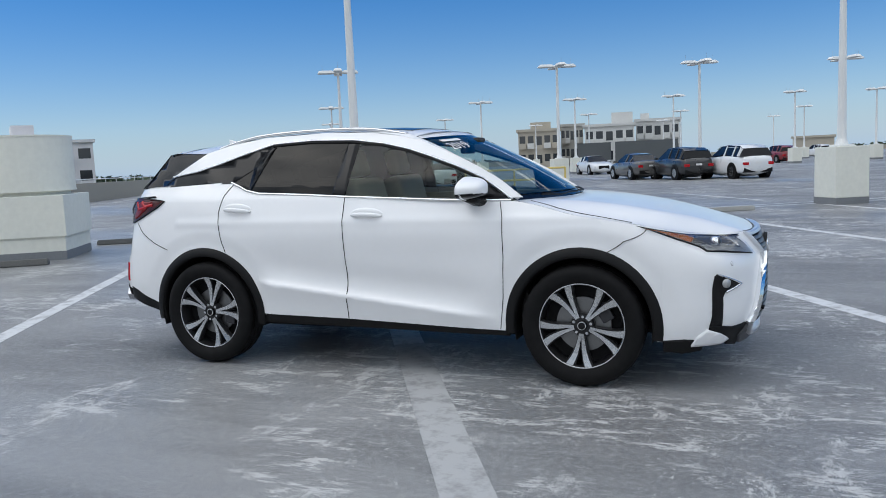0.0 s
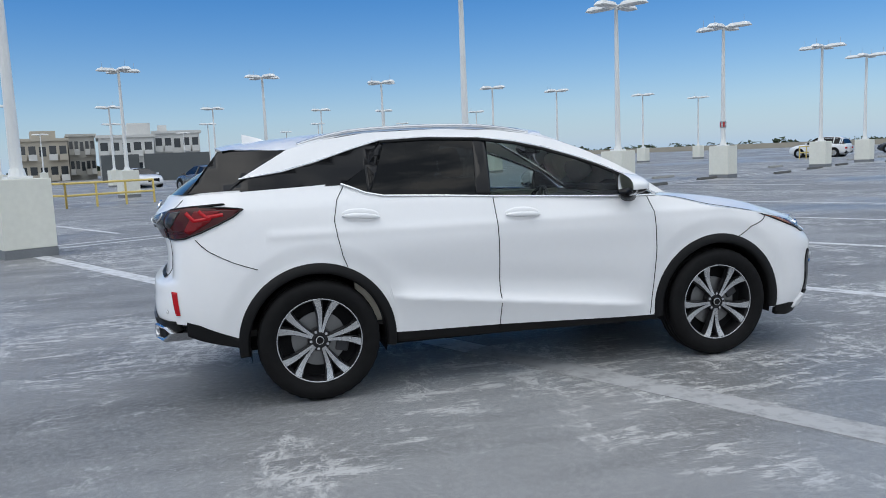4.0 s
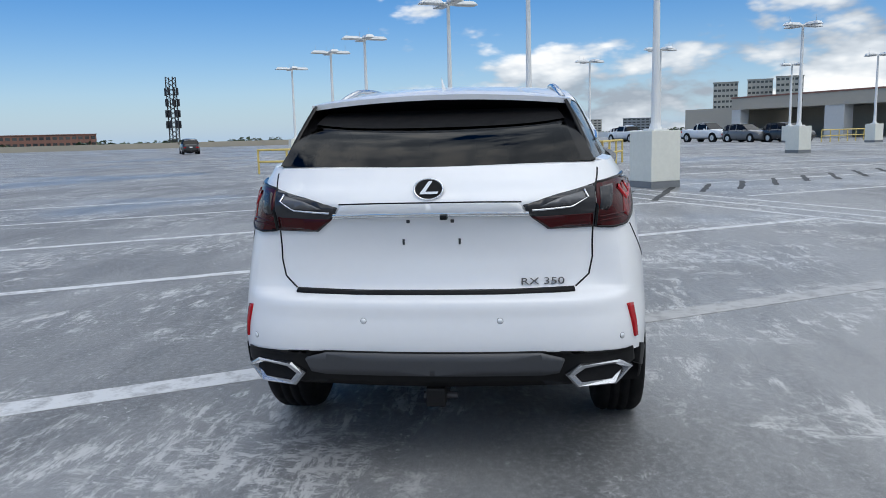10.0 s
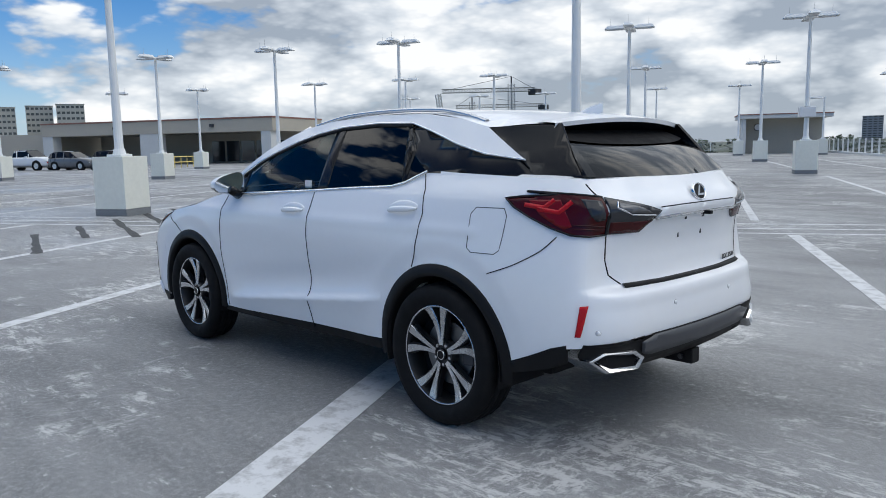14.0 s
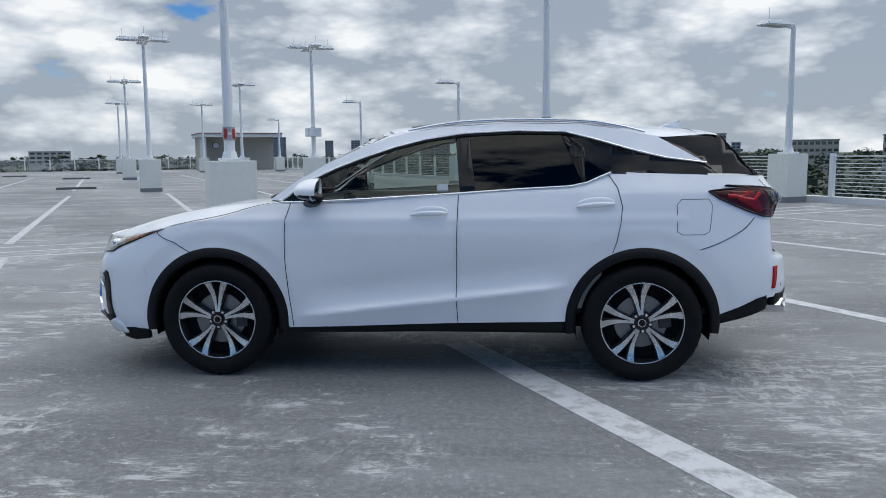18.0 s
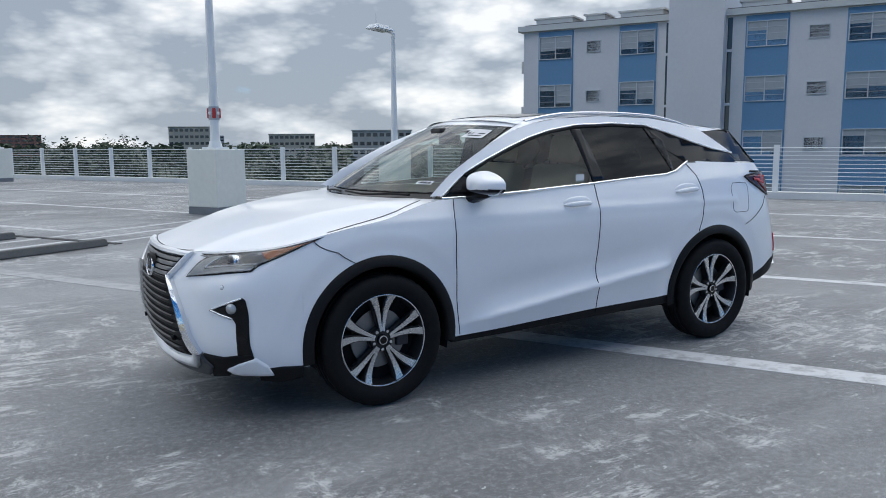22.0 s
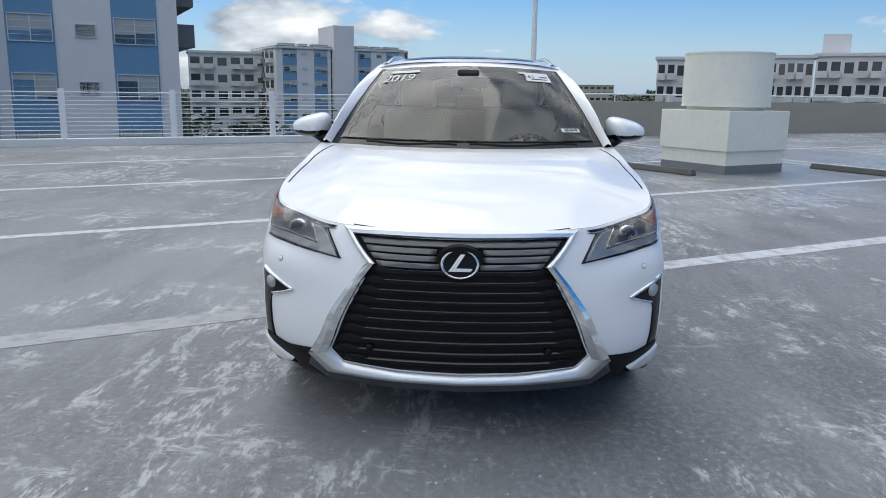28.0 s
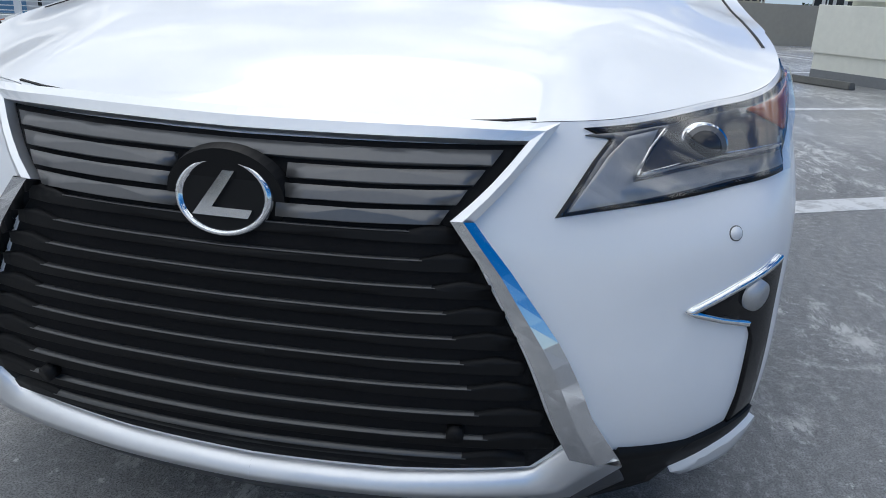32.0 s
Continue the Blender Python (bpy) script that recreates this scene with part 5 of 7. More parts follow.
def fill(poly, step_a, step_b):
    """A flat polygon in (a, b), cut into cells."""
    bm = bmesh.new()
    f = bm.faces.new([bm.verts.new((a, b, 0)) for a, b in poly])
    bmesh.ops.triangulate(bm, faces=[f], ngon_method="EAR_CLIP")
    for axis, step in ((0, step_a), (1, step_b)):
        lo, hi = min(p[axis] for p in poly), max(p[axis] for p in poly)
        k = math.floor(lo / step) + 1
        while k * step < hi - 1e-5:
            no = Vector((1, 0, 0)) if axis == 0 else Vector((0, 1, 0))
            bmesh.ops.bisect_plane(bm, geom=bm.verts[:] + bm.edges[:] + bm.faces[:], dist=1e-6, plane_co=no * (k * step), plane_no=no)
            k += 1
    bmesh.ops.remove_doubles(bm, verts=bm.verts[:], dist=1e-5)
    return bm


def lay(bm, where, off, thick):
    """Lay a flat cut sheet on a surface: where(a, b) gives point and normal. Adds thickness inwards."""
    bm.normal_update()
    info = {v: where(v.co.x, v.co.y) for v in bm.verts}
    faces, rim = bm.faces[:], [e for e in bm.edges if e.is_boundary]
    rim_verts = {v for e in rim for v in e.verts}
    inner = {v: bm.verts.new(info[v][0] + info[v][1] * (off - thick)) for v in rim_verts} if thick else {}
    for v, (p, n) in info.items():
        v.co = p + n * off
    bm.normal_update()
    if sum(f.normal.dot(info[f.verts[0]][1]) * f.calc_area() for f in faces) < 0:
        bmesh.ops.reverse_faces(bm, faces=faces)
    for e in rim:
        if thick and not all(abs(v.co.y) < 1e-3 for v in e.verts):
            a, b = e.verts
            bm.faces.new((a, b, inner[b], inner[a]))
    bmesh.ops.recalc_face_normals(bm, faces=bm.faces[:]) if thick and len(faces) > 1 else None
    return bm


def on_skin(u, z):
    return skin(u, z), skin_normal(u, z)


def side_poly(pts):
    return [(u_at_x(x, z), z) for x, z in pts]


def widen(y, z):
    """The nose broadens towards the lamps and the bumper corners."""
    k = 1 + 0.075 * smooth(0.40, 0.70, z)
    return y * (k + (1.05 - k) * smooth(0.55, 0.70, y))


def front_poly(pts):
    low = [(y, z, z - 0.018 * smooth(0.55, 0.38, z)) for y, z in pts]
    return [(u_at_y(widen(y, z), d), d) for y, z, d in low]


def rear_poly(pts):
    return [(u_at_y(y, z, True), z) for y, z in pts]


def skin_patch(poly, off=0.004, thick=0.012, su=0.12, sz=0.03):
    return lay(fill(poly, su, sz), on_skin, off, thick)


def resample(pts, step, closed=False):
    out = []
    run = list(pts) + ([pts[0]] if closed else [])
    for (a, b), (c, d) in zip(run, run[1:]):
        k = max(1, int(math.hypot((c - a), (d - b)) / step))
        out += [(a + (c - a) * i / k, b + (d - b) * i / k) for i in range(k)]
    if not closed:
        out.append(run[-1])
    return out


def strip(points, normals, width, thick, closed=False):
    """A raised band that follows points on a surface."""
    bm = bmesh.new()
    n = len(points)
    rows = []
    for i in range(n):
        a, b = (points[(i - 1) % n], points[(i + 1) % n]) if closed else (points[max(i - 1, 0)], points[min(i + 1, n - 1)])
        side = normals[i].cross((b - a)).normalized() * width / 2
        up = normals[i] * thick
        low = normals[i] * -0.004
        p = points[i]
        rows.append([bm.verts.new(q) for q in (p - side + low, p - side * 0.8 + up, p + side * 0.8 + up, p + side + low)])
    for i in range(n if closed else n - 1):
        r, s = rows[i], rows[(i + 1) % n]
        for k in range(3):
            bm.faces.new((r[k], r[k + 1], s[k + 1], s[k]))
    bmesh.ops.recalc_face_normals(bm, faces=bm.faces[:])
    return bm


def skin_strip(poly, width, thick=0.003, step=0.1, closed=False):
    pts = resample(poly, step, closed)
    return strip([skin(u, z) for u, z in pts], [skin_normal(u, z) for u, z in pts], width, thick, closed)


# lower body shell: one panel per stretch of the side
def low_edge(x, u):
    if u < 4.6:
        return 0.30 + 0.02 * smooth(3.0, 4.6, u) * 0
    return table(((-2.4, 0.56), (-2.1, 0.53), (-1.95, 0.462), (-1.87, 0.425), (-0.925, 0.385), (-0.2, 0.37), (0.925, 0.33), (1.865, 0.30), (2.1, 0.31), (2.5, 0.30)), x)


STATIONS = []
for xc in (WB, -WB):
    STATIONS += [(xc + 0.47 * math.cos(radians(a)), max(WR + 0.47 * math.sin(radians(a)), 0.0)) for a in [0] + list(range(8, 173, 7)) + [180]]


def shell(u0, u1, name, label=""):
    us = [u0 + (u1 - u0) * k / max(1, round((u1 - u0) / 0.06)) for k in range(round((u1 - u0) / 0.06) + 1)]
    cols = []
    for u in us:
        p = skin(u, 0.6)
        cols.append((u, low_edge(p.x, u)))
    for x, z in STATIONS:
        u = u_at_x(x, 0.5)
        if u0 < u < u1:
            cols.append((u, None))
    cols.sort()
    bm = bmesh.new()
    rows = 56
    grid = []
    for u, zl in cols:
        x = skin(u, 0.55).x
        low = low_edge(x, u)
        for xc in (WB, -WB):
            d = abs(x - xc)
            if d < 0.4701:
                low = max(low, WR + math.sqrt(max(0.0, 0.4702 ** 2 - d * d)))
        top = rim_top(u)
        low = min(low, top - 0.05)
        grid.append([bm.verts.new(skin(u, low + (top - low) * k / rows)) for k in range(rows + 1)])
    for a, b in zip(grid, grid[1:]):
        for k in range(rows):
            bm.faces.new((a[k], b[k], b[k + 1], a[k + 1]))
    bmesh.ops.recalc_face_normals(bm, faces=bm.faces[:])
    f = bm.faces[len(bm.faces) // 2]
    c = f.calc_center_median()
    if f.normal.dot(Vector((c.x * 0.3, c.y, 0))) < 0:
        bmesh.ops.reverse_faces(bm, faces=bm.faces[:])
    both(name, bm, M_PAINT, label=label)


SEAM_F, SEAM_B = 0.905, -0.215
shell(0.0, 4.35, "front_bumper", "white front bumper")
shell(4.35, u_at_x(SEAM_F, 0.8), "front_wing")
shell(u_at_x(SEAM_F, 0.8), u_at_x(SEAM_B, 0.8), "front_door")
shell(u_at_x(SEAM_B, 0.8), u_at_x(-1.22, 0.95), "rear_door")
shell(u_at_x(-1.22, 0.95), 13.25, "rear_quarter_panel")
shell(13.25, NP - 1.0, "tailgate_and_bumper", "white tailgate and rear bumper skin")

# shut lines
for pts in (((SEAM_F - 0.02, 1.15), (0.91, 1.05), (0.915, 0.8), (0.90, 0.55), (0.875, 0.34)),
            ((-0.225, 1.20), (-0.215, 0.9), (-0.21, 0.55), (-0.22, 0.345)),
            ((-1.18, 1.325), (-1.235, 1.24), (-1.262, 1.12), (-1.25, 1.02), (-1.225, 0.90), (-1.20, 0.83)),
            ((-1.74, 0.85), (-1.88, 0.90), (-2.02, 0.975), (-2.09, 1.045)),
            ((1.55, 0.83), (1.66, 0.90), (1.79, 0.975))):
    both("shut_line", skin_strip(side_poly(pts), 0.005, 0.003, 0.03), M_CLAD)
both("shut_line", skin_strip(rear_poly([(0.665, 1.28), (0.645, 1.2), (0.64, 1.04), (0.64, 0.93), (0.625, 0.86), (0.57, 0.815)]), 0.008, 0.0015, 0.05), M_CLAD)
part("fuel_flap_line", skin_strip(side_poly([(-1.60, 0.965), (-1.60, 1.13), (-1.63, 1.165), (-1.80, 1.165), (-1.82, 1.13), (-1.80, 0.965), (-1.77, 0.945), (-1.63, 0.945)]), 0.005, 0.001, 0.05, True), M_GREYVAL, CAR)

# sills and dark lower edge
sill = [(0.93, 0.332), (0.3, 0.352), (-0.4, 0.376), (-0.92, 0.387), (-0.92, 0.322), (-0.4, 0.312), (0.3, 0.302), (0.93, 0.295)]
both("sill", skin_patch(side_poly(sill), -0.004, 0.05), M_CLAD, label="black plastic sill")

# arch trims
for xc, nm in ((WB, "front_arch_trim"), (-WB, "rear_arch_trim")):
    bm = bmesh.new()
    rows = []
    a0, a1 = (-9, 188)
    for k in range(41):
        a = radians(a0 + (a1 - a0) * k / 40)
        ring = []
        for r, push in ((0.486, 0.001), (0.482, 0.010), (0.44, 0.014), (0.425, 0.012), (0.418, -0.02), (0.42, -0.16)):
            x, z = xc + r * math.cos(a), WR + r * math.sin(a)
            zz = max(z, 0.22)
            p = skin(u_at_x(x, max(zz, 0.3)), max(zz, 0.3))
            ring.append(bm.verts.new((x, p.y + push, zz)))
        rows.append(ring)
    for a, b in zip(rows, rows[1:]):
        for k in range(5):
            bm.faces.new((a[k], a[k + 1], b[k + 1], b[k]))
    bmesh.ops.recalc_face_normals(bm, faces=bm.faces[:])
    both(nm, bm, M_CLAD, label="black plastic wheel arch trim")
    # dark liner inside the arch
    bm = bmesh.new()
    rows = []
    for k in range(25):
        a = radians(-14 + 208 * k / 24)
        rows.append([bm.verts.new((xc + 0.425 * math.cos(a), y, max(WR + 0.425 * math.sin(a), 0.2))) for y in (0.91, 0.55)])
    for a, b in zip(rows, rows[1:]):
        bm.faces.new((a[0], a[1], b[1], b[0]))
    bm.faces.new([r[1] for r in rows])
    both("arch_liner", bm, M_RUBBER_SHADE)

# underbody
part("underbody", boxed(-1.90, -0.60, 0.30, 2.05, 0.60, 0.44, bevel=0.03), M_RUBBER_SHADE, CAR)
part("floor_pan", boxed(-0.95, -0.80, 0.29, 0.95, 0.80, 0.38), M_RUBBER_SHADE, CAR)
for s in (1, -1):
    part("axle_arm", tubed((s * WB, -0.7, WR), (s * WB, 0.7, WR), 0.05), M_STEEL_DK, CAR)

# ---- bonnet ----
us = [k * 0.06 for k in range(int(u_at_x(0.97, 1.1) / 0.06) + 1)] + [u_at_x(0.965, 1.13)]
rim = []
for u in us:
    p = skin(u, rim_top(u))
    rim.append((p.x, p.y))
run = [0.0]
for (a, b), (p, q) in zip(rim, rim[1:]):
    run.append(run[-1] + math.hypot(p - a, q - b))
bm = bmesh.new()
lines = []
for (x, y), s in list(zip(rim, run)):
    yb = 0.76 * (0.5 * s / run[-1] + 0.5 * min(1.0, y / rim[-1][1]))
    xb = 1.215 - 0.26 * (yb / 0.80) ** 2
    lines.append([(x + (xb - x) * k / 30, y + (yb - y) * k / 30) for k in range(31)])
grid = [[bm.verts.new((x, y, hood(x, y) + 0.001)) for x, y in ln] for ln in [[(x, -y) for x, y in ln] for ln in lines[:0:-1]] + lines]
for a, b in zip(grid, grid[1:]):
    for k in range(30):
        bm.faces.new((a[k], b[k], b[k + 1], a[k + 1]))
bmesh.ops.recalc_face_normals(bm, faces=bm.faces[:])
if sum(f.normal.z for f in bm.faces) < 0:
    bmesh.ops.reverse_faces(bm, faces=bm.faces[:])
part("bonnet", bm, M_PAINT, CAR, "white bonnet with two soft creases", smooth=True)


def top_strip(pts, width, thick=0.0025):
    run = resample(pts, 0.04)
    ps = [Vector((x, y, hood(x, y) + 0.001)) for x, y in run]
    ns = []
    for x, y in run:
        ns.append(Vector((-(hood(x + 0.01, y) - hood(x - 0.01, y)) / 0.02, -(hood(x, y + 0.01) - hood(x, y - 0.01)) / 0.02, 1)).normalized())
    return strip(ps, ns, width, thick)


both("bonnet_gap", top_strip([(1.06, 0.745), (1.13, 0.775), (1.25, 0.815), (1.45, 0.838), (1.62, 0.850), (1.70, 0.853)], 0.007), M_CLAD)
edge = [(skin(u_at_y(abs(0.055 * k), 0.90), 0.90).x - 0.014, 0.055 * k) for k in range(-8, 9)]
part("bonnet_gap", top_strip(edge, 0.005), M_CLAD, CAR)

# ---- greenhouse ----
def cabin_y(x, z):
    y = 0.845 - (z - 1.19) * 0.565
    y -= 0.045 * smooth(0.45, 1.0, x)
    y -= 0.15 * max(0.0, (-1.25 - x) / 0.95) ** 1.8
    y += 0.012 * math.sin(math.pi * min(1, max(0, (z - 1.18) / 0.45)))
    return y


def on_cabin(x, z):
    p = Vector((x, cabin_y(x, z), z))
    n = Vector((-(cabin_y(x + 0.01, z) - cabin_y(x - 0.01, z)) / 0.02, 1, -(cabin_y(x, z + 0.01) - cabin_y(x, z - 0.01)) / 0.02)).normalized()
    return p, n


def cabin_patch(poly, off=0.0, thick=0.012):
    return lay(fill(poly, 0.08, 0.06), on_cabin, off, thick)


def cabin_strip(pts, width, thick=0.004, off=0.0):
    run = resample(pts, 0.05)
    info = [on_cabin(x, z) for x, z in run]
    return strip([p + n * off for p, n in info], [n for _, n in info], width, thick)


DLO_TOP = [(0.935, 1.172), (0.76, 1.300), (0.58, 1.380), (0.40, 1.447), (0.20, 1.512), (0.0, 1.560), (-0.25, 1.596), (-0.60, 1.610), (-0.912, 1.600), (-1.11, 1.548), (-1.35, 1.475), (-1.554, 1.424), (-1.813, 1.390)]
ROOF_EDGE = [(1.03, 1.172), (0.86, 1.295), (0.68, 1.395), (0.48, 1.490), (0.30, 1.560), (0.12, 1.607), (-0.10, 1.640), (-0.50, 1.662), (-1.0, 1.652), (-1.30, 1.612), (-1.511, 1.562)]
ROOF_LINE = ROOF_EDGE + [(-1.72, 1.568), (-1.95, 1.570)]


def at_len(pts, t):
    """A point at the share t of a polyline's length."""
    d = [0.0]
    for (a, b), (c, e) in zip(pts, pts[1:]):
        d.append(d[-1] + math.hypot(c - a, e - b))
    q = t * d[-1]
    k = max(i for i in range(len(pts) - 1) if d[i] <= q + 1e-9)
    f = (q - d[k]) / (d[k + 1] - d[k])
    return pts[k][0] + (pts[k + 1][0] - pts[k][0]) * f, pts[k][1] + (pts[k + 1][1] - pts[k][1]) * f


bm = bmesh.new()
rows = []
for k in range(49):
    a, b = at_len(DLO_TOP, k / 48), at_len(ROOF_EDGE, k / 48)
    rows.append([bm.verts.new(on_cabin(a[0] + (b[0] - a[0]) * j / 4, a[1] + (b[1] - a[1]) * j / 4)[0] + Vector((0, 0.003, 0))) for j in range(5)])
for a, b in zip(rows, rows[1:]):
    for k in range(4):
        bm.faces.new((a[k], a[k + 1], b[k + 1], b[k]))
bmesh.ops.recalc_face_normals(bm, faces=bm.faces[:])
if sum(f.normal.y for f in bm.faces) < 0:
    bmesh.ops.reverse_faces(bm, faces=bm.faces[:])
both("roof_side_rail", bm, M_PAINT)
both("door_front_quarter", cabin_patch([(0.93, 1.165), (0.76, 1.295), (0.69, 1.325), (0.70, 1.160)], -0.003), M_GLOSSBLK)
both("front_side_window", cabin_patch([(0.685, 1.162), (0.675, 1.335), (0.58, 1.375), (0.40, 1.440), (0.20, 1.505), (0.0, 1.553), (-0.195, 1.585), (-0.235, 1.207), (0.38, 1.176)], -0.004, 0.0), G_SIDE, label="lightly tinted front side window")
both("window_pillar", cabin_patch([(-0.235, 1.203), (-0.193, 1.592), (-0.285, 1.600), (-0.335, 1.210)], -0.001), M_GLOSSBLK)
both("window_divider", cabin_patch([(0.70, 1.160), (0.69, 1.327), (0.675, 1.334), (0.684, 1.160)], 0.0), M_GLOSSBLK)
both("rear_side_window", cabin_patch([(-0.337, 1.212), (-0.287, 1.597), (-0.60, 1.602), (-0.89, 1.580), (-1.02, 1.448), (-1.02, 1.258), (-0.93, 1.245), (-0.59, 1.228)], -0.004, 0.0), G_DARK, label="dark privacy glass")
both("rear_quarter_window", cabin_patch([(-1.035, 1.268), (-1.035, 1.428), (-1.185, 1.330), (-1.13, 1.302)], -0.004, 0.0), G_DARK, label="dark privacy glass")
both("window_divider", cabin_patch([(-1.02, 1.258), (-1.02, 1.45), (-0.89, 1.582), (-0.915, 1.584), (-1.035, 1.446), (-1.035, 1.264)], 0.0), M_GLOSSBLK)
both("rear_pillar_trim", cabin_patch([(-0.91, 1.596), (-1.11, 1.546), (-1.35, 1.473), (-1.554, 1.422), (-1.813, 1.388), (-1.90, 1.309), (-1.75, 1.314), (-1.21, 1.330), (-1.188, 1.328), (-1.036, 1.424), (-1.03, 1.446)], -0.002), M_GLOSSBLK, label="gloss black rear pillar trim")
both("rear_pillar_trim", cabin_patch([(-1.813, 1.390), (-1.511, 1.561), (-1.72, 1.566), (-1.93, 1.568), (-2.13, 1.31), (-1.90, 1.309)], -0.002), M_GLOSSBLK, label="gloss black rear pillar trim")
both("belt_chrome", cabin_strip([(0.955, 1.155), (0.80, 1.157), (0.38, 1.176), (-0.22, 1.207), (-0.59, 1.230), (-0.94, 1.247), (-1.05, 1.270), (-1.13, 1.305), (-1.2, 1.332)], 0.016, 0.007, 0.002), M_CHROME, label="bright chrome belt strip")
both("window_top_chrome", cabin_strip([(0.965, 1.162), (0.935, 1.178)] + DLO_TOP[1:], 0.010, 0.006, 0.003), M_CHROME)
both("window_top_seal", cabin_strip([(x - 0.004, z - 0.012) for x, z in DLO_TOP[1:9]], 0.016, 0.004, 0.0), M_CLAD)

# windscreen
def screen(a, v):
    x0, x1 = 1.215 - 0.235 * abs(a) ** 2, 0.335 - 0.135 * abs(a) ** 2
    x = x0 + (x1 - x0) * v
    y = a * (0.775 + (0.555 - 0.775) * v)
    z = (1.150 + 0.005 * a * a) + (1.632 - 0.028 * a * a - 1.150) * v + 0.030 * math.sin(math.pi * v) * (1 - 0.4 * a * a)
    return Vector((x, y, z))


def sheet(fn, na, nv, a0=-1.0, a1=1.0, v0=0.0, v1=1.0):
    bm = bmesh.new()
    g = [[bm.verts.new(fn(a0 + (a1 - a0) * i / na, v0 + (v1 - v0) * j / nv)) for j in range(nv + 1)] for i in range(na + 1)]
    for i in range(na):
        for j in range(nv):
            bm.faces.new((g[i][j], g[i + 1][j], g[i + 1][j + 1], g[i][j + 1]))
    bm.normal_update()
    if sum(f.normal.dot(f.calc_center_median() - Vector((-0.4, 0, 0.9))) for f in bm.faces) < 0:
        bmesh.ops.reverse_faces(bm, faces=bm.faces[:])
    return bm


windscreen = part("windscreen", sheet(screen, 20, 12, -0.955, 0.955, 0.06, 0.935), G_FRONT, CAR, "clear windscreen", smooth=True)
bm = sheet(lambda a, v: screen(a, v) - Vector((0.004, 0, 0.004)), 20, 2, -1, 1, -0.02, 0.075)
part("windscreen_band", bm, M_GLOSSBLK, CAR, smooth=True)
part("windscreen_band", sheet(lambda a, v: screen(a, v) - Vector((0.003, 0, 0.003)), 20, 2, -1, 1, 0.905, 0.945), M_GLOSSBLK, CAR, smooth=True)
part("roof_header", sheet(screen, 20, 3, -1, 1, 0.937, 1.01), M_PAINT, CAR, smooth=True)
both("windscreen_edge", sheet(lambda a, v: screen(a, v) - Vector((0.004, 0, 0.004)), 2, 12, 0.95, 1.0, 0.0, 1.0), M_GLOSSBLK)
# front pillar, between the screen's edge and the side rail
bm = bmesh.new()
row = []
for k in range(13):
    v = k / 12
    p = screen(1.0, v)
    x, z = [(x, z) for x, z in [(0, 0)]][0], 0
    s = v * 5.0
    i = min(int(s), 4)
    e = [a + (b - a) * (s - i) for a, b in zip(ROOF_EDGE[i], ROOF_EDGE[i + 1])]
    q, n = on_cabin(*e)
    row.append((bm.verts.new(p + Vector((0, 0, -0.002))), bm.verts.new((p + q) / 2 + n * 0.006 + Vector((0.008, 0, 0.008))), bm.verts.new(q + n * 0.002)))
for a, b in zip(row, row[1:]):
    bm.faces.new((a[0], a[1], b[1], b[0]))
    bm.faces.new((a[1], a[2], b[2], b[1]))
bmesh.ops.recalc_face_normals(bm, faces=bm.faces[:])
both("front_pillar", bm, M_PAINT)

# roof
ROOF_MID = ((-2.1, 1.590), (-1.95, 1.605), (-1.6, 1.642), (-1.2, 1.672), (-0.6, 1.690), (-0.1, 1.685), (0.15, 1.664), (0.34, 1.634))


def roof(a, s):
    x = 0.20 + (-1.93 - 0.20) * s
    ze = curve([(p, q) for p, q in ROOF_LINE[::-1]], x)
    ye = cabin_y(x, ze)
    xx = x + (0.135 * (1 - a * a)) * max(0, 1 - s * 5)
    zm = curve(ROOF_MID, xx)
    return Vector((xx, a * ye, ze + (zm - ze) * (1 - abs(a) ** 2.6)))


part("roof", sheet(roof, 24, 40, v1=0.95), M_PAINT, CAR, "white roof panel", smooth=True)
part("sunroof", sheet(lambda a, s: roof(a, s) + Vector((0, 0, 0.004)), 10, 10, -0.72, 0.72, 0.06, 0.30), M_GLOSSBLK, CAR, "dark glass sunroof", smooth=True)
for s in (1, -1):
    bm = bmesh.new()
    pts = []
    for k in range(25):
        q = 0.04 + 0.73 * k / 24
        p = roof(0.90 * s, q)
        lift = 0.020 * min(1, 5 * k / 24, 5 * (24 - k) / 24)
        pts.append(p + Vector((0, 0.0, lift - 0.004)))
    rings = []
    for k, p in enumerate(pts):
        d = (pts[min(k + 1, 24)] - pts[max(k - 1, 0)]).normalized()
        side = d.cross(Vector((0, 0, 1))).normalized()
        up = side.cross(d)
        rings.append([bm.verts.new(p + side * 0.016 * math.cos(w) + up * 0.013 * math.sin(w)) for w in [i * math.tau / 10 for i in range(10)]])
    for a, b in zip(rings, rings[1:]):
        for i in range(10):
            bm.faces.new((a[i], a[(i + 1) % 10], b[(i + 1) % 10], b[i]))
    bmesh.ops.recalc_face_normals(bm, faces=bm.faces[:])
    part("roof_rail", bm, M_SATIN, CAR, "slim silver roof rail", smooth=True)
bm = sheet(lambda a, v: Vector((-1.62 - 0.16 * v, 0.012 * a * (1 - v) * (1 if abs(a) < 2 else 1), table(ROOF_MID, -1.62 - 0.16 * v) + 0.068 * (v ** 0.8) * (1 - abs(a)) ** 0.4 - 0.003)), 8, 8)
part("antenna_fin", bm, M_PAINT, CAR, smooth=True)

# spoiler, rear window
def tail_edge(a):
    return Vector((-1.965 + 0.06 * a * a, a * 0.575, 1.598 - 0.03 * a * a))


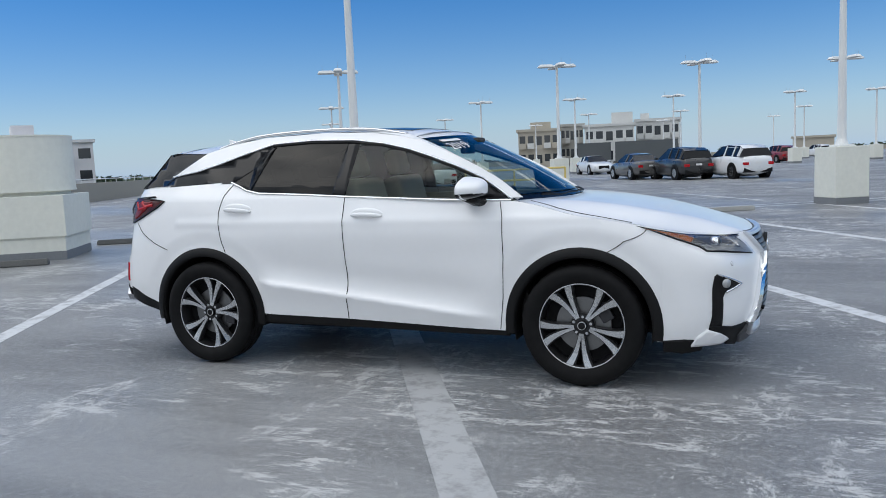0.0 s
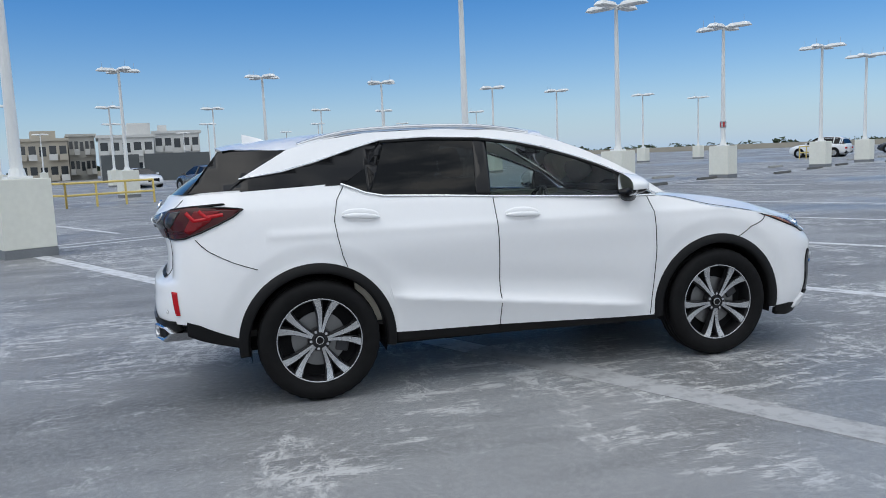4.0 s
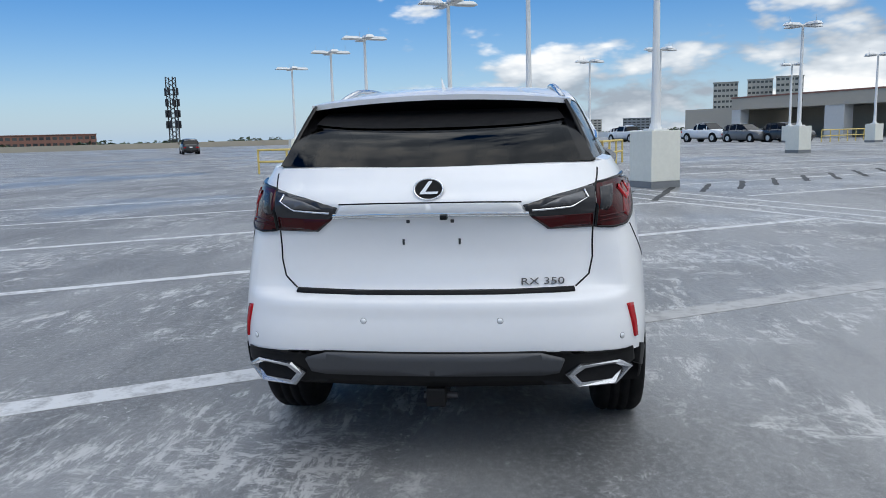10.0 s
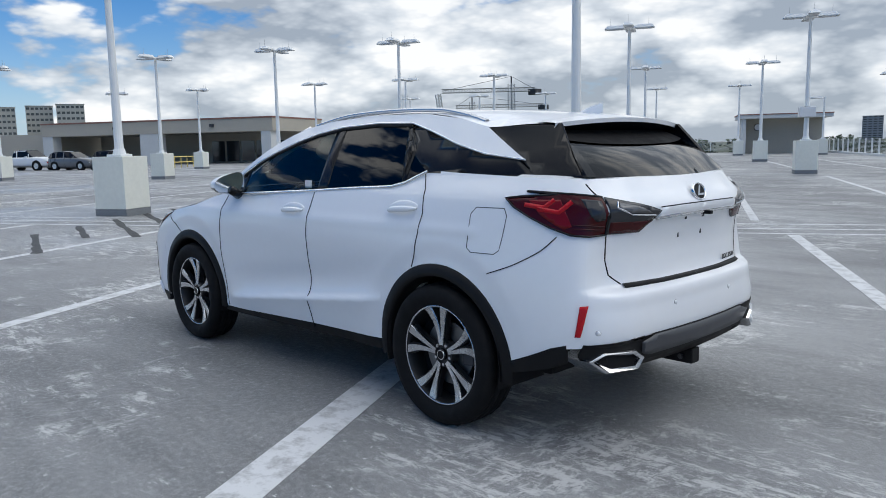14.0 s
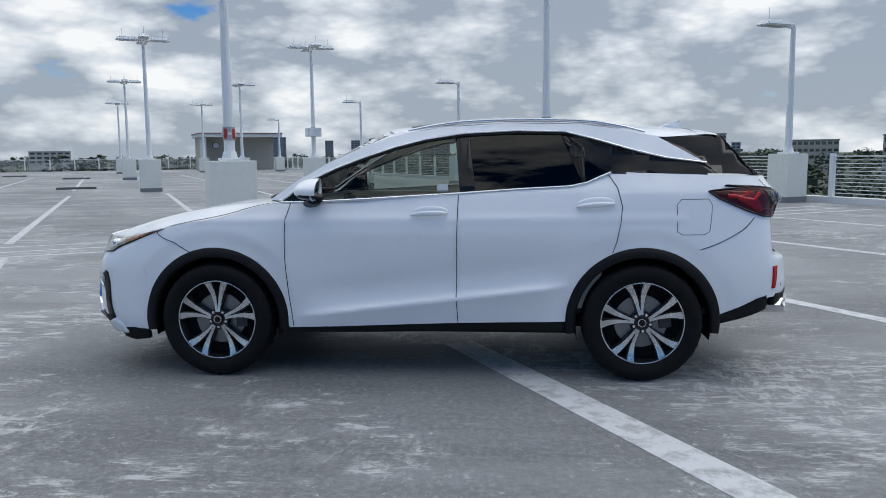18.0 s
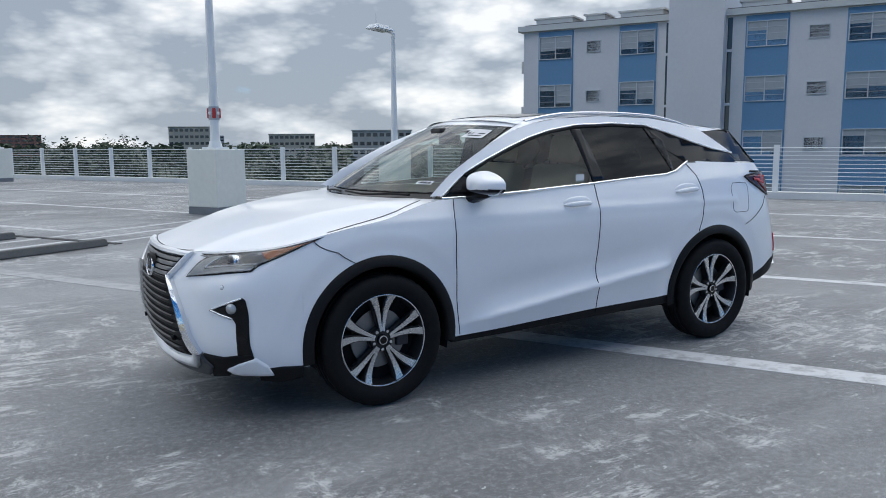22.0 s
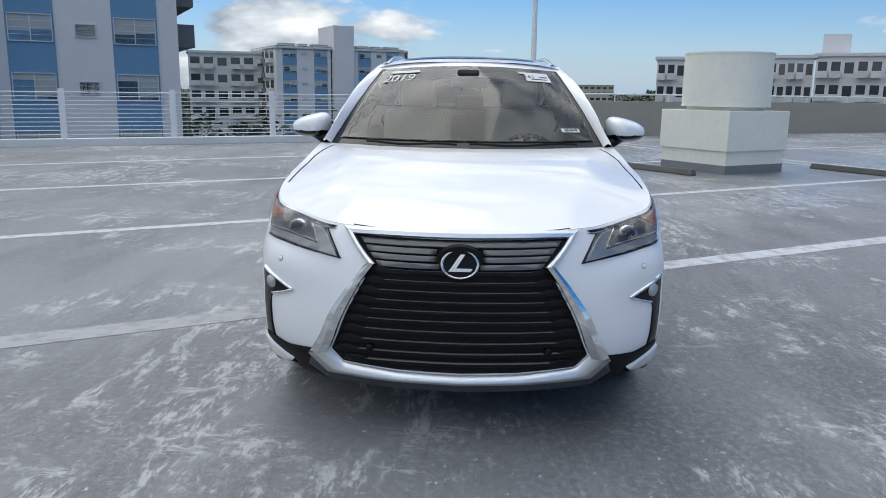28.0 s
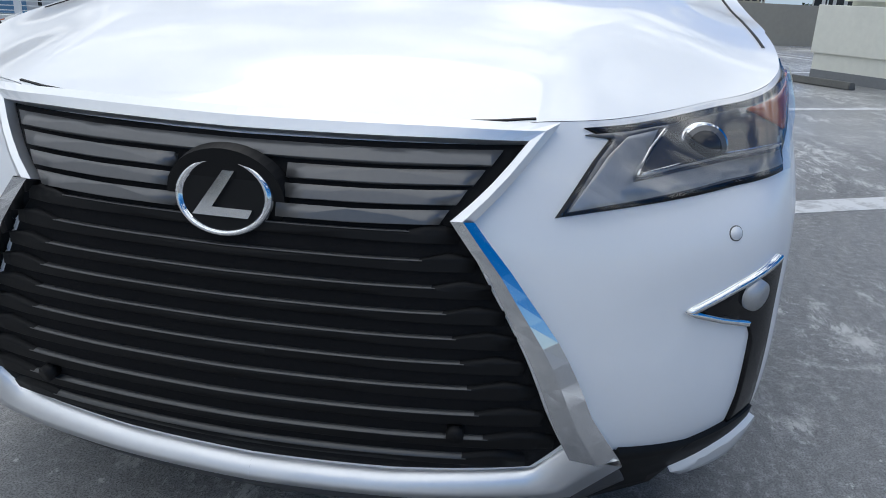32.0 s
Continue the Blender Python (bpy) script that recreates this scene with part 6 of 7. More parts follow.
bm = bmesh.new()
rows = []
for k in range(25):
    a = -1 + 2 * k / 24
    p, q = roof(a * 0.985, 0.93), tail_edge(a)
    rows.append([bm.verts.new(c) for c in (p + Vector((0, 0, 0.003)), (p + q) / 2 + Vector((0, 0, 0.006)), q, q + Vector((0.006, 0, -0.022)), Vector((-1.80, a * 0.53, 1.520)))])
for a, b in zip(rows, rows[1:]):
    for k in range(4):
        bm.faces.new((a[k], a[k + 1], b[k + 1], b[k]))
bmesh.ops.recalc_face_normals(bm, faces=bm.faces[:])
bm.faces.ensure_lookup_table()
for f in bm.faces:
    f.material_index = 1 if f.normal.z < -0.3 else 0
part("spoiler", bm, [M_PAINT, M_GLOSSBLK], CAR, "white roof spoiler with a black underside", smooth=False)


def rear_screen(a, v):
    x = (-2.272 + 0.12 * a * a) + ((-1.815 + 0.03 * a * a) - (-2.272 + 0.12 * a * a)) * v
    return Vector((x - 0.02 * math.sin(math.pi * v), a * (0.655 + (0.535 - 0.655) * v), 1.300 + 0.012 * a * a + (1.540 - 1.300) * v + 0.02 * math.sin(math.pi * v)))


part("rear_window", sheet(rear_screen, 20, 10, -0.93, 0.93, 0.0, 1.0), G_DARK, CAR, "dark tinted rear window", smooth=True)
# matte black sheet: the spoiler's shade painted onto the upper rear window
part("rear_window_shade_band", sheet(lambda a, v: rear_screen(a, (0.66 - 0.10 * (1 - a ** 4)) * (1 - v) + v) + Vector((-0.006, 0, 0.003)), 24, 8, -0.94, 0.94), M_RUBBER_SHADE, CAR, "black sheet painting the shade under the spoiler", smooth=True)
both("rear_window_edge", sheet(rear_screen, 3, 10, 0.925, 1.0, 0.0, 1.0), M_GLOSSBLK)
bm = bmesh.new()
row = []
for k in range(11):
    v = k / 10
    p = rear_screen(1.0, v)
    e = (-2.13 + 0.20 * v, 1.31 + 0.258 * v)
    q, n = on_cabin(*e)
    row.append((bm.verts.new(p), bm.verts.new(q)))
for a, b in zip(row, row[1:]):
    bm.faces.new((a[0], a[1], b[1], b[0]))
both("rear_window_wing", bm, M_GLOSSBLK)
# white ledge under the rear window
bm = bmesh.new()
row = []
for k in range(41):
    u = 12.0 + 4.0 * k / 40
    p = skin(u, rim_top(u))
    a = max(0.0, min(1.0, p.y / 0.66))
    row.append((bm.verts.new(p), bm.verts.new(Vector((min(p.x + 0.05, -1.9) if u > 13 else p.x, p.y * 0.93, p.z + 0.012)))))
for a, b in zip(row, row[1:]):
    bm.faces.new((a[0], a[1], b[1], b[0]))
bmesh.ops.recalc_face_normals(bm, faces=bm.faces[:])
both("tailgate_ledge", bm, M_PAINT)


# ---- rear details ----
LAMP_OUT = side_poly([(-1.80, 1.212), (-1.90, 1.222), (-2.06, 1.232)]) + rear_poly([(0.785, 1.245), (0.72, 1.232), (0.648, 1.218), (0.648, 1.052), (0.72, 1.045), (0.775, 1.052)]) + side_poly([(-2.05, 1.085), (-1.95, 1.128), (-1.86, 1.170)])
both("tail_lamp", skin_patch(LAMP_OUT, 0.010, 0.03, 0.10, 0.025), M_TAILDK, label="dark red wraparound tail lamp")
both("tail_lamp_glow", skin_patch(side_poly([(-1.93, 1.205), (-2.08, 1.208)]) + rear_poly([(0.76, 1.205), (0.765, 1.09), (0.785, 1.075)]) + side_poly([(-2.06, 1.105), (-2.00, 1.140)]), 0.013, 0.01, 0.10, 0.025), M_TAILMID, label="deep red lamp element")
both("tail_lamp_edge", skin_strip(LAMP_OUT, 0.010, 0.013, 0.06, True), M_GLOSSBLK, label="black lamp outline")
for pts in ([(-2.13, 1.200), (-2.085, 1.152), (-1.985, 1.166)], [(-2.055, 1.208), (-2.015, 1.172), (-1.915, 1.184)]):
    both("tail_lamp_element", skin_strip(side_poly(pts), 0.026, 0.015, 0.04), M_TAIL, label="bright red hooked lamp element")
both("tail_lamp_smoke", skin_patch(rear_poly([(0.715, 1.210), (0.662, 1.200), (0.662, 1.125), (0.69, 1.115), (0.708, 1.135)]), 0.014, 0.01), M_SMOKE)
LAMP_IN = rear_poly([(0.640, 1.217), (0.50, 1.185), (0.365, 1.150), (0.40, 1.100), (0.46, 1.052), (0.640, 1.052)])
both("tail_lamp", skin_patch(LAMP_IN, 0.010, 0.03), M_SMOKE, label="smoked inner tail lamp")
both("tail_lamp_red", skin_patch(rear_poly([(0.635, 1.112), (0.395, 1.108), (0.465, 1.058), (0.635, 1.058)]), 0.013, 0.01), M_TAILDK, label="red lower lamp bar")
both("tail_lamp_clear", skin_patch(rear_poly([(0.595, 1.190), (0.50, 1.168), (0.43, 1.146), (0.56, 1.148), (0.605, 1.165)]), 0.013, 0.01), M_HOUSING, label="clear reversing lamp")
both("tail_lamp_line", skin_strip(rear_poly([(0.40, 1.135), (0.55, 1.143), (0.615, 1.168), (0.60, 1.195)]), 0.005, 0.016, 0.05), M_SATIN)
for zz in (1.075, 1.092):
    both("tail_lamp_line", skin_strip(rear_poly([(0.765, zz + 0.004), (0.66, zz)]), 0.005, 0.016, 0.05), M_TAILDK)
both("garnish_bar", skin_patch(rear_poly([(0.0, 1.160), (0.20, 1.160), (0.345, 1.158), (0.385, 1.120), (0.20, 1.124), (0.0, 1.125)]), 0.016, 0.03), M_PAINT)
both("garnish_chrome", skin_strip(rear_poly([(0.0, 1.128), (0.2, 1.128), (0.385, 1.122)]), 0.022, 0.019, 0.08), M_CHROME, label="chrome tailgate strip")
both("garnish_gap", skin_strip(rear_poly([(0.0, 1.166), (0.2, 1.166), (0.36, 1.163)]), 0.006, 0.002, 0.08), M_CLAD)
part("camera_button", boxed(-2.40, -0.072, 1.10, -2.345, -0.045, 1.118, bevel=0.004), M_CLAD, CAR)
both("sill_strip", skin_strip(rear_poly([(0.0, 0.798), (0.3, 0.798), (0.565, 0.802)]), 0.028, 0.012, 0.08), M_CLAD, label="black loading edge strip")
for y, z, w, h in ((0.088, 1.090, 0.014, 0.014), (0.113, 1.005, 0.009, 0.024)):
    for s in (1, -1):
        u = u_at_y(y, z, True)
        p = skin(u, z)
        p.y *= s
        part("plate_screw", boxed(p.x - 0.004, p.y - w / 2, p.z - h / 2, p.x + 0.01, p.y + w / 2, p.z + h / 2, bevel=0.002), M_STEEL_DK, CAR)


def ring_badge(center, tilt, rx, rz, forward, name, back=M_CLAD):
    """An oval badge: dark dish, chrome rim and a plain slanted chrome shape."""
    bm = bmesh.new()
    n = 40
    rows = []
    for k in range(n):
        a = k * math.tau / n
        c, s = math.cos(a), math.sin(a)
        rows.append([bm.verts.new((d, rx * f * c, rz * f * s)) for d, f in ((0.0, 1.0), (0.010, 0.97), (0.012, 0.90), (0.006, 0.84))])
    for k in range(n):
        a, b = rows[k], rows[(k + 1) % n]
        for j in range(3):
            bm.faces.new((a[j], b[j], b[j + 1], a[j + 1]))
    dish = bmesh.new()
    dish.faces.new([dish.verts.new((0.006, rx * 0.86 * math.cos(k * math.tau / n), rz * 0.86 * math.sin(k * math.tau / n))) for k in range(n)])
    mark = bmesh.new()
    pts = ((0.02, 0.66), (0.26, 0.66), (-0.18, -0.26), (0.64, -0.26), (0.56, -0.48), (-0.58, -0.48))
    lo = [mark.verts.new((0.006, rx * y, rz * z)) for y, z in pts]
    hi = [mark.verts.new((0.013, rx * y, rz * z)) for y, z in pts]
    mark.faces.new(hi)
    for k in range(len(pts)):
        mark.faces.new((lo[k], lo[(k + 1) % len(pts)], hi[(k + 1) % len(pts)], hi[k]))
    bmesh.ops.triangulate(mark, faces=[f for f in mark.faces if len(f.verts) > 4], ngon_method="EAR_CLIP")
    m = Matrix.Translation(center) @ pose(0, 0, 0, 0, tilt, 0 if forward else 180)
    for b in (bm, dish, mark):
        for v in b.verts:
            v.co = m @ v.co
        bmesh.ops.recalc_face_normals(b, faces=b.faces[:])
    ob = part(name, dish, back, CAR, "dark oval badge")
    part("badge_rim", bm, M_CHROME, ob, smooth=True)
    part("badge_mark", mark, M_CHROME, ob)


ring_badge((skin(NP - 1, 1.216).x - 0.012, 0, 1.216), -20, 0.062, 0.046, False, "tail_badge")


def lettering(text, size, m, mat, parent, name="lettering", depth=0.002):
    cu = bpy.data.curves.new(name, "FONT")
    cu.body, cu.size, cu.extrude, cu.align_x, cu.align_y = text, size, depth, "CENTER", "CENTER"
    cu.resolution_u = 3
    ob = new(name, cu)
    dep = bpy.context.evaluated_depsgraph_get()
    me = bpy.data.meshes.new_from_object(ob.evaluated_get(dep))
    bpy.data.objects.remove(ob)
    me.materials.clear()
    me.materials.append(mat)
    o = new(name, me)
    o.parent = parent
    o.matrix_world = m
    return o


p = skin(u_at_y(0.44, 0.84, True), 0.84)
lettering("RX 350", 0.046, Matrix.Translation((p.x - 0.008, -0.440, 0.840)) @ pose(0, 0, 0, 90, 0, -82) @ Matrix.Diagonal((1.25, 0.85, 1, 1)), M_SLAT, CAR)

# rear lower bumper, exhausts, reflectors, sensors
both("rear_valance", skin_patch(rear_poly([(0.0, 0.575), (0.44, 0.575), (0.53, 0.555), (0.80, 0.560), (0.81, 0.50), (0.56, 0.425), (0.47, 0.425), (0.0, 0.42)]), 0.006, 0.04), M_CLAD)
both("rear_valance_insert", skin_patch(rear_poly([(0.0, 0.570), (0.43, 0.570), (0.52, 0.545), (0.50, 0.49), (0.44, 0.48), (0.0, 0.48)]), 0.022, 0.03), M_GREYVAL, label="grey lower bumper panel")
both("rear_corner_trim", skin_patch(side_poly([(-1.84, 0.425), (-1.95, 0.468), (-2.10, 0.535), (-2.17, 0.555), (-2.17, 0.47), (-2.10, 0.44), (-1.90, 0.385), (-1.85, 0.375)]), 0.005, 0.03), M_CLAD)
EX_OUT = [(0.800, 0.485), (0.745, 0.522), (0.585, 0.522), (0.525, 0.480), (0.570, 0.425), (0.730, 0.425)]
EX_IN = [(0.758, 0.481), (0.726, 0.504), (0.602, 0.504), (0.562, 0.478), (0.590, 0.447), (0.712, 0.447)]
for s in (1, -1):
    bm = bmesh.new()
    rows = []
    for (y0, z0), (y1, z1) in zip(EX_OUT, EX_IN):
        base = skin(u_at_y(min(y0, 0.79), 0.5, True), 0.5).x - 0.030
        rows.append([bm.verts.new((x, s * y, z)) for x, y, z in ((base + 0.16, y0, z0), (base + 0.0, y0, z0), (base - 0.012, (y0 * 2 + y1) / 3, (z0 * 2 + z1) / 3), (base - 0.004, y1, z1), (base + 0.07, y1, z1))])
    for a, b in zip(rows, rows[1:] + rows[:1]):
        for k in range(4):
            bm.faces.new((a[k], a[k + 1], b[k + 1], b[k]))
    bmesh.ops.recalc_face_normals(bm, faces=bm.faces[:])
    ob = part("exhaust_tip", bm, M_SATIN, CAR, "chrome exhaust finisher")
    bm = bmesh.new()
    bm.faces.new([bm.verts.new((skin(u_at_y(min(y, 0.79), 0.5, True), 0.5).x + 0.012 - 0.030, s * y, z)) for y, z in EX_IN])
    part("exhaust_mouth", bm, M_RUBBER_SHADE, ob)
both("reflector", skin_patch([(u_at_y(0.800, 0.735, True), 0.735), (u_at_y(0.776, 0.735, True), 0.738), (u_at_y(0.808, 0.60, True), 0.597), (u_at_y(0.822, 0.60, True), 0.597)], 0.008, 0.02), M_TAIL, label="red rear reflector")
for rear, spots in ((True, ((0.272, 0.70), (0.755, 0.615))), (False, ((0.76, 0.752),))):
    for y, z in spots:
        u = u_at_y(y, z, rear)
        p, n = on_skin(u, z)
        bm = tubed(p - n * 0.004, p + n * 0.0008, 0.0125, n=20)
        both("sensor_ring", bm, M_HOUSING)
        both("parking_sensor", tubed(p - n * 0.004, p + n * 0.0022, 0.0108, n=20), M_PAINT)
part("tow_hitch", boxed(-2.36, -0.045, 0.33, -2.1, 0.035, 0.41, bevel=0.01), M_CLAD, CAR)
part("tow_hitch_pin", tubed((-2.30, -0.09, 0.365), (-2.30, 0.05, 0.365), 0.014), M_STEEL_DK, CAR)

# ---- front details ----
GR = [(0.0, 0.872), (0.20, 0.875), (0.402, 0.879), (0.325, 0.772), (0.360, 0.70), (0.425, 0.59), (0.490, 0.48), (0.528, 0.415), (0.480, 0.360), (0.25, 0.336), (0.0, 0.329)]
both("grille", skin_patch(front_poly(GR), 0.001, 0.03), M_RUBBER_SHADE, label="black spindle grille")


def grille_half(z):
    return table(((0.345, 0.40), (0.36, 0.455), (0.415, 0.518), (0.59, 0.420), (0.70, 0.355), (0.772, 0.312), (0.88, 0.392)), z)


for k in range(14):
    upper = k < 4
    z = 0.866 - k * 0.0270 if upper else 0.752 - (k - 4) * 0.0405
    h = grille_half(z - 0.01) - 0.004
    if upper:
        if k == 0:
            inner = 0.0
        else:
            inner = 0.085 if k < 3 else 0.075
        poly = front_poly([(inner, z - 0.004), (h * 0.6, z - 0.003), (h, z + 0.002), (h - 0.012, z - 0.018), (h * 0.6, z - 0.022), (inner, z - 0.023)])
        both("grille_slat", skin_patch(poly, 0.014, 0.02, 0.2, 0.05), M_SLAT)
    else:
        poly = front_poly([(0.0, z), (h * 0.5, z + 0.002), (h * 0.78, z + 0.004), (h * 0.9, z + 0.016), (h, z + 0.008), (h, z - 0.010), (h * 0.86, z - 0.012), (h * 0.5, z - 0.012), (0.0, z - 0.014)])
        both("grille_slat", skin_patch(poly, 0.012, 0.02, 0.2, 0.05), M_CLAD)
        both("grille_slat_edge", skin_strip(front_poly([(0.0, z), (h * 0.5, z + 0.002), (h * 0.80, z + 0.004)]), 0.0018, 0.013, 0.1), M_SLATEDGE)
FRAME_IN = [(0.0, 0.874), (0.20, 0.876), (0.400, 0.879), (0.312, 0.772), (0.365, 0.70), (0.430, 0.59), (0.500, 0.47), (0.535, 0.412), (0.485, 0.356), (0.25, 0.330), (0.0, 0.323)]
FRAME_OUT = [(0.0, 0.902), (0.20, 0.903), (0.438, 0.903), (0.342, 0.772), (0.395, 0.705), (0.475, 0.60), (0.555, 0.48), (0.605, 0.405), (0.540, 0.326), (0.27, 0.308), (0.0, 0.302)]


def band(a, b, off, thick, lift=0.0, outer=None):
    bm = bmesh.new()
    rows = []
    pa, pb = front_poly(a), front_poly(b)
    for i in range(len(a) - 1):
        k = max(1, int(max(abs(pa[i + 1][0] - pa[i][0]) / 0.12, abs(pa[i + 1][1] - pa[i][1]) / 0.03)))
        for j in range(k + (1 if i == len(a) - 2 else 0)):
            t = j / k
            q = [(pa[i][c] + (pa[i + 1][c] - pa[i][c]) * t) for c in (0, 1)]
            r = [(pb[i][c] + (pb[i + 1][c] - pb[i][c]) * t) for c in (0, 1)]
            m = [(q[c] + r[c]) / 2 for c in (0, 1)]
            row = []
            for (u, z), o in ((q, -0.004), (q, off), (m, off + lift), (r, off * 0.9 if outer is None else outer), (r, -0.004)):
                p, n = on_skin(u, z)
                row.append(bm.verts.new(p + n * o))
            rows.append(row)
    for x, y in zip(rows, rows[1:]):
        for k in range(4):
            bm.faces.new((x[k], x[k + 1], y[k + 1], y[k]))
    bmesh.ops.recalc_face_normals(bm, faces=bm.faces[:])
    return bm


both("grille_surround", band(FRAME_IN[:4], FRAME_OUT[:4], 0.022, 0.02, 0.004), M_SILVER, label="pale silver grille surround", smooth_faces=False)
both("grille_surround", band(FRAME_IN[3:8], FRAME_OUT[3:8], 0.030, 0.02, 0.010), M_CHROME, label="bright chrome grille surround", smooth_faces=False)
both("grille_surround", band(FRAME_IN[7:], FRAME_OUT[7:], 0.012, 0.02, 0.022, 0.040), M_SILVER, smooth_faces=True)
both("front_lip", skin_patch(front_poly([(0.0, 0.304), (0.27, 0.310), (0.535, 0.328), (0.60, 0.395), (0.62, 0.33), (0.56, 0.268), (0.27, 0.252), (0.0, 0.247)]), 0.020, 0.05), M_GREYVAL, label="dark grey front lip")
both("front_lower_trim", skin_patch(front_poly([(0.610, 0.402), (0.70, 0.395), (0.765, 0.410), (0.811, 0.418), (0.808, 0.395), (0.682, 0.330), (0.66, 0.28), (0.565, 0.255)]), 0.010, 0.04), M_CLAD)
both("front_winglet", skin_patch(front_poly([(0.680, 0.326), (0.75, 0.366), (0.812, 0.398), (0.825, 0.35), (0.82, 0.30), (0.70, 0.302)]), 0.020, 0.05), M_PAINT)
both("front_corner_lip", skin_patch(side_poly([(2.11, 0.31), (1.99, 0.32), (1.875, 0.31), (1.875, 0.245), (1.98, 0.23), (2.08, 0.245)]), 0.006, 0.03), M_CLAD)
FOG = [(0.664, 0.630), (0.74, 0.666), (0.805, 0.702), (0.812, 0.69), (0.815, 0.60), (0.812, 0.46), (0.811, 0.415), (0.765, 0.405), (0.775, 0.46), (0.778, 0.565), (0.768, 0.590), (0.715, 0.612)]
both("fog_recess", skin_patch(front_poly(FOG), 0.006, 0.03, 0.1, 0.02), M_GLOSSBLK, label="black fog lamp recess")
both("fog_chrome", skin_strip(front_poly([(0.765, 0.592), (0.715, 0.610), (0.664, 0.630), (0.735, 0.664), (0.803, 0.700)]), 0.010, 0.012, 0.05), M_CHROME)
p, n = on_skin(u_at_y(0.805, 0.645), 0.645)
fa, fb = both("fog_lamp", tubed(p - n * 0.01, p + n * 0.016, 0.030, 0.026, n=20), M_LAMPCHR, label="small round fog lamp")

# head lamps
def clip_top(poly, gap):
    return [(u, min(z, rim_top(u) - gap)) for u, z in poly]


def lamp_outline(grow, gap):
    """The lamp's outline: inner tip, notch, along under the bonnet edge, rear tip, lower edge."""
    u0, u1 = u_at_y(0.515, 0.885), u_at_x(1.80, 0.985)
    top = [(u0 + (u1 - u0) * k / 9, 2.0) for k in range(10)]
    poly = front_poly([(0.450 + grow * 2, 0.778 + grow), (0.492 + grow, 0.855), (0.512 + grow, 0.884)]) + top
    poly += side_poly([(1.715 + grow * 2, 1.0), (1.82, 0.957 + grow), (1.95, 0.906 + grow), (2.08, 0.857 + grow)])
    poly += front_poly([(0.800 - grow, 0.830 + grow), (0.72, 0.818 + grow), (0.60, 0.800 + grow)])
    return clip_top(poly, gap)


HL = lamp_outline(0.0, 0.010)
ha, hb = both("head_lamp", skin_patch(HL, 0.003, 0.02, 0.10, 0.02), M_GLOSSBLK, label="angular head lamp with a single projector")
both("head_lamp_reflector", skin_patch(lamp_outline(0.007, 0.020), 0.005, 0.01, 0.10, 0.02), M_HOUSING)
both("head_lamp_chrome", skin_patch(clip_top(front_poly([(0.466, 0.786), (0.512, 0.862), (0.535, 0.884), (0.578, 0.900), (0.548, 0.824), (0.62, 0.835), (0.70, 0.845), (0.790, 0.856), (0.793, 0.838), (0.70, 0.824), (0.60, 0.808)]), 0.026), 0.009, 0.01, 0.1, 0.02), M_LAMPCHR, label="bright daytime light strip")
both("head_lamp_line", skin_strip(clip_top(front_poly([(0.590, 0.902), (0.570, 0.866), (0.553, 0.832), (0.62, 0.843), (0.70, 0.853), (0.792, 0.864)]), 0.028), 0.006, 0.012, 0.04), M_CHROME)
n = Vector((0.97, 0.20, 0.12)).normalized()
p = skin(u_at_y(0.70, 0.868), 0.868) + n * 0.002
both("projector_rim", tubed(p - n * 0.03, p + n * 0.010, 0.042, 0.039, n=28), M_CHROME)
both("projector_shroud", tubed(p - n * 0.004, p + n * 0.0115, 0.037, 0.036, n=28), M_HOUSING)
bm = bmesh.new()
bmesh.ops.create_uvsphere(bm, u_segments=24, v_segments=12, radius=0.031)
for v in bm.verts:
    k = v.co.dot(n)
    v.co += -n * k * 0.45 + p + n * 0.004
both("projector_lens", bm, M_SMOKE, label="round projector lens")
both("side_marker", skin_patch(clip_top(side_poly([(2.02, 0.945), (1.93, 0.965), (1.83, 0.985), (1.745, 0.995), (1.83, 0.962), (1.94, 0.918), (2.03, 0.884)]), 0.024), 0.009, 0.01, 0.1, 0.02), M_AMBER, label="amber side marker")
both("head_lamp_cover", skin_patch(HL, 0.016, 0.0, 0.10, 0.02), G_LENS, label="clear lamp cover")
ring_badge((skin(0, 0.786).x + 0.014, 0, 0.786), -8, 0.078, 0.060, True, "nose_badge")
bm = tubed((skin(0, 0.786).x - 0.01, 0, 0.788), (skin(0, 0.786).x + 0.013, 0, 0.786), 0.099, 0.094, n=40)
for v in bm.verts:
    v.co.z = 0.786 + (v.co.z - 0.786) * 0.78
part("badge_bezel", bm, M_CLAD, CAR, smooth=False)
for y in (0.36,):
    p, n = on_skin(u_at_y(y, 0.43), 0.43)
    both("parking_sensor", tubed(p, p + n * 0.024, 0.014, n=16), M_CLAD)

# wipers
for y0, y1, xx in ((0.62, 0.02, 1.17), (-0.05, -0.56, 1.19)):
    bm = bmesh.new()
    rings = []
    for k in range(9):
        a = (y0 + (y1 - y0) * k / 8) / 0.775
        q = screen(a, 0.018 + 0.008 * math.sin(k)) + Vector((0.010, 0, 0.008))
        rings.append([bm.verts.new(q + Vector((0.007 * math.cos(w), 0, 0.007 * math.sin(w)))) for w in [i * math.tau / 6 for i in range(6)]])
    for a, b in zip(rings, rings[1:]):
        for i in range(6):
            bm.faces.new((a[i], a[(i + 1) % 6], b[(i + 1) % 6], b[i]))
    bmesh.ops.recalc_face_normals(bm, faces=bm.faces[:])
    part("wiper", bm, M_CLAD, CAR, smooth=True)
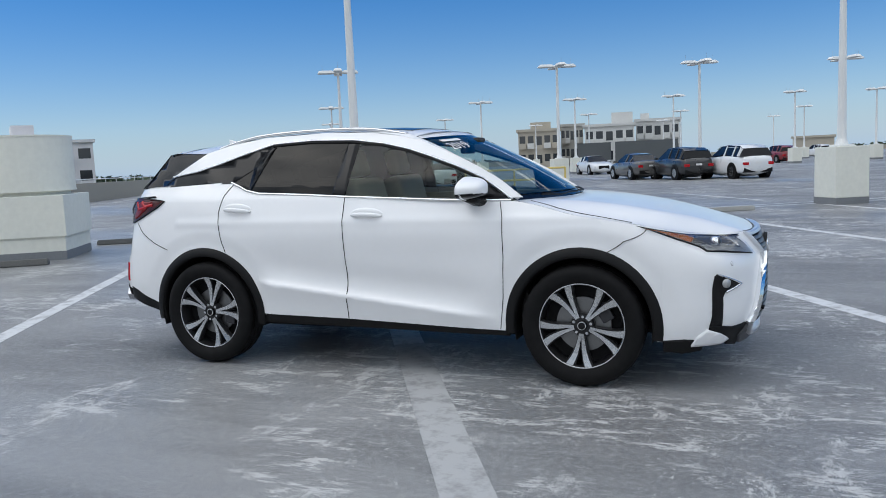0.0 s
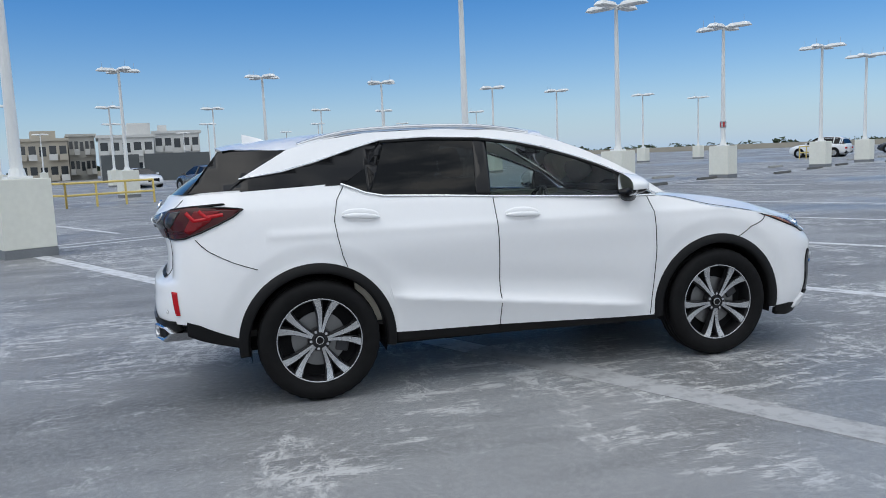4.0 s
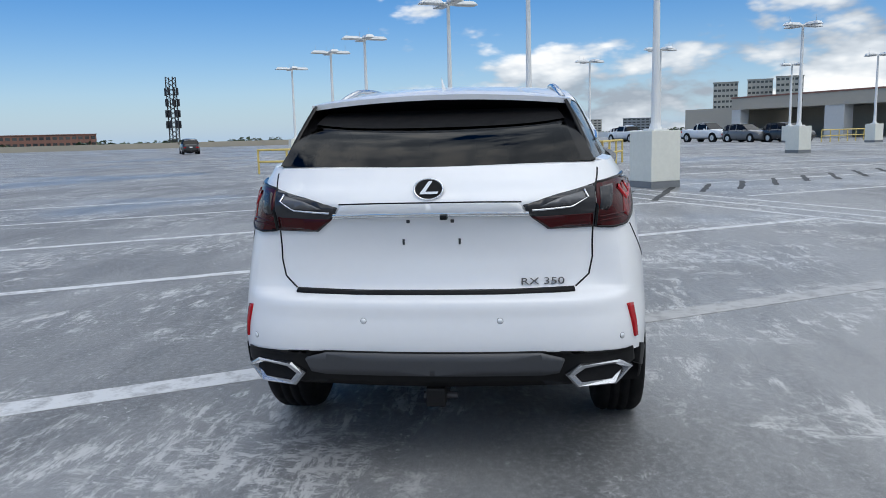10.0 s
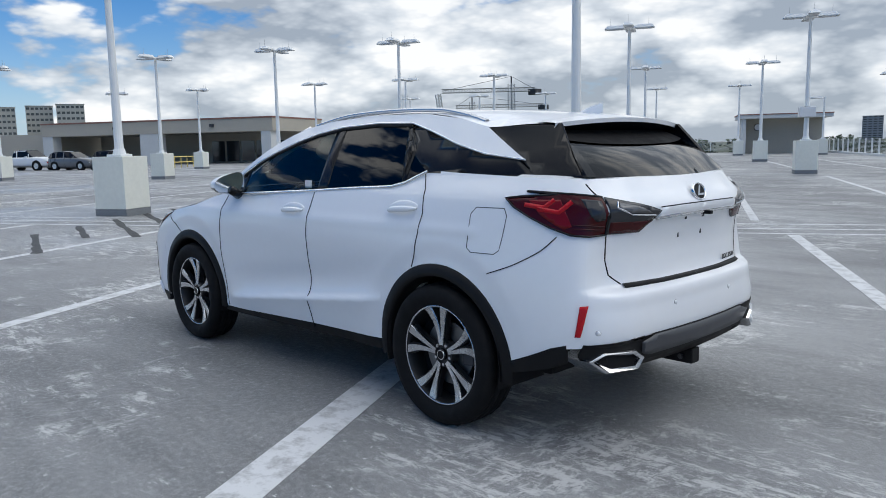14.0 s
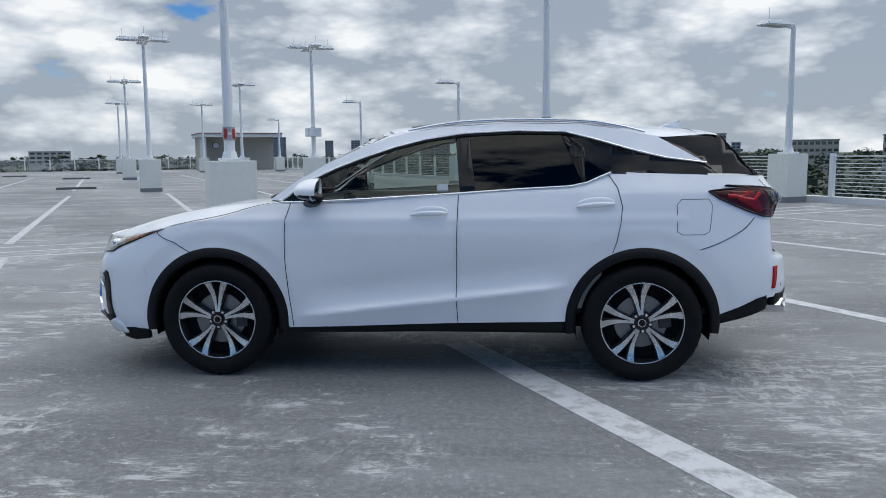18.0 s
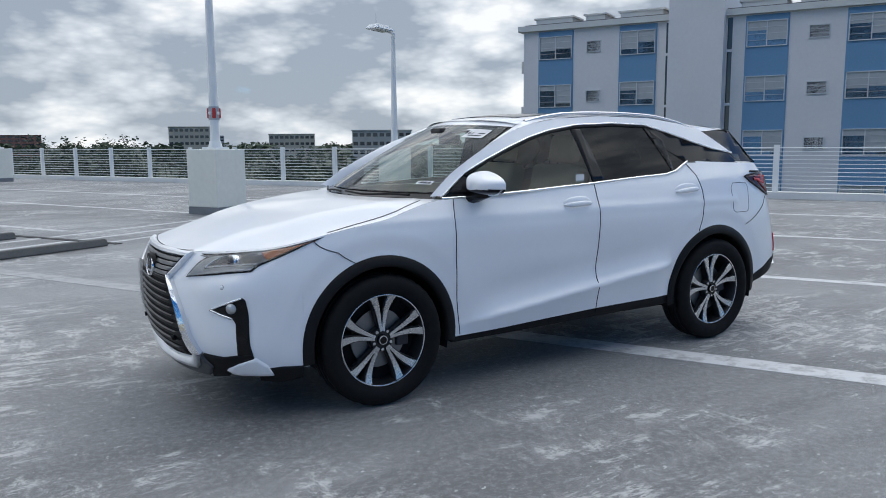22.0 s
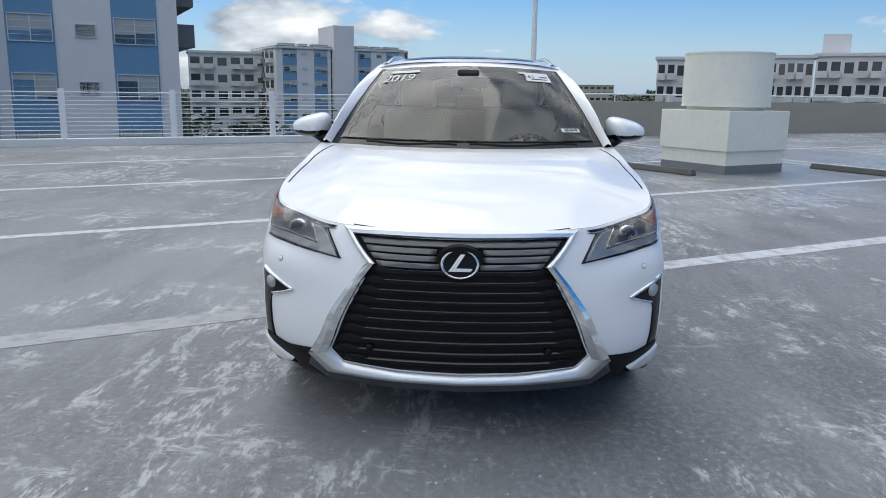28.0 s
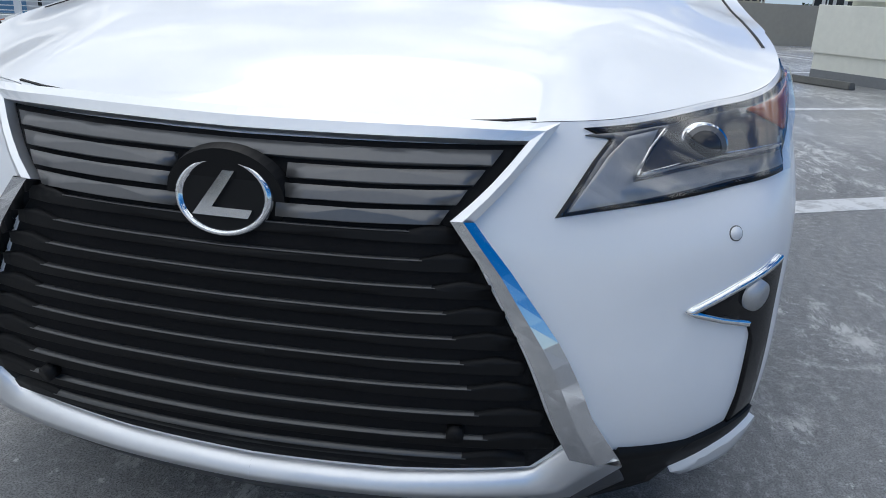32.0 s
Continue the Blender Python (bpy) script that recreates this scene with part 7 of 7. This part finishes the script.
part("cowl", sheet(lambda a, v: Vector((1.235 - 0.26 * a * a - 0.055 * v, a * 0.77, 1.140 + 0.004 * a * a + 0.004 * v)), 16, 2), M_CLAD, CAR)

# door handles
for xc, zc, tilt in ((-0.04, 1.087, 2), (-1.096, 1.136, 4)):
    u = u_at_x(xc, zc)
    p, n = on_skin(u, zc)
    bm = bmesh.new()
    bmesh.ops.create_uvsphere(bm, u_segments=20, v_segments=10, radius=1)
    for v in bm.verts:
        v.co = p + Vector((0, -0.006, 0)) + Matrix.Rotation(radians(tilt), 3, "Y") @ Vector((v.co.x * 0.125, v.co.y * 0.014, v.co.z * 0.046))
    both("handle_dish", bm, M_PAINT)
    bm = bmesh.new()
    rows = []
    for k in range(13):
        t = -1 + 2 * k / 12
        c = p + Matrix.Rotation(radians(tilt), 3, "Y") @ Vector((t * 0.118, 0.032 * (1 - t ** 4) + 0.004, -0.004 + 0.004 * (1 - t * t)))
        h, w = 0.017 * (1 - 0.75 * t ** 4), 0.010
        rows.append([bm.verts.new(c + Vector((0, b * w, a * h))) for a, b in ((-1, -1), (-1, 0.4), (-0.3, 1), (0.5, 0.9), (1, 0.2), (1, -1))])
    for a, b in zip(rows, rows[1:]):
        for k in range(6):
            bm.faces.new((a[k], a[(k + 1) % 6], b[(k + 1) % 6], b[k]))
    bmesh.ops.recalc_face_normals(bm, faces=bm.faces[:])
    both("door_handle", bm, M_PAINT)

# mirrors
def mirror_shell(u0, u1, fn):
    return sheet(fn, 20, 12, 0, 1, u0, u1)


def mirror_at(a, v):
    """a runs round the housing's outline seen from ahead, v from its rim (rear) to the nose."""
    ang = a * math.tau
    c, s = math.cos(ang), math.sin(ang)
    ex = 0.7
    yy = 0.945 + 0.118 * math.copysign(abs(c) ** ex, c)
    zz = 1.238 + (0.066 - 0.018 * math.copysign(abs(c) ** ex, c)) * math.copysign(abs(s) ** ex, s) - 0.012 * math.copysign(abs(c) ** ex, c)
    k = math.cos(v * math.pi / 2) ** 0.62
    return Vector((0.675 + 0.155 * math.sin(v * math.pi / 2) - 0.05 * (yy - 0.86), 0.94 + (yy - 0.94) * k, 1.235 + (zz - 1.235) * k))


bm = sheet(mirror_at, 32, 12, 0, 1, 0, 1)
bmesh.ops.remove_doubles(bm, verts=bm.verts[:], dist=1e-4)
bmesh.ops.recalc_face_normals(bm, faces=bm.faces[:])
for f in bm.faces:
    f.material_index = 1 if f.calc_center_median().z < 1.212 else 0
mir = both("wing_mirror", bm, [M_PAINT, M_GLOSSBLK], label="white wing mirror with a black underside")
bm = bmesh.new()
bm.faces.new([bm.verts.new(q + Vector((0.010 - (q.z - 1.235) * 0.10, 0, 0))) for q in [mirror_at(k / 32, 0) for k in range(32)]])
both("mirror_glass", bm, M_CHROME, label="mirror glass", smooth_faces=False)
bm = bmesh.new()
tube(bm, (0.70, 0.93, 1.195), (0.735, 0.835, 1.150), 0.030, 0.034, 10)
for v in bm.verts:
    v.co.x = 0.72 + (v.co.x - 0.72) * 1.7
both("mirror_arm", bm, M_GLOSSBLK)
both("mirror_strip", strip([mirror_at(t, 0.12 + 0.5 * (0.97 - t) * 0) for t in [0.52 + 0.46 * k / 12 for k in range(13)]], [Vector((0.5, 0.2, -0.8)).normalized()] * 13, 0.012, 0.004), M_CHROME)

# ---- wheels ----
def wheel():
    """Hub at the origin, outer face towards +y."""
    t = new("wheel")
    prof = [(0.262, 0.085), (0.285, 0.108), (0.320, 0.117), (0.352, 0.112), (0.368, 0.096), (0.3795, 0.072), (0.3795, 0.052), (0.372, 0.050), (0.372, 0.040), (0.38, 0.038), (0.38, 0.008), (0.372, 0.006), (0.372, -0.006), (0.38, -0.008), (0.38, -0.038), (0.372, -0.040), (0.372, -0.050), (0.3795, -0.052), (0.3795, -0.072), (0.366, -0.098), (0.33, -0.115), (0.262, -0.10)]
    seg = 72
    bm = bmesh.new()
    rows = []
    for k in range(seg):
        a = k * math.tau / seg
        rows.append([bm.verts.new((r * math.cos(a) if not (r > 0.375 and abs(y) > 0.05 and k % 2) else 0.374 * math.cos(a), y, r * math.sin(a) if not (r > 0.375 and abs(y) > 0.05 and k % 2) else 0.374 * math.sin(a))) for r, y in prof])
    for k in range(seg):
        a, b = rows[k], rows[(k + 1) % seg]
        for j in range(len(prof) - 1):
            bm.faces.new((a[j], a[j + 1], b[j + 1], b[j]))
    bmesh.ops.recalc_face_normals(bm, faces=bm.faces[:])
    part("tyre", bm, M_TYRE, t, "black road tyre", smooth=True)

    def lathe(prof, seg=64):
        bm = bmesh.new()
        rows = [[bm.verts.new((r * math.cos(k * math.tau / seg), y, r * math.sin(k * math.tau / seg))) for r, y in prof] for k in range(seg)]
        for k in range(seg):
            a, b = rows[k], rows[(k + 1) % seg]
            for j in range(len(prof) - 1):
                bm.faces.new((a[j], a[j + 1], b[j + 1], b[j]))
        bmesh.ops.recalc_face_normals(bm, faces=bm.faces[:])
        return bm

    part("rim", lathe([(0.258, 0.088), (0.264, 0.092), (0.266, 0.086)]), M_RIM, t, "machined alloy rim", smooth=True)
    part("rim_barrel", lathe([(0.258, 0.086), (0.250, 0.070), (0.246, 0.0), (0.245, -0.09)]), M_RIMDK, t, smooth=True)
    part("rim_back", lathe([(0.25, -0.02), (0.06, -0.02)]), M_RUBBER_SHADE, t)
    part("brake_disc", lathe([(0.17, 0.0), (0.17, 0.012), (0.07, 0.012)]), M_DISC, t)
    bm = boxed(-0.19, -0.01, -0.06, -0.11, 0.03, 0.06, bevel=0.01)
    part("brake_caliper", bm, M_STEEL_DK, t)
    for k in range(5):
        for s in (1, -1):
            a0, a1 = radians(90 + 72 * k + s * 7.0), radians(90 + 72 * k + s * 13.5)
            for mat, grow, drop, nm in ((M_RIMDK, 0.010, 0.010, "spoke_side"), (M_RIM, 0.0, 0.0, "spoke")):
                bm = bmesh.new()
                rows = []
                for j in range(9):
                    q = j / 8
                    r = 0.050 + (0.259 - 0.050) * q
                    a = a0 + (a1 - a0) * q ** 0.8 - s * radians(2.2) * math.sin(math.pi * q)
                    w = (0.0095 + 0.0165 * q ** 1.5) + grow * (0.4 + 0.6 * q)
                    y = 0.070 + 0.014 * q - 0.012 * math.sin(math.pi * q) - drop
                    c = Vector((r * math.cos(a), 0, r * math.sin(a)))
                    d = Vector((-math.sin(a), 0, math.cos(a)))
                    rows.append([bm.verts.new(c - d * w + Vector((0, y - (0.03 if drop else 0.006), 0))), bm.verts.new(c - d * w * 0.86 + Vector((0, y, 0))), bm.verts.new(c + d * w * 0.86 + Vector((0, y, 0))), bm.verts.new(c + d * w + Vector((0, y - (0.03 if drop else 0.006), 0)))])
                for a, b in zip(rows, rows[1:]):
                    for j in range(3):
                        bm.faces.new((a[j], a[j + 1], b[j + 1], b[j]))
                bmesh.ops.recalc_face_normals(bm, faces=bm.faces[:])
                if sum(f.normal.y for f in bm.faces) < 0:
                    bmesh.ops.reverse_faces(bm, faces=bm.faces[:])
                part(nm, bm, mat, t)
        a = radians(90 + 72 * k + 36)
        part("lug_nut", tubed((0.055 * math.cos(a), 0.045, 0.055 * math.sin(a)), (0.055 * math.cos(a), 0.068, 0.055 * math.sin(a)), 0.0095, n=6), M_RIM, t)
    part("hub", lathe([(0.0, 0.060), (0.068, 0.060), (0.074, 0.045), (0.074, 0.0)], 40), M_RIMDK, t)
    part("hub_cap", lathe([(0.0, 0.078), (0.026, 0.077), (0.031, 0.072), (0.032, 0.055)], 32), M_GLOSSBLK, t, "dark hub cap")
    part("hub_cap_ring", lathe([(0.022, 0.0795), (0.026, 0.079), (0.027, 0.077)], 32), M_CHROME, t)
    return t


w0 = wheel()
spots = ((WB, 0.818, 0), (-WB, 0.818, 7), (WB, -0.818, 31), (-WB, -0.818, -12))
for k, (x, y, spin) in enumerate(spots):
    m = pose(x, y, WR, 0, 0, 0 if y > 0 else 180) @ pose(0, 0, 0, 0, spin, 0)
    if k == 0:
        w0.parent = CAR
        w0.matrix_world = m
    else:
        c = copy_thing(w0, m)

# ---- inside ----
def cushion(name, x0, y0, z0, x1, y1, z1, m=None, bev=0.05, parent=None, mat=None, label=""):
    bm = bmesh.new()
    box(bm, x0, y0, z0, x1, y1, z1)
    bmesh.ops.bevel(bm, geom=bm.edges[:], offset=bev, segments=4, affect="EDGES", profile=0.6)
    if m is not None:
        for v in bm.verts:
            v.co = m @ v.co
    return part(name, bm, mat or M_SEAT, parent or CAR, label, smooth=True)


for s in (1, -1):
    cushion("seat_cushion", -0.20, s * 0.37 - 0.25, 0.55, 0.36, s * 0.37 + 0.25, 0.76, None, 0.06, label="cream leather seat")
    m = pose(-0.18, s * 0.37, 0.72, 0, -14, 0)
    cushion("seat_back", -0.10, -0.25, 0.0, 0.06, 0.25, 0.62, m, 0.06, label="cream leather seat")
    cushion("headrest", -0.08, -0.13, 0.64, 0.03, 0.13, 0.84, m, 0.045)
    part("headrest_post", tubed(m @ Vector((-0.03, -0.06, 0.58)), m @ Vector((-0.03, -0.06, 0.68)), 0.007), M_CHROME, CAR)
cushion("rear_bench", -1.05, -0.62, 0.55, -0.55, 0.62, 0.78, None, 0.06)
cushion("rear_bench_back", -0.08, -0.62, 0.0, 0.06, 0.62, 0.58, pose(-1.05, 0, 0.74, 0, -18, 0), 0.06)
for y in (-0.4, 0.0, 0.4):
    cushion("rear_headrest", -0.06, -0.12, 0.58, 0.02, 0.12, 0.72, pose(-1.05, y, 0.74, 0, -18, 0), 0.04)
cushion("dashboard", 0.62, -0.74, 0.80, 1.02, 0.74, 1.125, None, 0.07, mat=M_DASH, label="dark dashboard")
cushion("centre_console", 0.0, -0.11, 0.5, 0.66, 0.11, 0.86, None, 0.04, mat=M_DASH)
bm = bmesh.new()
m = pose(0.52, 0.37, 1.03, 0, -62, 0)
ringp = [m @ Vector((0.185 * math.cos(k * math.tau / 32), 0.185 * math.sin(k * math.tau / 32), 0)) for k in range(32)]
for a, b in zip(ringp, ringp[1:] + ringp[:1]):
    tube(bm, a, b, 0.016, n=8)
tube(bm, m @ Vector((-0.17, 0, 0)), m @ Vector((0.17, 0, 0)), 0.02)
tube(bm, m @ Vector((0, -0.17, 0)), m @ Vector((0, 0.17, 0)), 0.02)
tube(bm, m @ Vector((0, 0, 0.02)), m @ Vector((0, 0, -0.2)), 0.06)
part("steering_wheel", bm, M_DASH, CAR, smooth=True)
for s in (1, -1):
    part("door_lining", boxed(-1.15, s * 0.77 - 0.03, 0.45, 0.9, s * 0.77 + 0.03, 1.16, bevel=0.02), M_SEAT, CAR)
part("headlining", sheet(lambda a, q: roof(a * 0.94, q) - Vector((0, 0, 0.035)), 10, 20, -1, 1, 0.02, 0.93), M_SEAT, CAR, smooth=True)
part("cabin_floor", boxed(-1.9, -0.78, 0.42, 0.95, 0.78, 0.46), M_DASH, CAR)
part("parcel_shelf", boxed(-2.05, -0.68, 1.05, -1.25, 0.68, 1.09), M_DASH, CAR)
part("bulkhead", boxed(0.98, -0.75, 0.4, 1.02, 0.75, 1.10), M_DASH, CAR)
part("inner_mirror", boxed(0.36, -0.12, 1.47, 0.40, 0.12, 1.54, bevel=0.015), M_DASH, CAR)
part("sensor_pod", boxed(0.40, -0.07, 1.54, 0.50, 0.07, 1.585, bevel=0.02), M_DASH, CAR)

# stickers inside the glass
def on_screen_mat(a, v):
    p = screen(a, v)
    t = (screen(a + 0.02, v) - screen(a - 0.02, v)).normalized()
    up = (screen(a, v + 0.02) - screen(a, v - 0.02)).normalized()
    n = t.cross(up).normalized()
    m = Matrix((t, up, n)).transposed().to_4x4()
    m.translation = p
    return m


def flat_card(w, h, m, mat, name, parent, label=""):
    bm = boxed(-w / 2, -h / 2, -0.0006, w / 2, h / 2, 0.0006)
    for v in bm.verts:
        v.co = m @ v.co
    return part(name, bm, mat, parent, label)


m = on_screen_mat(-0.71, 0.775)
lettering("2019", 0.105, m @ Matrix.Translation((0, -0.02, 0.003)) @ pose(0, 0, 0, 0, 0, 0) @ Matrix.Diagonal((1.0, 1.3, 1, 1)), M_STICKER, CAR, "year_lettering", 0.0008)
for k, (w, dx) in enumerate(((0.2, 0.02),)):
    flat_card(w, 0.032, m @ Matrix.Translation((dx, 0.075, 0.003)), M_STICKER, "sticker_bar", CAR)
m = on_screen_mat(0.70, 0.785)
flat_card(0.20, 0.022, m @ Matrix.Translation((-0.01, 0.062, 0.003)), M_STICKER, "sticker_bar", CAR)
st = flat_card(0.165, 0.10, m @ Matrix.Translation((0.01, 0.0, 0.003)), M_STICKER, "inspection_sticker", CAR, "white dealer sticker")
lettering("161", 0.05, m @ Matrix.Translation((-0.045, 0.008, 0.006)), M_INK, CAR, "sticker_lettering", 0.0006)
flat_card(0.05, 0.012, m @ Matrix.Translation((0.05, 0.012, 0.005)), M_INK, "sticker_bar", CAR)
flat_card(0.10, 0.010, m @ Matrix.Translation((0.015, -0.022, 0.005)), M_INK, "sticker_bar", CAR)
m = on_screen_mat(0.80, 0.16)
flat_card(0.115, 0.036, m @ Matrix.Translation((0, 0, 0.003)), M_STICKER, "paper_tag", CAR, "small white paper tag")
for k in range(9):
    flat_card(0.004 + 0.003 * (k % 3), 0.018, m @ Matrix.Translation((-0.04 + 0.01 * k, 0, 0.005)), M_INK, "tag_bar", CAR)
p, n = on_cabin(-0.12, 1.245)
part("window_sticker", boxed(p.x - 0.035, p.y - 0.001, p.z - 0.025, p.x + 0.035, p.y + 0.003, p.z + 0.025), M_STICKER, CAR, "small white window sticker")


# ---- dark joint strips and drain on the deck ----
rng = random.Random(7)
M_JOINT = material("dark_joint_filler", (0.035, 0.036, 0.038), 0.7, var=0.3, scale=9, bump=0.2)
d = Vector((-0.963, 0.27, 0)).normalized()
side = Vector((-d.y, d.x, 0))
for k in range(-5, 7):
    p = Vector((15.9 + 0.95 * k, -6.1 - 1.08 * k, 0))
    length = rng.uniform(2.4, 4.6)
    bm = bmesh.new()
    prev = None
    n = 9
    for i in range(n + 1):
        q = p + d * length * i / n + side * rng.uniform(-0.02, 0.02)
        w = rng.uniform(0.05, 0.085)
        row = [bm.verts.new(q + side * s * w + Vector((0, 0, 0.0045 + 0.0012 * (k % 3)))) for s in (-1, 1)]
        if prev:
            bm.faces.new((prev[0], prev[1], row[1], row[0]))
        prev = row
    bmesh.ops.recalc_face_normals(bm, faces=bm.faces[:])
    ob = mesh_object("joint_strip", bm, M_JOINT)
    tagged(ob, "dark filled joint strip in the deck coating", "joint strip", "dark joint strips", kind="structure")
a, b = Vector((6.5, -16.2, 0)), Vector((-0.7, -4.2, 0))
d = (b - a).normalized()
side = Vector((-d.y, d.x, 0))
m = Matrix((d, side, Vector((0, 0, 1)))).transposed().to_4x4()
m.translation = a
drain = thing("drain_channel", "narrow dark slotted drain set in the deck", "drain", kind="structure")
x = 0.0
while x < (b - a).length - 0.6:
    part("grating", boxed(x, -0.06, 0.001, x + 0.58, 0.06, 0.009, m), M_JOINT, drain)
    x += rng.choice((0.6, 0.6, 1.5))
